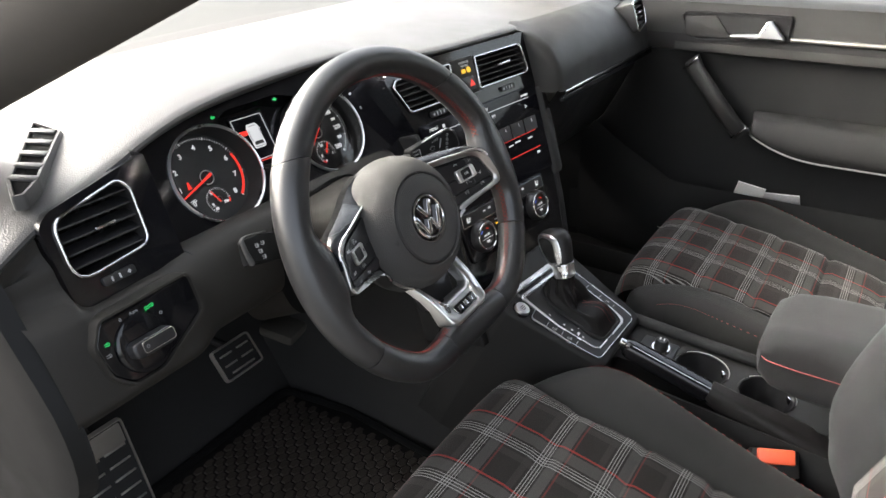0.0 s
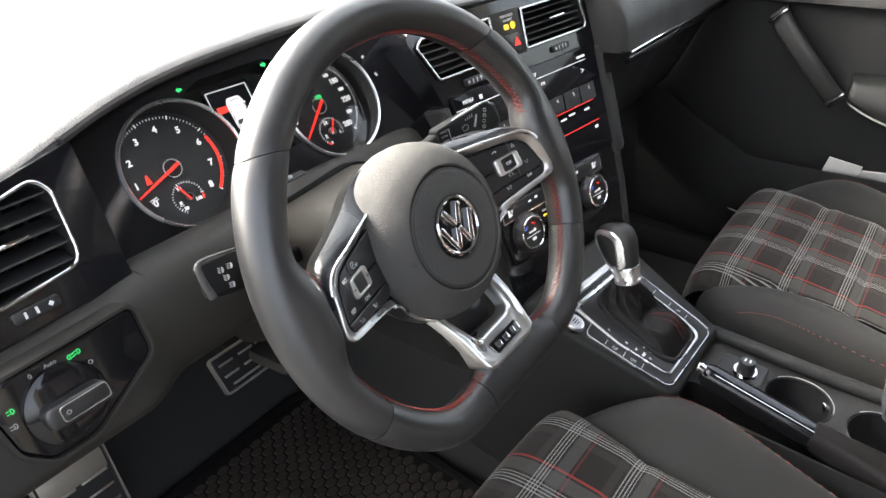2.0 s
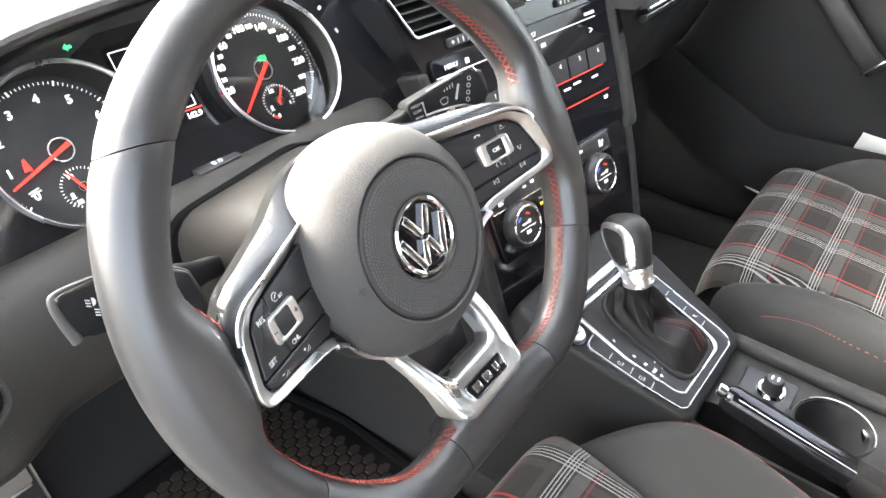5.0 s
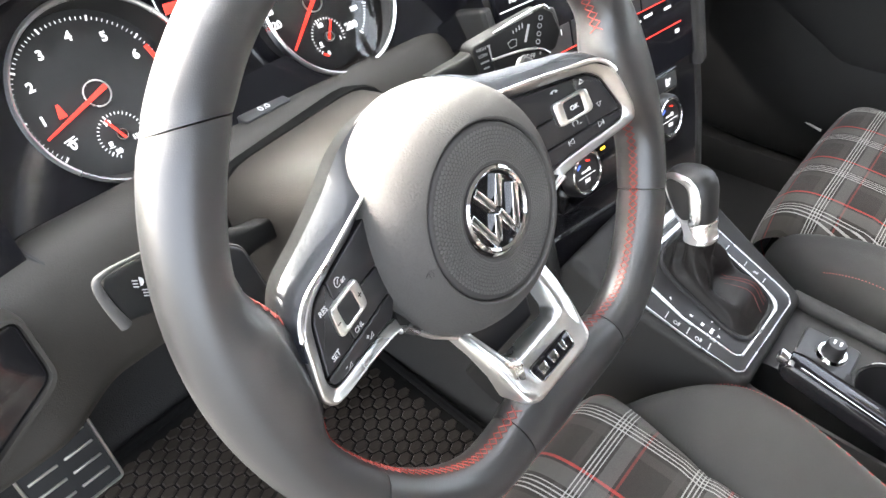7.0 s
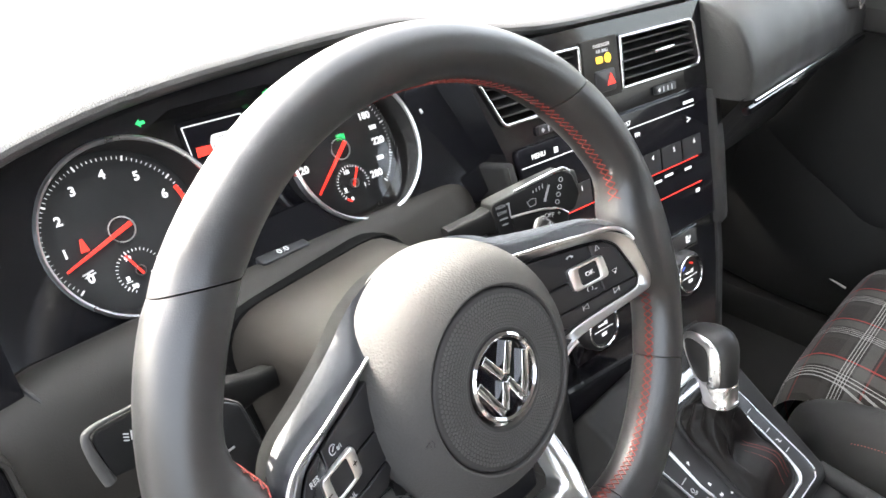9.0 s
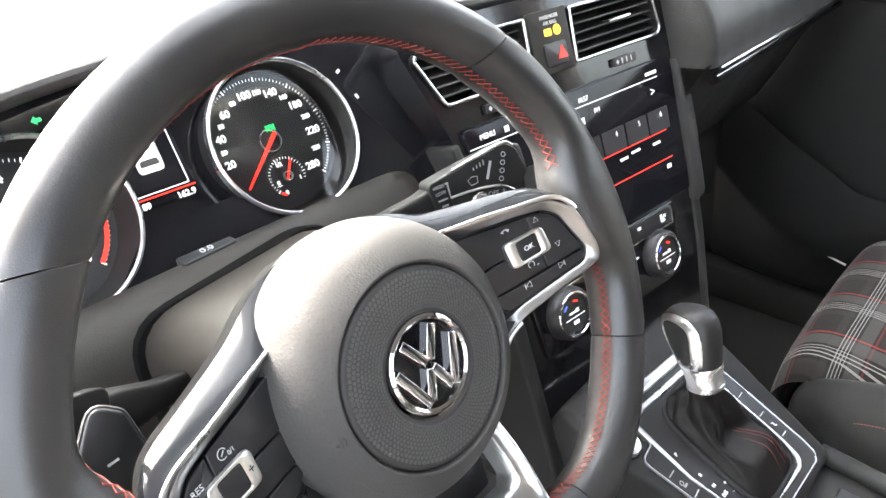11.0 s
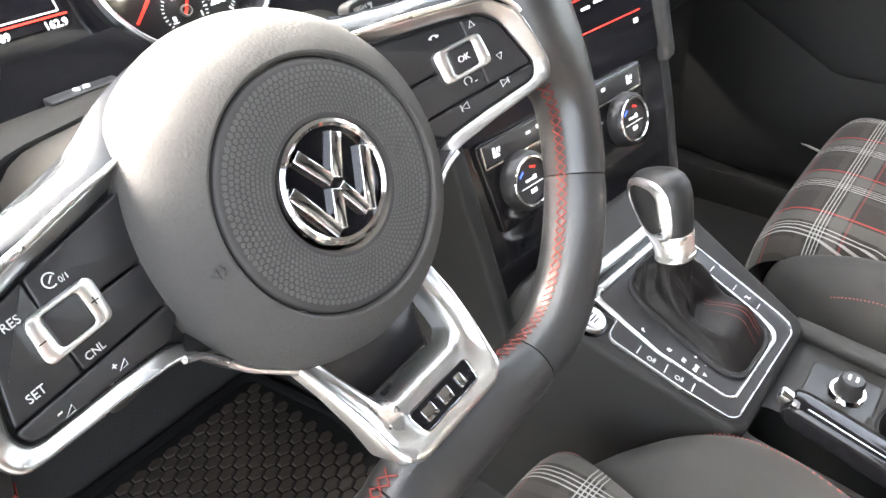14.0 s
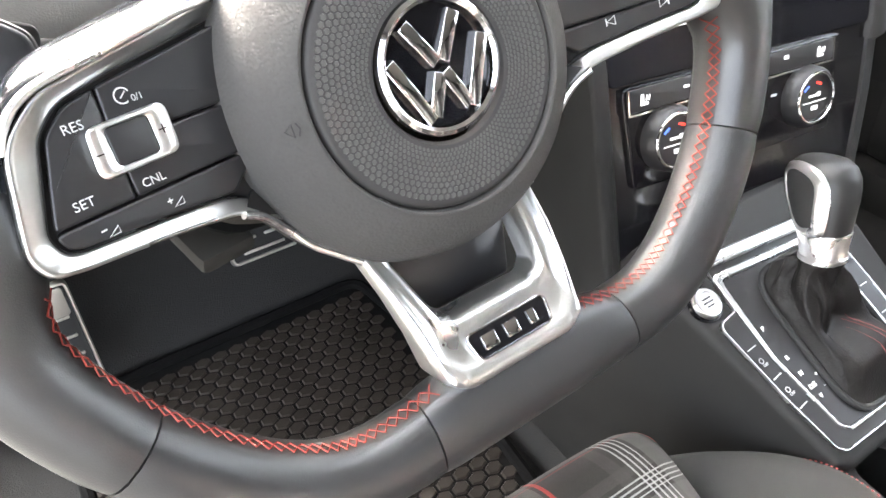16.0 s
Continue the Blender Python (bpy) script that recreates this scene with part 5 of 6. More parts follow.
part("emblem_ring", lathe([(0.0213, 0.011), (0.0215, 0.0138), (0.0228, 0.0147), (0.0243, 0.0138), (0.0247, 0.0112)], *HC, k=72), CHROME, emb, "chrome ring")
for a0, b0 in (((-0.0105, 0.0165), (-0.0012, 0.0012)), ((0.0105, 0.0165), (0.0012, 0.0012)), ((-0.0195, 0.006), (-0.0085, -0.0175)), ((0.0195, 0.006), (0.0085, -0.0175)), ((-0.0075, -0.0165), (-0.0008, -0.0022)), ((0.0075, -0.0165), (0.0008, -0.0022))):
    a, b = Vector(a0), Vector(b0)
    d = (b - a).normalized()
    q = Vector((-d.y, d.x)) * 0.0026
    c = Vector(HC)
    part("emblem_bar", prism([(c + a + q)[:], (c + a - q)[:], (c + b - q)[:], (c + b + q)[:]], 0.0105, 0.0138, 0.0008), CHROME, emb, "slanted chrome bar")

horn = merge(tube([(-0.060, -0.0135, 0.0), (-0.0575, -0.0115, 0.0), (-0.0575, -0.0160, 0.0)], 0.00028, closed=True, k=4), tube([(-0.0560, -0.0115, 0.0), (-0.0550, -0.0138, 0.0), (-0.0560, -0.0160, 0.0)], 0.00028, k=4))
for v in horn.verts:
    v.co.z += 0.0117 - max(0.0, math.hypot(v.co.x, v.co.y + 0.0125) - 0.0570) * 0.34
part("horn_symbol", horn, DARK, hub, "small moulded horn symbol")

# paddles behind the spokes
for s in (-1, 1):
    lift = -0.006 if s < 0 else -0.022
    pp = rpoly([(s * 0.112, -0.022), (s * 0.114, 0.044 + lift), (s * 0.124, 0.054 + lift), (s * 0.138, 0.038 + lift), (s * 0.143, -0.020)], 0.007)
    pd = part("shift_paddle", prism(pp, -0.048, -0.042, 0.002), SATIN, wheel, "black shift paddle")
    part("paddle_mark", bars([(s * 0.128, 0.022, 0.005, 0.001, 0)] + ([(s * 0.128, 0.022, 0.001, 0.005, 0)] if s > 0 else []), -0.0417), DIMPRINT, pd)
    part("paddle_edge", tube([(x, y, -0.0445) for x, y in pp], 0.0012, closed=True, k=6), DOORTRIM, pd, "grey paddle edge")

# column shroud and stalks
column = thing("steering_column", WHEEL, "dark grey steering column shroud", "steering column")
rows = []
for n, w, h, v in ((-0.050, 0.050, 0.046, -0.012), (-0.075, 0.060, 0.055, -0.012), (-0.12, 0.072, 0.060, -0.012), (-0.17, 0.082, 0.064, -0.012), (-0.26, 0.088, 0.066, -0.012)):
    rows.append([(x, v + y, n) for x, y in rrect(0, 0, 2 * w, 2 * h, 0.035, 6)])
part("shroud", loft(rows, closed=True, caps=True), SHROUD, column, "rounded dark grey shroud")


# solid collar coloured as the shaded gap where the shroud meets the panel
part("shroud_gap", loft([[(x, y - 0.013, n) for x, y in rrect(0, 0, 2 * w, 2 * h, 0.036, 6)] for n, w, h in ((-0.1400, 0.0765, 0.0605), (-0.1405, 0.0805, 0.0635), (-0.143, 0.0815, 0.0645), (-0.175, 0.083, 0.066))], closed=True), VOID, column, "black collar for the shaded gap round the shroud")


def stalk(name, root, tip, height, label):
    """A control stalk: a flat rounded lever that widens to its end, with a bright line and print."""
    ob = thing(name, ORIGIN, label, "stalk", "column stalks")
    a, b = Vector(root), Vector(tip)
    d = (b - a).normalized()
    up = Vector((0, S18, C18))
    up = (up - d * up.dot(d)).normalized()
    nrm = d.cross(up)
    rowsk = []
    for t, h, w in ((0, 0.55, 0.6), (0.25, 0.6, 0.8), (0.45, 0.95, 1.0), (0.8, 1.0, 1.0), (0.96, 0.95, 0.9), (1.0, 0.8, 0.6)):
        c = a.lerp(b, t)
        rowsk.append([c + up * y * height * h + nrm * x * 0.011 * w for x, y in rrect(0, 0, 2, 1, 0.35, 4)])
    part("lever", loft(rowsk, closed=True, caps=True), STALK, ob, "black lever")
    return ob, a, b, d, up, (nrm if nrm.y < 0 else -nrm)


def on_stalk(st, bm, name, material, a, d, up, nr, along, height, off, flip=1, label=""):
    """A small mark or word laid on a stalk's face."""
    bmesh.ops.transform(bm, matrix=axes(a + d * along + up * height + nr * off, d * flip, up), verts=bm.verts)
    return part(name, bm, material, st, label)


def lamp_symbol(slant):
    """A lamp symbol: a half round and three rays."""
    arc = [(0.0012 + 0.0022 * math.cos(radians(q)), 0.0022 * math.sin(radians(q))) for q in range(-90, 91, 20)]
    bm = prism(arc, 0.0, 0.0004)
    for k in (-1, 0, 1):
        box((-0.0014, 0.0015 * k, 0.0002), (0.0028, 0.0006, 0.0004), 0, bm, pose(0, 0, 0, 0, 0, slant))
    return bm


st, a, b, d, up, nr = stalk("indicator_stalk", (-0.42, 0.128, 0.893), (-0.5345, 0.0982, 0.9344), 0.024, "black indicator stalk with grey end and printed lamp symbols")
face = rpoly([(0.070, -0.0125), (0.1335, -0.0085), (0.1415, 0.0145), (0.110, 0.0180), (0.066, 0.0165)], [0.004, 0.004, 0.005, 0.004, 0.006])
bm = prism(face, 0.004, 0.0128, 0.0015)
bmesh.ops.transform(bm, matrix=axes(a, d, up) @ Matrix.Diagonal((1, 1, 1 if d.cross(up).dot(nr) > 0 else -1, 1)), verts=bm.verts)
part("face", bm, STALK, st, "black stalk face")
edge = [a + d * p.x + up * p.y + nr * 0.0112 for p in smooth_line([(0.1345, -0.0098, 0), (0.1395, 0.0010, 0), (0.1428, 0.0125, 0), (0.1395, 0.0162, 0), (0.126, 0.0180, 0), (0.100, 0.0192, 0)], 24)]
part("end_cap", tube(edge, lambda t, q: 0.0030 - 0.0023 * t, k=10), DOORTRIM, st, "satin grey edge round the end")
for along, height, slant in ((0.1232, 0.0070, -20), (0.1190, 0.0010, -20), (0.1150, -0.0050, 0), (0.1130, 0.0085, 0)):
    on_stalk(st, lamp_symbol(slant), "lamp_symbol", DIMPRINT, a, d, up, nr, along, height, 0.0129, -1)
st, a, b, d, up, nr = stalk("wiper_stalk", (-0.275, 0.126, 0.926), (-0.172, 0.090, 0.947), 0.026, "black wiper stalk with bright edge and printed symbols")
M = axes(a, d, up)
face = rpoly([(0.0355, -0.0150), (0.1010, -0.0165), (0.1085, -0.0060), (0.1055, 0.0105), (0.0985, 0.0160), (0.0600, 0.0150), (0.0345, 0.0135)], [0.004, 0.006, 0.008, 0.006, 0.004, 0.01, 0.005])
bm = prism(face, -0.006, 0.0116, 0.0016)
bmesh.ops.transform(bm, matrix=M, verts=bm.verts)
part("face", bm, STALK, st, "black stalk face")
# silver bead laid where the black face has its top highlight
bm = tube(smooth_line([(0.0560, 0.0152, 0.0100), (0.075, 0.0163, 0.0104), (0.0980, 0.0168, 0.0102), (0.1045, 0.0125, 0.0098)], 20), lambda t, q: 0.0006 + 0.0010 * math.sin(math.pi * t), k=8)
bmesh.ops.transform(bm, matrix=M, verts=bm.verts)
part("top_edge", bm, SILVER, st, "silver bead for the highlight along the top")
low = rpoly([(0.0470, -0.0010), (0.0680, -0.0040), (0.0850, -0.0088), (0.0935, -0.0165), (0.0900, -0.0240), (0.0470, -0.0140)], [0.003, 0.01, 0.01, 0.004, 0.004, 0.004])
bm = prism(low, 0.008, 0.0150, 0.0014)
bmesh.ops.transform(bm, matrix=M, verts=bm.verts)
part("lower_lever", bm, STALK, st, "black lower lever")
bm = tube(smooth_line([(0.0468, -0.0006, 0.0142), (0.0600, -0.0022, 0.0146), (0.0740, -0.0050, 0.0148), (0.0860, -0.0095, 0.0146), (0.0932, -0.0160, 0.0142)], 20), 0.0009, k=8)
bmesh.ops.transform(bm, matrix=M, verts=bm.verts)
part("lever_edge", bm, SILVER, st, "bright lever edge")
for word, size, along, height, off, turn in (("HIGH", 0.0033, 0.0418, 0.0090, 0.0118, -4), ("LOW", 0.0033, 0.0418, 0.0045, 0.0118, -4), ("OFF", 0.0046, 0.0765, -0.0110, 0.0152, -16), ("+", 0.0050, 0.0845, -0.0125, 0.0152, -16)):
    on_stalk(st, words(word, size, 0, 0, 0, turn), "wiper_word", PALEPRINT, a, d, up, nr, along, height, off)
for along, height, w, h, turn in [(0.0418, -0.0002, 0.0070, 0.0012, -4), (0.0418, -0.0045, 0.0050, 0.0012, -4), (0.0480, 0.0035, 0.0010, 0.0100, -5), (0.0480, 0.0092, 0.0026, 0.0012, -5), (0.0805, 0.0045, 0.0018, 0.0125, -32)] + [(0.0700 + 0.0028 * k, 0.0098 + 0.0004 * k, 0.0008, 0.0018 + 0.0006 * k, -10) for k in range(4)]:
    on_stalk(st, bars([(0, 0, w, h, turn)], 0), "wiper_symbol", PALEPRINT, a, d, up, nr, along, height, 0.0119)
for k in range(4):
    c = (0.0945 - 0.0024 * k, 0.0100 - 0.0050 * k)
    on_stalk(st, band(circle(0, 0, 0.0019, 14), circle(0, 0, 0.0013, 14), 0, 0.0004), "wiper_symbol", PALEPRINT, a, d, up, nr, c[0], c[1], 0.0117)
on_stalk(st, tube([(-0.0026, -0.0022, 0), (0.0026, -0.0022, 0), (0.0038, 0.0020, 0), (0.0, 0.0032, 0), (-0.0038, 0.0020, 0)], 0.0003, closed=True, k=5), "wiper_symbol", PALEPRINT, a, d, up, nr, 0.0670, 0.0022, 0.0119)

# ---------------------------------------------------------------- centre console
con = thing("centre_console", CONSOLE, "black centre console sloping up to the dashboard", "centre console")
sur = rpoly([(-0.116, 0.080), (-0.082, -0.070), (-0.072, -0.079), (0.072, -0.079), (0.080, -0.070), (0.100, 0.058), (0.108, 0.13), (-0.118, 0.13)], [0.01, 0.012, 0.012, 0.012, 0.012, 0.02, 0.01, 0.01])
part("surround", prism(sur, -0.30, 0.004, 0.008), DARK, con, "soft black surround")
outer = rpoly([(-0.0765, 0.0530), (-0.0975, 0.0500), (-0.0870, -0.0189), (-0.0775, -0.0600), (-0.0705, -0.0660), (0.0500, -0.0690), (0.0590, -0.0630), (0.0610, -0.0496), (0.0610, 0.0410), (0.0580, 0.0830), (-0.0755, 0.0900)],
              [0.002, 0.008, 0.03, 0.006, 0.008, 0.008, 0.006, 0.01, 0.02, 0.004, 0.004])
corners = [0.006, 0.02, 0.008, 0.008, 0.010, 0.010, 0.02, 0.006]
inner = rpoly([(-0.0752, 0.0830), (-0.0747, 0.0106), (-0.0635, -0.0505), (-0.0560, -0.0570), (0.0280, -0.0605), (0.0388, -0.0560), (0.0420, -0.0350), (0.0430, 0.0740)], corners)
within = rpoly([(-0.0700, 0.0760), (-0.0727, 0.0106), (-0.0617, -0.0492), (-0.0548, -0.0550), (0.0270, -0.0567), (0.0345, -0.0530), (0.0385, -0.0345), (0.0395, 0.0690)], corners)
part("plate", prism(outer, 0.0, 0.006, 0.001), SATIN, con, "satin black gear plate")
part("outer_trim", band(outer, inset(outer, 0.0012), 0.004, 0.0072), SILVER, con, "thin silver outline")
part("inner_trim", ridge_band(inner, within, 0.004, 0.0082, [(0, 0.0010), (0.15, 0.0002), (0.3, 0.0), (0.7, 0.0), (0.85, 0.0002), (1, 0.0010)]), SILVER, con, "satin silver inner frame")
part("top_bar", prism(rpoly([(-0.0705, 0.0985), (0.058, 0.0885), (0.058, 0.0785), (-0.0755, 0.0885)], 0.002), 0.004, 0.0115, 0.002), SILVER, con, "satin silver top bar")
for u, v, w, q in ((-0.0848, 0.0247, 0.0095, 4), (-0.0812, -0.0005, 0.0095, 6), (-0.0776, -0.0255, 0.0095, 6), (0.0505, 0.0186, 0.0085, 0), (0.0500, -0.0068, 0.0085, 0), (0.0500, -0.0326, 0.0085, 0)):
    part("button_gap", bars([(u, v, w, 0.0009, q)], 0.0064), DIMPRINT, con)
for u, v in ((-0.0842, 0.0119), (-0.0802, -0.0136)):
    part("plate_symbol", band(circle(u - 0.0004, v + 0.0020, 0.0022, 14), circle(u - 0.0004, v + 0.0020, 0.0016, 14), 0.0062, 0.0067), DIMPRINT, con)
    part("plate_word", words("OFF", 0.0030, u + 0.0010, v - 0.0018, 0.0066), DIMPRINT, con)
part("plate_symbol", tube([(0.0480, -0.0185, 0.0066), (0.0505, -0.0190, 0.0066), (0.0500, -0.0222, 0.0066), (0.0525, -0.0228, 0.0066)], 0.0005, k=5), PRINT, con)
for s, u, v in (("P", -0.0650, 0.0314), ("R", -0.0631, 0.0058), ("N", -0.0615, -0.0079), ("D/S", -0.0596, -0.0190), ("+", -0.0500, -0.0141), ("-", -0.0500, -0.0232)):
    part("gear_letter", words(s, 0.0050, u, v, 0.0066), PRINT, con)
part("gear_arrow", tube([(-0.0602, -0.0262, 0.0065), (-0.0572, -0.0262, 0.0065), (-0.0587, -0.0290, 0.0065)], 0.0003, closed=True, k=5), PRINT, con)
st = part("start_button", lathe([(0.0, 0.0098), (0.0078, 0.0098), (0.0084, 0.0104), (0.0108, 0.0100), (0.0118, 0.0086), (0.0120, 0.003)], -0.0945, 0.0675, k=40), SILVER, con, "round silver start button")
part("start_ring", lathe([(0.0121, 0.003), (0.0123, 0.0062), (0.0138, 0.0062), (0.0142, 0.003)], -0.0945, 0.0675, k=40), PIANO, st, "black ring")
part("start_marks", bars([(-0.0945, 0.0705, 0.0085, 0.0012, 0), (-0.0945, 0.0675, 0.0100, 0.0012, 0), (-0.0945, 0.0645, 0.0070, 0.0012, 0)], 0.0100), DOORTRIM, st)

# gear selector
SELECT = axes((-0.044, -0.023, 0.700), (0.98, -0.19, 0), (0.14, 0.98, -0.31))
sel = thing("gear_selector", CONSOLE, "automatic gear selector with silver-framed knob and black leather boot", "gear selector")


def boot_point(turn, f):
    """A point of the leather boot: a turn round the lever, and the share of the way down from the collar to the plate."""
    c, d = math.cos(turn), math.sin(turn)
    top = CONSOLE.inverted() @ SELECT @ Vector((0.001 + 0.0155 * c, -0.001 + 0.0165 * d, 0.005))
    foot = Vector((-0.0045 + 0.0385 * math.copysign(abs(c) ** 0.42, c), 0.0065 + 0.0585 * math.copysign(abs(d) ** 0.42, d), 0.0072))
    rear, fore = max(0.0, -d), max(0.0, d)
    g = f ** (1.15 + 1.15 * rear - 0.40 * fore)
    p = top.lerp(foot, g)
    p.z = top.z + (foot.z - top.z) * f ** (0.90 + 0.5 * fore)
    swell = math.sin(math.pi * min(1, f)) ** 0.8
    fold = swell * (0.0068 * (0.62 - abs(math.sin(2.5 * turn + 1.7 * f + 0.4))) + 0.0022 * math.sin(7 * turn - 6 * f))
    p += Vector((c, d, 0)) * fold
    p.z += rear ** 1.5 * (0.0130 * math.exp(-((f - 0.85) / 0.10) ** 2) - 0.0095 * math.exp(-((f - 0.63) / 0.075) ** 2))
    p.z += 0.003 * swell * math.sin(3 * turn + 5 * f)
    return p


turns = [2 * math.pi * j / 72 for j in range(72)]
part("boot", loft([[boot_point(a, i / 26) for a in turns] for i in range(27)], closed=True), LEATHER, sel, "folded black leather boot", sharp=80)
part("boot_frame", tube([boot_point(a, 1.0) + Vector((0.0022 * math.cos(a), 0.0022 * math.sin(a), 0)) for a in turns], 0.0026, closed=True, k=8), MATT, sel, "black rolled edge of the boot")
for a, f in ((272, 0.70), (284, 0.66), (296, 0.62)):
    part("boot_seam", tube([boot_point(radians(a), f + (0.97 - f) * k / 20) + Vector((0.0001, -0.0002, 0.0002)) for k in range(21)], 0.00022, k=5), DULLTHREAD, sel, "dull red seam")
KM = CONSOLE.inverted() @ SELECT


def knob_ring(n, u, v, w, h):
    """An oval section of the knob, a little squarer than an ellipse."""
    out = []
    for i in range(32):
        c, s = math.cos(2 * math.pi * i / 32), math.sin(2 * math.pi * i / 32)
        out.append((u + w / 2 * math.copysign(abs(c) ** 0.85, c), v + h / 2 * math.copysign(abs(s) ** 0.85, s), n))
    return out


def knob_skin(rings):
    bm = loft([knob_ring(*r) for r in rings], closed=True, caps=True)
    bmesh.ops.transform(bm, matrix=KM, verts=bm.verts)
    return bm


KNOB = [(0.018, 0.003, 0.001, 0.029, 0.032), (0.026, 0.0045, 0.003, 0.031, 0.037), (0.036, 0.006, 0.006, 0.0340, 0.0435), (0.046, 0.008, 0.009, 0.0370, 0.0490), (0.055, 0.0095, 0.011, 0.0385, 0.0520),
        (0.063, 0.0105, 0.0125, 0.0380, 0.0515), (0.0695, 0.011, 0.0135, 0.0345, 0.0465), (0.0738, 0.0115, 0.014, 0.0270, 0.0365), (0.0760, 0.0115, 0.014, 0.0150, 0.0210), (0.0766, 0.0115, 0.014, 0.0040, 0.0060)]
part("collar", knob_skin([(0.004, 0.001, -0.001, 0.0285, 0.0305), (0.0050, 0.001, -0.001, 0.0304, 0.0324), (0.0078, 0.0015, -0.001, 0.0306, 0.0326), (0.0086, 0.0015, -0.001, 0.0290, 0.0310), (0.016, 0.0028, 0.0008, 0.0300, 0.0328), (0.0225, 0.004, 0.0022, 0.0314, 0.0365), (0.0255, 0.0045, 0.003, 0.0318, 0.0378), (0.0266, 0.0045, 0.003, 0.0300, 0.0360)]), SILVER, sel, "polished silver collar")
part("knob", knob_skin(KNOB), KNOBSKIN, sel, "black leather knob")


def knob_point(n, turn):
    """A point of the knob's skin at a height and a turn round its axis."""
    k = next(i for i in range(1, len(KNOB)) if n <= KNOB[i][0])
    f = (n - KNOB[k - 1][0]) / (KNOB[k][0] - KNOB[k - 1][0])
    q, u, v, w, h = [p + (r - p) * f for p, r in zip(KNOB[k - 1], KNOB[k])]
    c, d = math.cos(radians(turn)), math.sin(radians(turn))
    return Vector((u + w / 2 * math.copysign(abs(c) ** 0.85, c), v + h / 2 * math.copysign(abs(d) ** 0.85, d), n))


# a closed polished frame round the inlay that faces the driver: height, turn, half width
INLAY = [(0.0300, 200, 5.0), (0.0400, 206, 5.6), (0.0500, 209, 5.6), (0.0580, 209, 5.2), (0.0645, 204, 4.6), (0.0693, 190, 4.0), (0.0712, 170, 3.6), (0.0706, 148, 3.4), (0.0675, 132, 3.2),
         (0.0610, 122, 2.8), (0.0500, 118, 2.6), (0.0390, 119, 2.6), (0.0310, 127, 2.6), (0.0272, 145, 2.6), (0.0258, 165, 2.8), (0.0270, 186, 3.8)]
loop = smooth_line([(p[0] * 1000, p[1], p[2]) for p in INLAY + INLAY[:3]], 90)
first_at = min(range(20), key=lambda i: abs(loop[i].x - 40) + abs(loop[i].y - 206))
loop = loop[first_at:]
last_at = min(range(len(loop) - 12, len(loop)), key=lambda i: abs(loop[i].x - loop[0].x) + abs(loop[i].y - loop[0].y))
loop = loop[:last_at]
spots = [knob_point(q.x / 1000, q.y) for q in loop]
rows = []
for i, (q, p) in enumerate(zip(loop, spots)):
    along = (spots[(i + 1) % len(spots)] - spots[i - 1]).normalized()
    nrm = (knob_point(q.x / 1000, q.y + 4) - knob_point(q.x / 1000, q.y - 4)).cross(knob_point(q.x / 1000 + 0.0008, q.y) - knob_point(q.x / 1000 - 0.0008, q.y)).normalized()
    across = along.cross(nrm).normalized()
    w = q.z / 1000
    rows.append([p + across * x * w + nrm * h for x, h in ((-1, -0.003), (-1, 0.0002), (-0.8, 0.0009), (-0.3, 0.0013), (0.3, 0.0013), (0.8, 0.0009), (1, 0.0002), (1, -0.003))])
bm = loft(rows + rows[:1], closed=True)
bmesh.ops.transform(bm, matrix=KM, verts=bm.verts)
part("knob_trim", bm, SILVER, sel, "polished silver frame round the knob's inlay")

# lower console with cup holders
LOW = axes((-0.005, -0.2, 0.592), (1, 0, 0), (0, math.cos(radians(3)), math.sin(radians(3))))
low = thing("console_tray", LOW, "black lower console tray with two cup holders", "centre console")
tray = rpoly([(-0.105, -0.42), (0.062, -0.42), (0.055, 0.10), (-0.090, 0.10)], 0.01)
CUP1, CUP2 = (-0.006, -0.036), (-0.012, -0.130)
slot = rpoly([(-0.100, -0.26), (-0.055, -0.26), (-0.048, 0.085), (-0.085, 0.085)], 0.012)
part("top", plate(tray, [circle(*CUP1, 0.037, 40), circle(*CUP2, 0.037, 40), slot], -0.25, 0.0), DARK, low, "black grained top")
part("slot_lining", loft([[(x, y, n) for x, y in slot + slot[:1]] for n in (0.0, -0.07)]), MATT, low)
part("slot_floor", prism(slot, -0.075, -0.07), MATT, low)
part("right_rail", tube(smooth_line([(0.058, 0.09, 0.004), (0.050, -0.05, 0.006), (0.050, -0.2, 0.006), (0.045, -0.3, 0.006)], 14), 0.010, k=10), DARK, low)
for c in (CUP1, CUP2):
    cp = part("cup_holder", lathe([(0.0, -0.06), (0.030, -0.06), (0.034, -0.055), (0.0365, -0.004), (0.0385, 0.0015), (0.0400, 0.0)], *c, k=40), SATIN, low, "round black cup holder")
    arc = [(c[0] + 0.0395 * math.cos(radians(a)), c[1] + 0.0395 * math.sin(radians(a)), 0.0015) for a in range(-95, 50, 6)]
    part("chrome_edge", tube(arc, 0.0007, k=6), STEEL, cp, "thin steel edge")
    part("cup_clip", box((c[0] + 0.018, c[1] - 0.030, -0.010), (0.012, 0.006, 0.010), 0.002, None, pose(0, 0, 0, 0, 0, 30)), CHROME, cp, "chrome-tipped holding clip")
KN = (0.004, 0.030)
mode = part("knob_plate", prism(rrect(KN[0] - 0.006, KN[1] + 0.004, 0.060, 0.055, 0.004), 0.0, 0.003, 0.0015), SATIN, low, "black switch plate")
part("knob_ring", lathe([(0.0105, 0.003), (0.0115, 0.0065), (0.0140, 0.0065), (0.0158, 0.003)], *KN, k=40), CHROME, mode, "chrome ring")
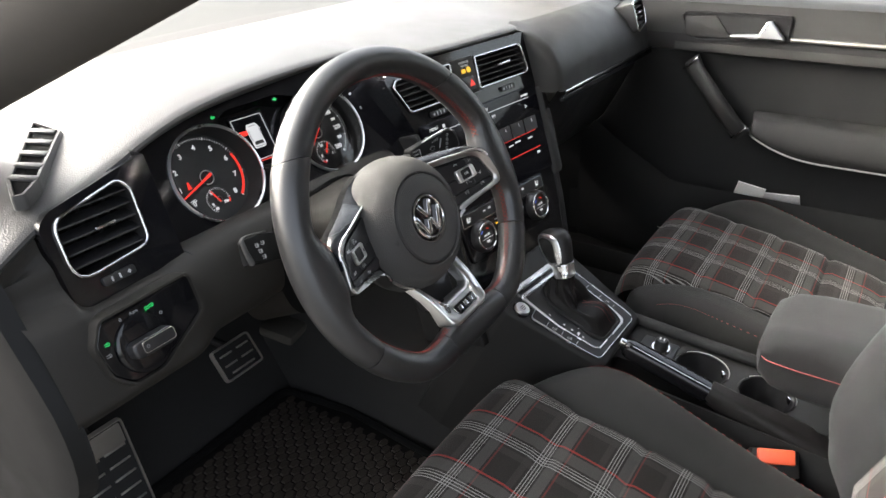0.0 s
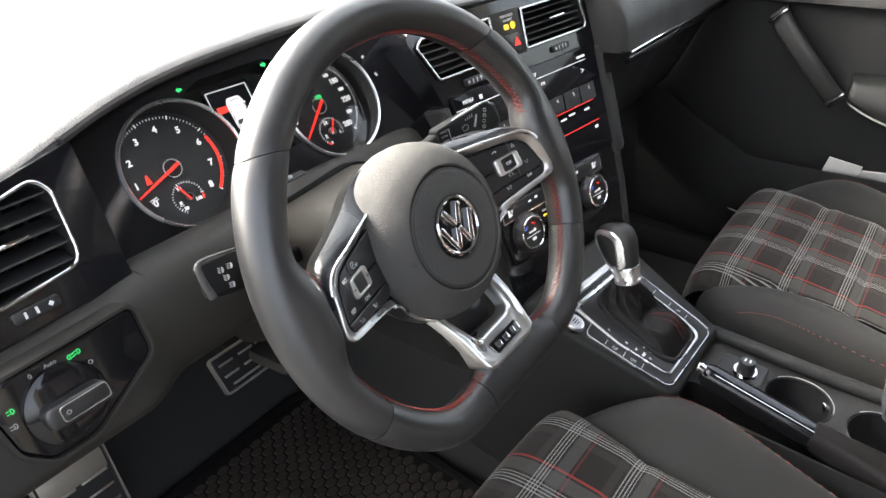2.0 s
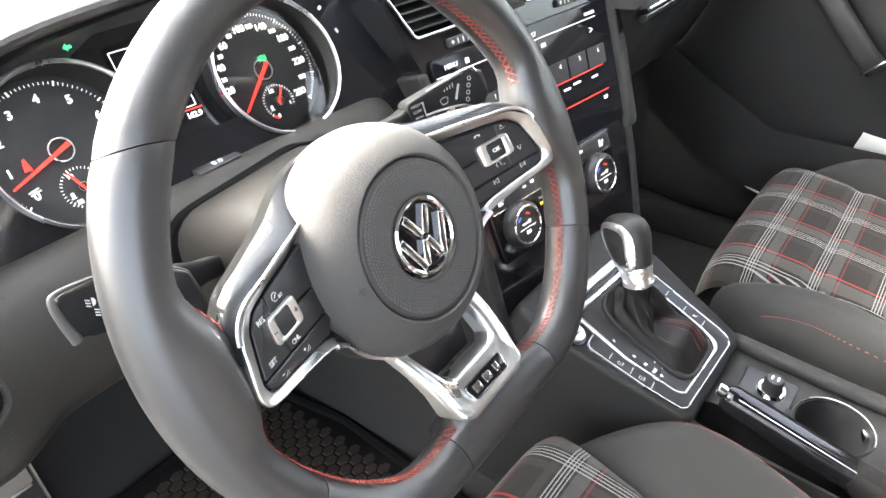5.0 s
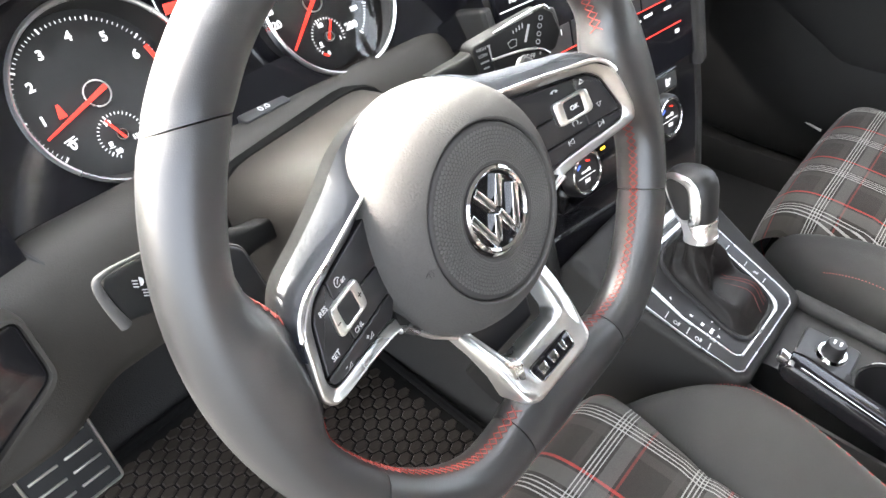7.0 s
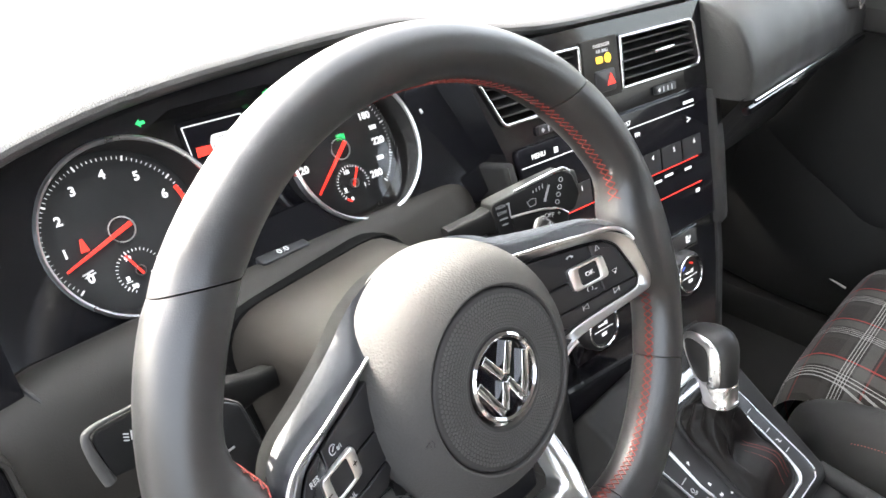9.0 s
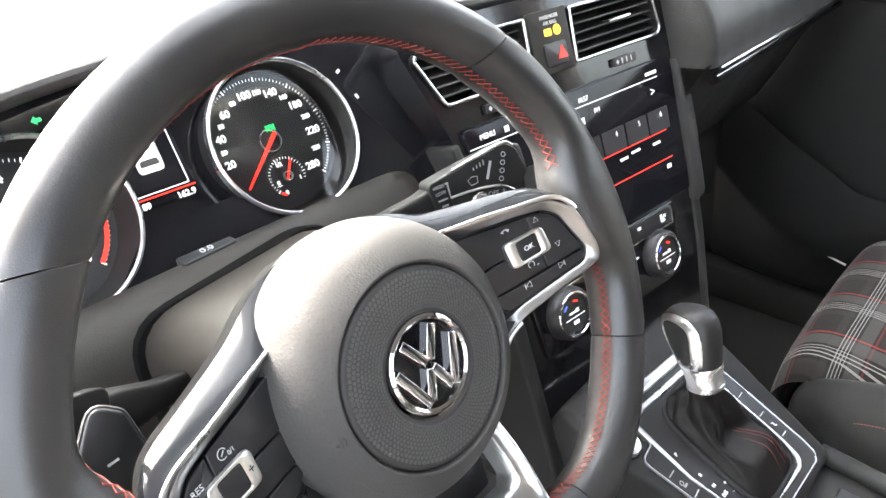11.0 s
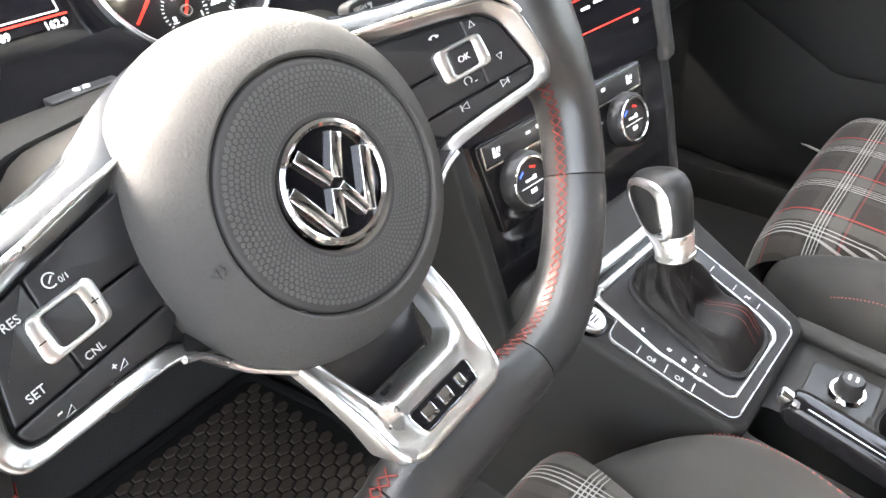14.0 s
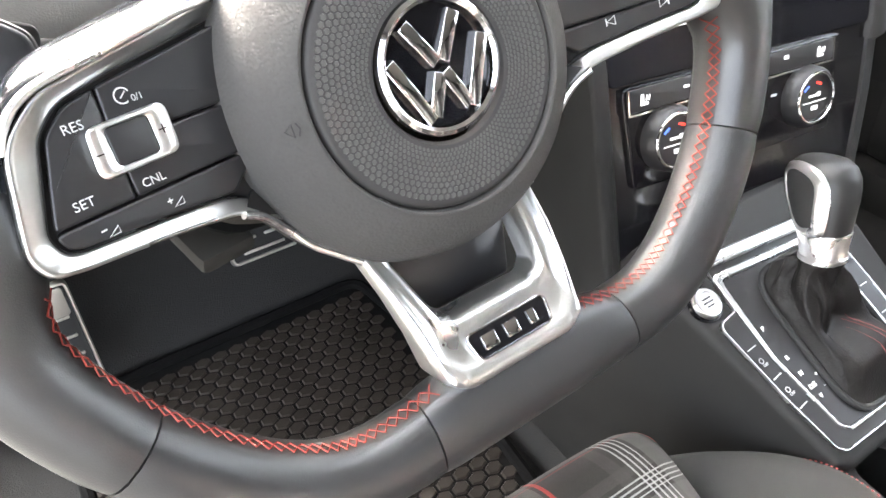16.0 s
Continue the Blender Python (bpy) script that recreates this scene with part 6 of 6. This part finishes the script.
part("knob", lathe([(0.0, 0.021), (0.0085, 0.0205), (0.0100, 0.0185), (0.0105, 0.003)], *KN, k=32), SATIN, mode, "round black mirror knob")
part("knob_marks", bars([(KN[0], KN[1] + 0.003, 0.006, 0.002, 0), (KN[0], KN[1] - 0.003, 0.006, 0.002, 0)], 0.0212), PRINT, mode)
part("plate_slot", bars([(-0.026, 0.036, 0.006, 0.022, 0), (-0.018, 0.008, 0.012, 0.004, 0)], 0.0032), MATT, mode)

# handbrake
hb = thing("handbrake", ORIGIN, "black handbrake lever with chrome button lying in the console", "handbrake")
tip, end = Vector((-0.083, -0.140, 0.640)), Vector((-0.076, -0.268, 0.601))
d = (end - tip).normalized()
up = (Vector((0, 0, 1)) - d * d.z).normalized()
side = d.cross(up)
rows = []
for t, h, w in ((-0.02, 0.006, 0.008), (0.0, 0.010, 0.011), (0.06, 0.0125, 0.0135), (0.4, 0.0135, 0.0145), (0.85, 0.0135, 0.0145), (1.0, 0.013, 0.014)):
    c = tip.lerp(end, t)
    rows.append([c + side * x * w + up * y * h for x, y in rrect(0, 0, 2, 2, 0.7, 4)])
part("grip", loft(rows, closed=True, caps=True), PIANO, hb, "gloss black grip")
part("grip_line", tube([tip.lerp(end, t) + up * 0.0132 + side * 0.009 for t in (0.08, 0.5, 0.98)], 0.0004, k=6), SILVER, hb, "thin bright line")
part("button", box(tip - d * 0.002 + up * 0.004, (0.013, 0.016, 0.010), 0.003, None, axes((0, 0, 0), side, d).to_3x3().to_4x4()), CHROME, hb, "chrome push button")
rows = []
for t, h, w in ((0.95, 0.013, 0.014), (1.2, 0.018, 0.016), (1.5, 0.026, 0.021), (1.9, 0.036, 0.026), (2.2, 0.04, 0.028)):
    c = tip.lerp(end, t) + up * (-0.006 * (t - 1))
    rows.append([c + side * x * w * (1 + 0.05 * math.sin(9 * y + 4 * t)) + up * (y * h - h * 0.5 + 0.008) for x, y in rrect(0, 0, 2, 2, 0.6, 5)])
part("boot", loft(rows, closed=True, caps=True), LEATHER, hb, "wrinkled black leather boot")

# armrest
arm = thing("armrest", pose(-0.040, -0.325, 0.745), "grey leather centre armrest with red seam", "armrest")
rows = []
for y, w, z0, z1 in ((0.012, 0.045, -0.035, -0.060), (0.006, 0.060, -0.015, -0.080), (-0.012, 0.068, -0.003, -0.090), (-0.05, 0.071, 0.002, -0.095), (-0.15, 0.072, 0.004, -0.095), (-0.34, 0.072, 0.002, -0.095)):
    rows.append([(x, y, (z0 + z1) / 2 + v) for x, v in rrect(0, 0, 2 * w, z0 - z1, min(0.028, (z0 - z1) / 2.2), 6)])
part("pad", loft(rows, closed=True, caps=True), GREYCLOTH, arm, "padded grey cover")
for s in (-1, 1):
    part("red_seam", tube(smooth_line([(s * 0.03, 0.0128, -0.043), (s * 0.062, 0.003, -0.043), (s * 0.070, -0.02, -0.043), (s * 0.0725, -0.08, -0.043), (s * 0.0735, -0.33, -0.043)], 24), 0.0008, k=5), DULLTHREAD, arm, "red seam")
part("hinge_base", box((0, -0.22, -0.16), (0.09, 0.25, 0.14), 0.01), DARK, arm, "black base")

# belt buckle beside the driver's seat
bk = thing("belt_buckle", axes((-0.122, -0.365, 0.568), (0.35, -0.9, 0.05), (0.6, 0.25, 0.7)), "seat belt buckle with red release button", "belt buckle")
part("housing", box((0, -0.006, -0.014), (0.058, 0.036, 0.030), 0.004), DARK, bk, "black housing")
part("release_button", box((0, 0.002, 0.004), (0.046, 0.020, 0.010), 0.003), REDPLASTIC, bk, "red release button")
part("stem", box((0.01, -0.06, -0.02), (0.030, 0.10, 0.012), 0.003), DARK, bk, "black stem")

# ---------------------------------------------------------------- seats
def seat(m, label):
    ob = thing("car_seat", m, label, "car seat", "front seats")
    # centre panel: path of (y, z), front nose to rear
    line = smooth_line([(0, -0.025, -0.17), (0, 0.014, -0.10), (0, 0.020, -0.055), (0, 0.010, -0.018), (0, -0.018, 0.001), (0, -0.08, 0.0), (0, -0.20, -0.019), (0, -0.34, -0.050), (0, -0.47, -0.080)], 90)
    arc, s = [0.0], 0.0
    for a, b in zip(line, line[1:]):
        s += (b - a).length
        arc.append(s)
    XS = [i / 14 for i in range(-14, 15)]
    rows, half = [], []
    for p, s in zip(line, arc):
        w = 0.150 + 0.034 * min(1, max(0, (p.y + 0.15) / 0.14)) ** 0.9
        groove = sum(0.007 * math.exp(-((s - g) / 0.006) ** 2) for g in (0.300, 0.395, 0.490, 0.585))
        row = []
        for x in XS:
            drop = (0.012 + 0.006 * min(1, max(0, (p.y + 0.20) / 0.12))) * abs(x) ** 7 + 0.020 * min(1, max(0, (p.y + 0.16) / 0.08)) * abs(x) ** 26 + groove
            row.append((x * w, p.y - (0.004 * x * x if p.y > -0.02 else 0), p.z - drop + 0.006 * x * x * min(1, max(0, -p.y / 0.15))))
        rows.append(row)
        half.append(w)
    part("cushion_centre", loft(rows, uv=lambda i, j: (XS[j] * half[i] + 0.066, arc[i] + 0.012)), TARTAN, ob, "tartan cloth cushion centre")
    for sd in (-1, 1):
        rows, seam = [], []
        for y, z, wi, wo, hgt, dn, sl in ((-0.004, -0.115, 0.166, 0.212, 0.000, 0.06, 0.06), (-0.007, -0.068, 0.170, 0.232, 0.004, 0.08, 0.06), (-0.024, -0.036, 0.171, 0.252, 0.008, 0.11, 0.055), (-0.068, -0.018, 0.168, 0.264, 0.013, 0.14, 0.04), (-0.12, -0.015, 0.157, 0.268, 0.018, 0.15, 0.02),
                                      (-0.18, -0.026, 0.149, 0.268, 0.022, 0.16, 0.005), (-0.30, -0.054, 0.148, 0.252, 0.018, 0.15, 0), (-0.42, -0.085, 0.148, 0.242, 0.016, 0.12, 0), (-0.50, -0.10, 0.148, 0.240, 0.016, 0.11, 0)):
            w = wo - wi
            sec = [(wi - 0.012, -0.018), (wi + 0.006, hgt * 0.25), (wi + w * 0.35, hgt * 0.75), (wi + w * 0.62, hgt), (wi + w * 0.84, hgt * 0.72), (wo, -0.012), (wo + 0.003, -dn * 0.5), (wo - 0.008, -dn), (wi, -dn)]
            sm = smooth_line([(sd * a, y - sl * max(0, (a - wi) / w) ** 1.5, z + b) for a, b in sec], 28)
            rows.append(sm)
            seam.append((sd * (wi + w * 0.84), y - sl * 0.77, z + hgt * 0.72 + 0.0012))
        full = []
        cols = [smooth_line([r[j] for r in rows], 30) for j in range(28)]
        full = [[cols[j][i] for j in range(28)] for i in range(30)]
        part("cushion_bolster", loft(full, caps=True), FABRIC, ob, "black cloth side bolster")
        line2 = smooth_line(seam[2:], 130)
        bm = bmesh.new()
        for i in range(4, 128, 2):
            tube([line2[i], line2[i].lerp(line2[i + 1], 0.8)], 0.00065, k=4, bm=bm)
        part("bolster_stitching", bm, DULLTHREAD, ob, "dull red stitching")
    # backrest
    tilt = radians(24)
    def bp(x, t, dep):
        return (x, -0.46 - t * math.sin(tilt) + dep * math.cos(tilt), 0.02 + t * math.cos(tilt) + dep * math.sin(tilt))
    rows, vv = [], [0.66 * i / 40 for i in range(41)]
    for t in vv:
        g = sum(0.006 * math.exp(-((t - q) / 0.006) ** 2) for q in (0.1, 0.2, 0.3, 0.4))
        rows.append([bp(x * 0.15, t, 0.02 + 0.02 * math.sin(math.pi * t / 0.66) - g) for x in XS])
    part("backrest_centre", loft(rows, uv=lambda i, j: (XS[j] * 0.15 + 0.066, vv[i])), TARTAN, ob, "tartan cloth backrest centre")
    for sd in (-1, 1):
        rows = []
        for t, wo, dep in ((-0.03, 0.25, 0.04), (0.05, 0.265, 0.085), (0.2, 0.275, 0.10), (0.4, 0.270, 0.085), (0.56, 0.24, 0.05), (0.66, 0.20, 0.025)):
            rows.append(smooth_line([bp(sd * a, t, b) for a, b in ((0.147, 0.010), (0.165, dep * 0.5), (0.21, dep), (wo, dep * 0.75), (wo + 0.004, 0.0), (wo - 0.02, -0.08))], 18))
        cols = [smooth_line([r[j] for r in rows], 24) for j in range(18)]
        part("backrest_bolster", loft([[cols[j][i] for j in range(18)] for i in range(24)]), GREYCLOTH, ob, "grey cloth backrest bolster")
    part("backrest_shell", loft([[bp(x * 0.25, t, -0.08) for x in (-1, -0.5, 0, 0.5, 1)] for t in (-0.05, 0.2, 0.45, 0.67)]), DARK, ob, "black rear shell")
    part("headrest", box(bp(0, 0.735, -0.01), (0.26, 0.10, 0.15), 0.035, None, Matrix.Rotation(tilt, 4, "X")), FABRIC, ob, "black headrest")
    part("base", box((0, -0.275, -0.165), (0.44, 0.47, 0.15), 0.02), DARK, ob, "black seat base")
    for x in (-0.19, 0.19):
        part("rail", box((x, -0.25, -0.275), (0.04, 0.46, 0.08), 0.006), MATT, ob, "seat rail")
    return ob


first = seat(pose(-0.365, -0.008, 0.620), "black cloth sports seat with tartan centre behind the steering wheel")
tagged(copy_thing(first, pose(0.365, -0.040, 0.612)), "black cloth sports seat with tartan centre beside the closed door")

# ---------------------------------------------------------------- far door
DX = 0.690
door = thing("door_1", ORIGIN, "closed passenger door with black trim, silver handle and grab bar", "door", kind="structure")
prof = [(0.735, 1.011), (0.705, 1.009), (0.692, 1.002), (0.690, 0.980), (0.690, 0.935), (0.686, 0.915), (0.690, 0.902), (0.712, 0.893), (0.718, 0.80), (0.717, 0.70), (0.714, 0.62), (0.712, 0.40), (0.735, 0.34)]
rows = []
for i in range(24):
    y = 0.30 - 1.0 * i / 23
    rows.append([(x, y, z) for x, z in prof])
part("door_card", loft([r[4:] for r in rows]), DOORCARD, door, "black moulded door card")
part("door_top", loft([r[:5] for r in rows]), DOORTRIM, door, "grey upper door trim")
part("door_shell", box((0.755, -0.22, 0.66), (0.03, 1.0, 0.68), 0.01), CARPAINT, door, "painted outer skin")
part("belt_trim", loft([[(DX - a, 0.06 - 0.8 * i / 12, z) for a, z in ((-0.002, 0.921), (0.004, 0.919), (0.006, 0.908), (0.004, 0.901), (-0.004, 0.899))] for i in range(13)]), DOORTRIM, door, "grey belt trim")
part("chrome_strip", tube([(DX - 0.004, -0.172 - 0.05 * i, 0.9400) for i in range(11)], 0.0045, k=8), STEEL, door, "chrome strip")
HM = axes((DX - 0.002, -0.04, 0.948), (0, -1, 0), (0, 0, 1))
hp = rpoly([(-0.060, -0.026), (0.130, -0.014), (0.130, 0.038), (-0.108, 0.037)], [0.022, 0.004, 0.004, 0.022])
bm = band(hp, inset(hp, 0.006), -0.03, 0.003)
bmesh.ops.transform(bm, matrix=HM, verts=bm.verts)
part("handle_rim", bm, SATIN, door, "black handle surround")
bm = prism(inset(hp, 0.004), -0.002, 0.0005)
bmesh.ops.transform(bm, matrix=HM, verts=bm.verts)
part("handle_dish", bm, MATT, door, "dark handle dish")
bm = prism(rpoly([(-0.078, -0.016), (0.016, -0.014), (-0.020, 0.030), (-0.086, 0.026)], [0.012, 0.002, 0.002, 0.010]), 0.0, 0.0035, 0.001)
bmesh.ops.transform(bm, matrix=HM, verts=bm.verts)
part("dish_cover", bm, DOORTRIM, door, "grey dish cover")
bm = merge(prism(rpoly([(0.014, -0.006), (0.080, 0.000), (0.100, -0.012), (0.016, -0.014)], 0.003), 0.002, 0.012, 0.003), prism(rpoly([(0.066, -0.010), (0.084, 0.026), (0.094, 0.027), (0.127, -0.012)], 0.005), 0.002, 0.015, 0.004))
bmesh.ops.transform(bm, matrix=HM, verts=bm.verts)
part("inner_handle", bm, SILVER, door, "satin silver release handle")
# grab bar
a, b = Vector((0.660, 0.012, 0.880)), Vector((0.640, -0.112, 0.748))
d = (b - a).normalized()
sd = Vector((0, 0.7, -0.7))
sd = (sd - d * sd.dot(d)).normalized()
nn = d.cross(sd)
rows = [[a.lerp(b, t) + nn * bow + sd * x * 0.017 + nn * y * 0.012 for x, y in rrect(0, 0, 2, 2, 0.7, 4)] for t, bow in ((-0.05, 0.02), (0.1, 0.0), (0.5, -0.004), (0.9, 0.0), (1.05, 0.012))]
part("grab_bar", loft(rows, closed=True, caps=True), DARK, door, "dark grab bar")
for t in (0.0, 1.0):
    c = a.lerp(b, t)
    part("grab_cap", box(c, (0.010, 0.040, 0.004), 0.001, None, axes((0, 0, 0), nn, sd).to_3x3().to_4x4()), CHROME, door, "chrome end line")
rows, line = [], []
for i in range(30):
    y = -0.125 - 0.55 * (i / 29) ** 1.6
    low = 0.698 + 0.046 * max(0.0, 1 - (-0.125 - y) / 0.16) ** 2.2
    far = 0.650 + 0.045 * max(0.0, 1 - (-0.125 - y) / 0.012) ** 2
    rows.append(smooth_line([(0.718, y, 0.778), (0.5 * (far + 0.70), y, 0.776), (far + 0.010, y, 0.768 - 0.2 * max(0, 0.745 - 0.768)), (far, y, 0.5 * (0.762 + low)), (far + 0.004, y, low + 0.004), (far + 0.02, y, low - 0.004), (0.718, y, low - 0.012)], 16))
    line.append((far + 0.0035, y, low + 0.002))
part("armrest", loft(rows, caps=True), DOORCARD, door, "padded dark grey armrest")
part("armrest_line", tube(line, 0.0020, k=6), STEEL, door, "bright armrest edge line")
# door pocket
pk = [(0.70, 0.50), (0.662, 0.56), (0.654, 0.600), (0.651, 0.602), (0.648, 0.598), (0.650, 0.50), (0.68, 0.40), (0.72, 0.37)]
PK = smooth_line([(a, b, 0) for a, b in pk], 24)
rows = []
for i in range(61):
    y = 0.26 - 0.76 * i / 60
    up = 0.56 * max(0, y - 0.01) ** 1.02 * min(1, (y + 0.02) / 0.07 if y > -0.02 else 0)
    rows.append([(x + 0.3 * max(0, y - 0.14) ** 1.2, y, z + up * max(0, min(1, (z - 0.40) / 0.18))) for x, z, q in PK])
part("pocket", loft(rows), DOORCARD, door, "open black door pocket")
part("pocket_line", tube([(0.650 + 0.004 * k, 0.010 + 0.018 * k, 0.477 + 0.0022 * k) for k in range(6)], lambda t, q: 0.0022 - 0.0014 * t, k=6), STEEL, door, "bright line along the pocket")
pp = thing("folded_papers", pose(0.672, -0.150, 0.606), "white folded papers stuck in the door pocket", "papers")
part("sheet", box((0.0, 0.0, 0.002), (0.004, 0.060, 0.034), 0.0005, None, pose(0, 0, 0, 12, -14, 6)), PAPER, pp, "white sheet")
part("printed_sheet", box((0.012, -0.055, -0.010), (0.004, 0.10, 0.030), 0.0005, None, pose(0, 0, 0, -8, -20, -4)), DIMPRINT, pp, "printed grey sheet")
glass = part("window_2", box((0.715, -0.25, 1.19), (0.004, 0.95, 0.32), 0, None, pose(0, 0, 0, 0, -22, 0)), GLASS, None, kind="structure")
glass.visible_shadow = False
tagged(glass, "clear side window glass")

# end vent of the dash on the far side
EV = axes((0.612, 0.122, 0.984), (math.cos(radians(-8)), math.sin(radians(8)), 0), (0, S18, C18))
evp = rpoly([(-0.040, -0.033), (0.038, -0.028), (0.052, 0.004), (0.042, 0.034), (-0.044, 0.030)], 0.007)
vent(EV, evp, "air_vent", "chrome-framed end air vent with black slats", 5, 0.003)

# ---------------------------------------------------------------- footwell
part("wall_right", box((0.738, 0.55, 0.66), (0.05, 0.56, 0.72), 0.01), DARK, None, kind="structure")
part("sill_right", box((0.715, -0.15, 0.33), (0.08, 1.5, 0.10), 0.02), DARK, None, kind="structure")
mat_ob = thing("floor_mat", pose(-0.365, 0.18, 0.315), "black rubber floor mat with hexagon tread", "floor mat")
outline = rpoly([(-0.22, -0.20), (0.20, -0.20), (0.235, 0.20), (0.215, 0.355), (-0.20, 0.355)], 0.03)
# one rubber mat: base and rim coloured as shade, tread as lit brown
part("base", prism(outline, 0.0, 0.006, 0.002), STALK, mat_ob, "black rubber base")
part("rim", tube([(x, y, 0.008) for x, y in outline], 0.008, closed=True, k=8), DULL_BLACK, mat_ob, "raised rim")
hexes = bmesh.new()
pitch = 0.0172
rowi = 0
v = -0.18
while v < 0.340:
    u = -0.195 + (pitch * 1.35 / 2 if rowi % 2 else 0)
    while u < 0.21:
        if u < 0.21:
            r = pitch * 0.52
            lo = [hexes.verts.new((u + r * 1.35 * math.cos(radians(60 * q + 30)), v + r * math.sin(radians(60 * q + 30)), 0.005)) for q in range(6)]
            hi = [hexes.verts.new((u + (r * 1.35 - 0.0022) * math.cos(radians(60 * q + 30)), v + r * 0.80 * math.sin(radians(60 * q + 30)), 0.0090)) for q in range(6)]
            for q in range(6):
                hexes.faces.new((lo[q - 1], lo[q], hi[q], hi[q - 1]))
            hexes.faces.new(hi)
        u += pitch * 1.35
    v += pitch * 0.866
    rowi += 1
part("tread", hexes, RUBBER, mat_ob, "raised hexagon tread", kind="stuff", sharp=20)
part("firewall", loft([[(x, 0.54, 0.31), (x, 0.62, 0.40), (x, 0.68, 0.60), (x, 0.69, 0.80)] for x in (-0.72, -0.3, 0.0, 0.72)]), CARPET, None, kind="structure")
part("tunnel", prism([(-0.13, 0.30), (-0.10, 0.50), (0.10, 0.50), (0.13, 0.30)], -0.70, 0.55), CARPET, None, kind="structure").matrix_world = axes((0, 0, 0), (1, 0, 0), (0, 0, 1))


def pedal(name, m, w, h, bars_at, label):
    ob = thing(name, m, label, "pedal", "pedals")
    pad = rrect(0, 0, w, h, 0.008)
    part("frame", band(pad, inset(pad, 0.004), -0.008, 0.002), STEEL, ob, "brushed steel edge")
    part("pad", prism(inset(pad, 0.004), -0.008, 0.0, 0.001), MATT, ob, "black rubber pad")
    for u, v, l in bars_at:
        part("grip_bar", box((u, v, 0.0012), (l, 0.0035, 0.003), 0.001), STEEL, ob, "steel grip bar")
    part("arm", tube([(0, h * 0.3, -0.008), (0.0, h * 0.8, -0.05), (0.0, h * 1.6 + 0.05, -0.07)], 0.008, k=8), MATT, ob, "black pedal arm")
    return ob


ft = lambda deg: (0, math.sin(radians(deg)), math.cos(radians(deg)))
pedal("brake_pedal", axes((-0.303, 0.460, 0.533), (1, 0, 0), ft(35)), 0.082, 0.060, [(-0.018, 0.014, 0.026), (0.018, 0.014, 0.026), (-0.018, -0.004, 0.026), (0.018, -0.004, 0.026), (0.0, -0.019, 0.05)], "steel-faced brake pedal with rubber grips")
pedal("foot_rest", axes((-0.556, 0.480, 0.452), (1, 0, 0), ft(12)), 0.100, 0.165, [(u, -0.055 + 0.024 * i, 0.036) for i in range(5) for u in (-0.022, 0.022)], "steel-framed foot rest with rubber grips")
part("top_plate", prism(rrect(0, 0.060, 0.086, 0.034, 0.004), -0.001, 0.0016, 0.0006), STEEL, bpy.data.objects["foot_rest"], "plain steel top plate")

lever = thing("column_lever", pose(-0.412, 0.205, 0.742, 10, 0, 12), "dark grey height lever under the steering column", "lever")
part("handle", box((0, 0, 0), (0.042, 0.050, 0.016), 0.006), TRIM, lever, "rounded grey handle")
part("arm", tube([(0.012, 0.018, 0.002), (0.016, 0.05, 0.020), (0.018, 0.075, 0.050)], 0.006, k=8), MATT, lever, "black arm")
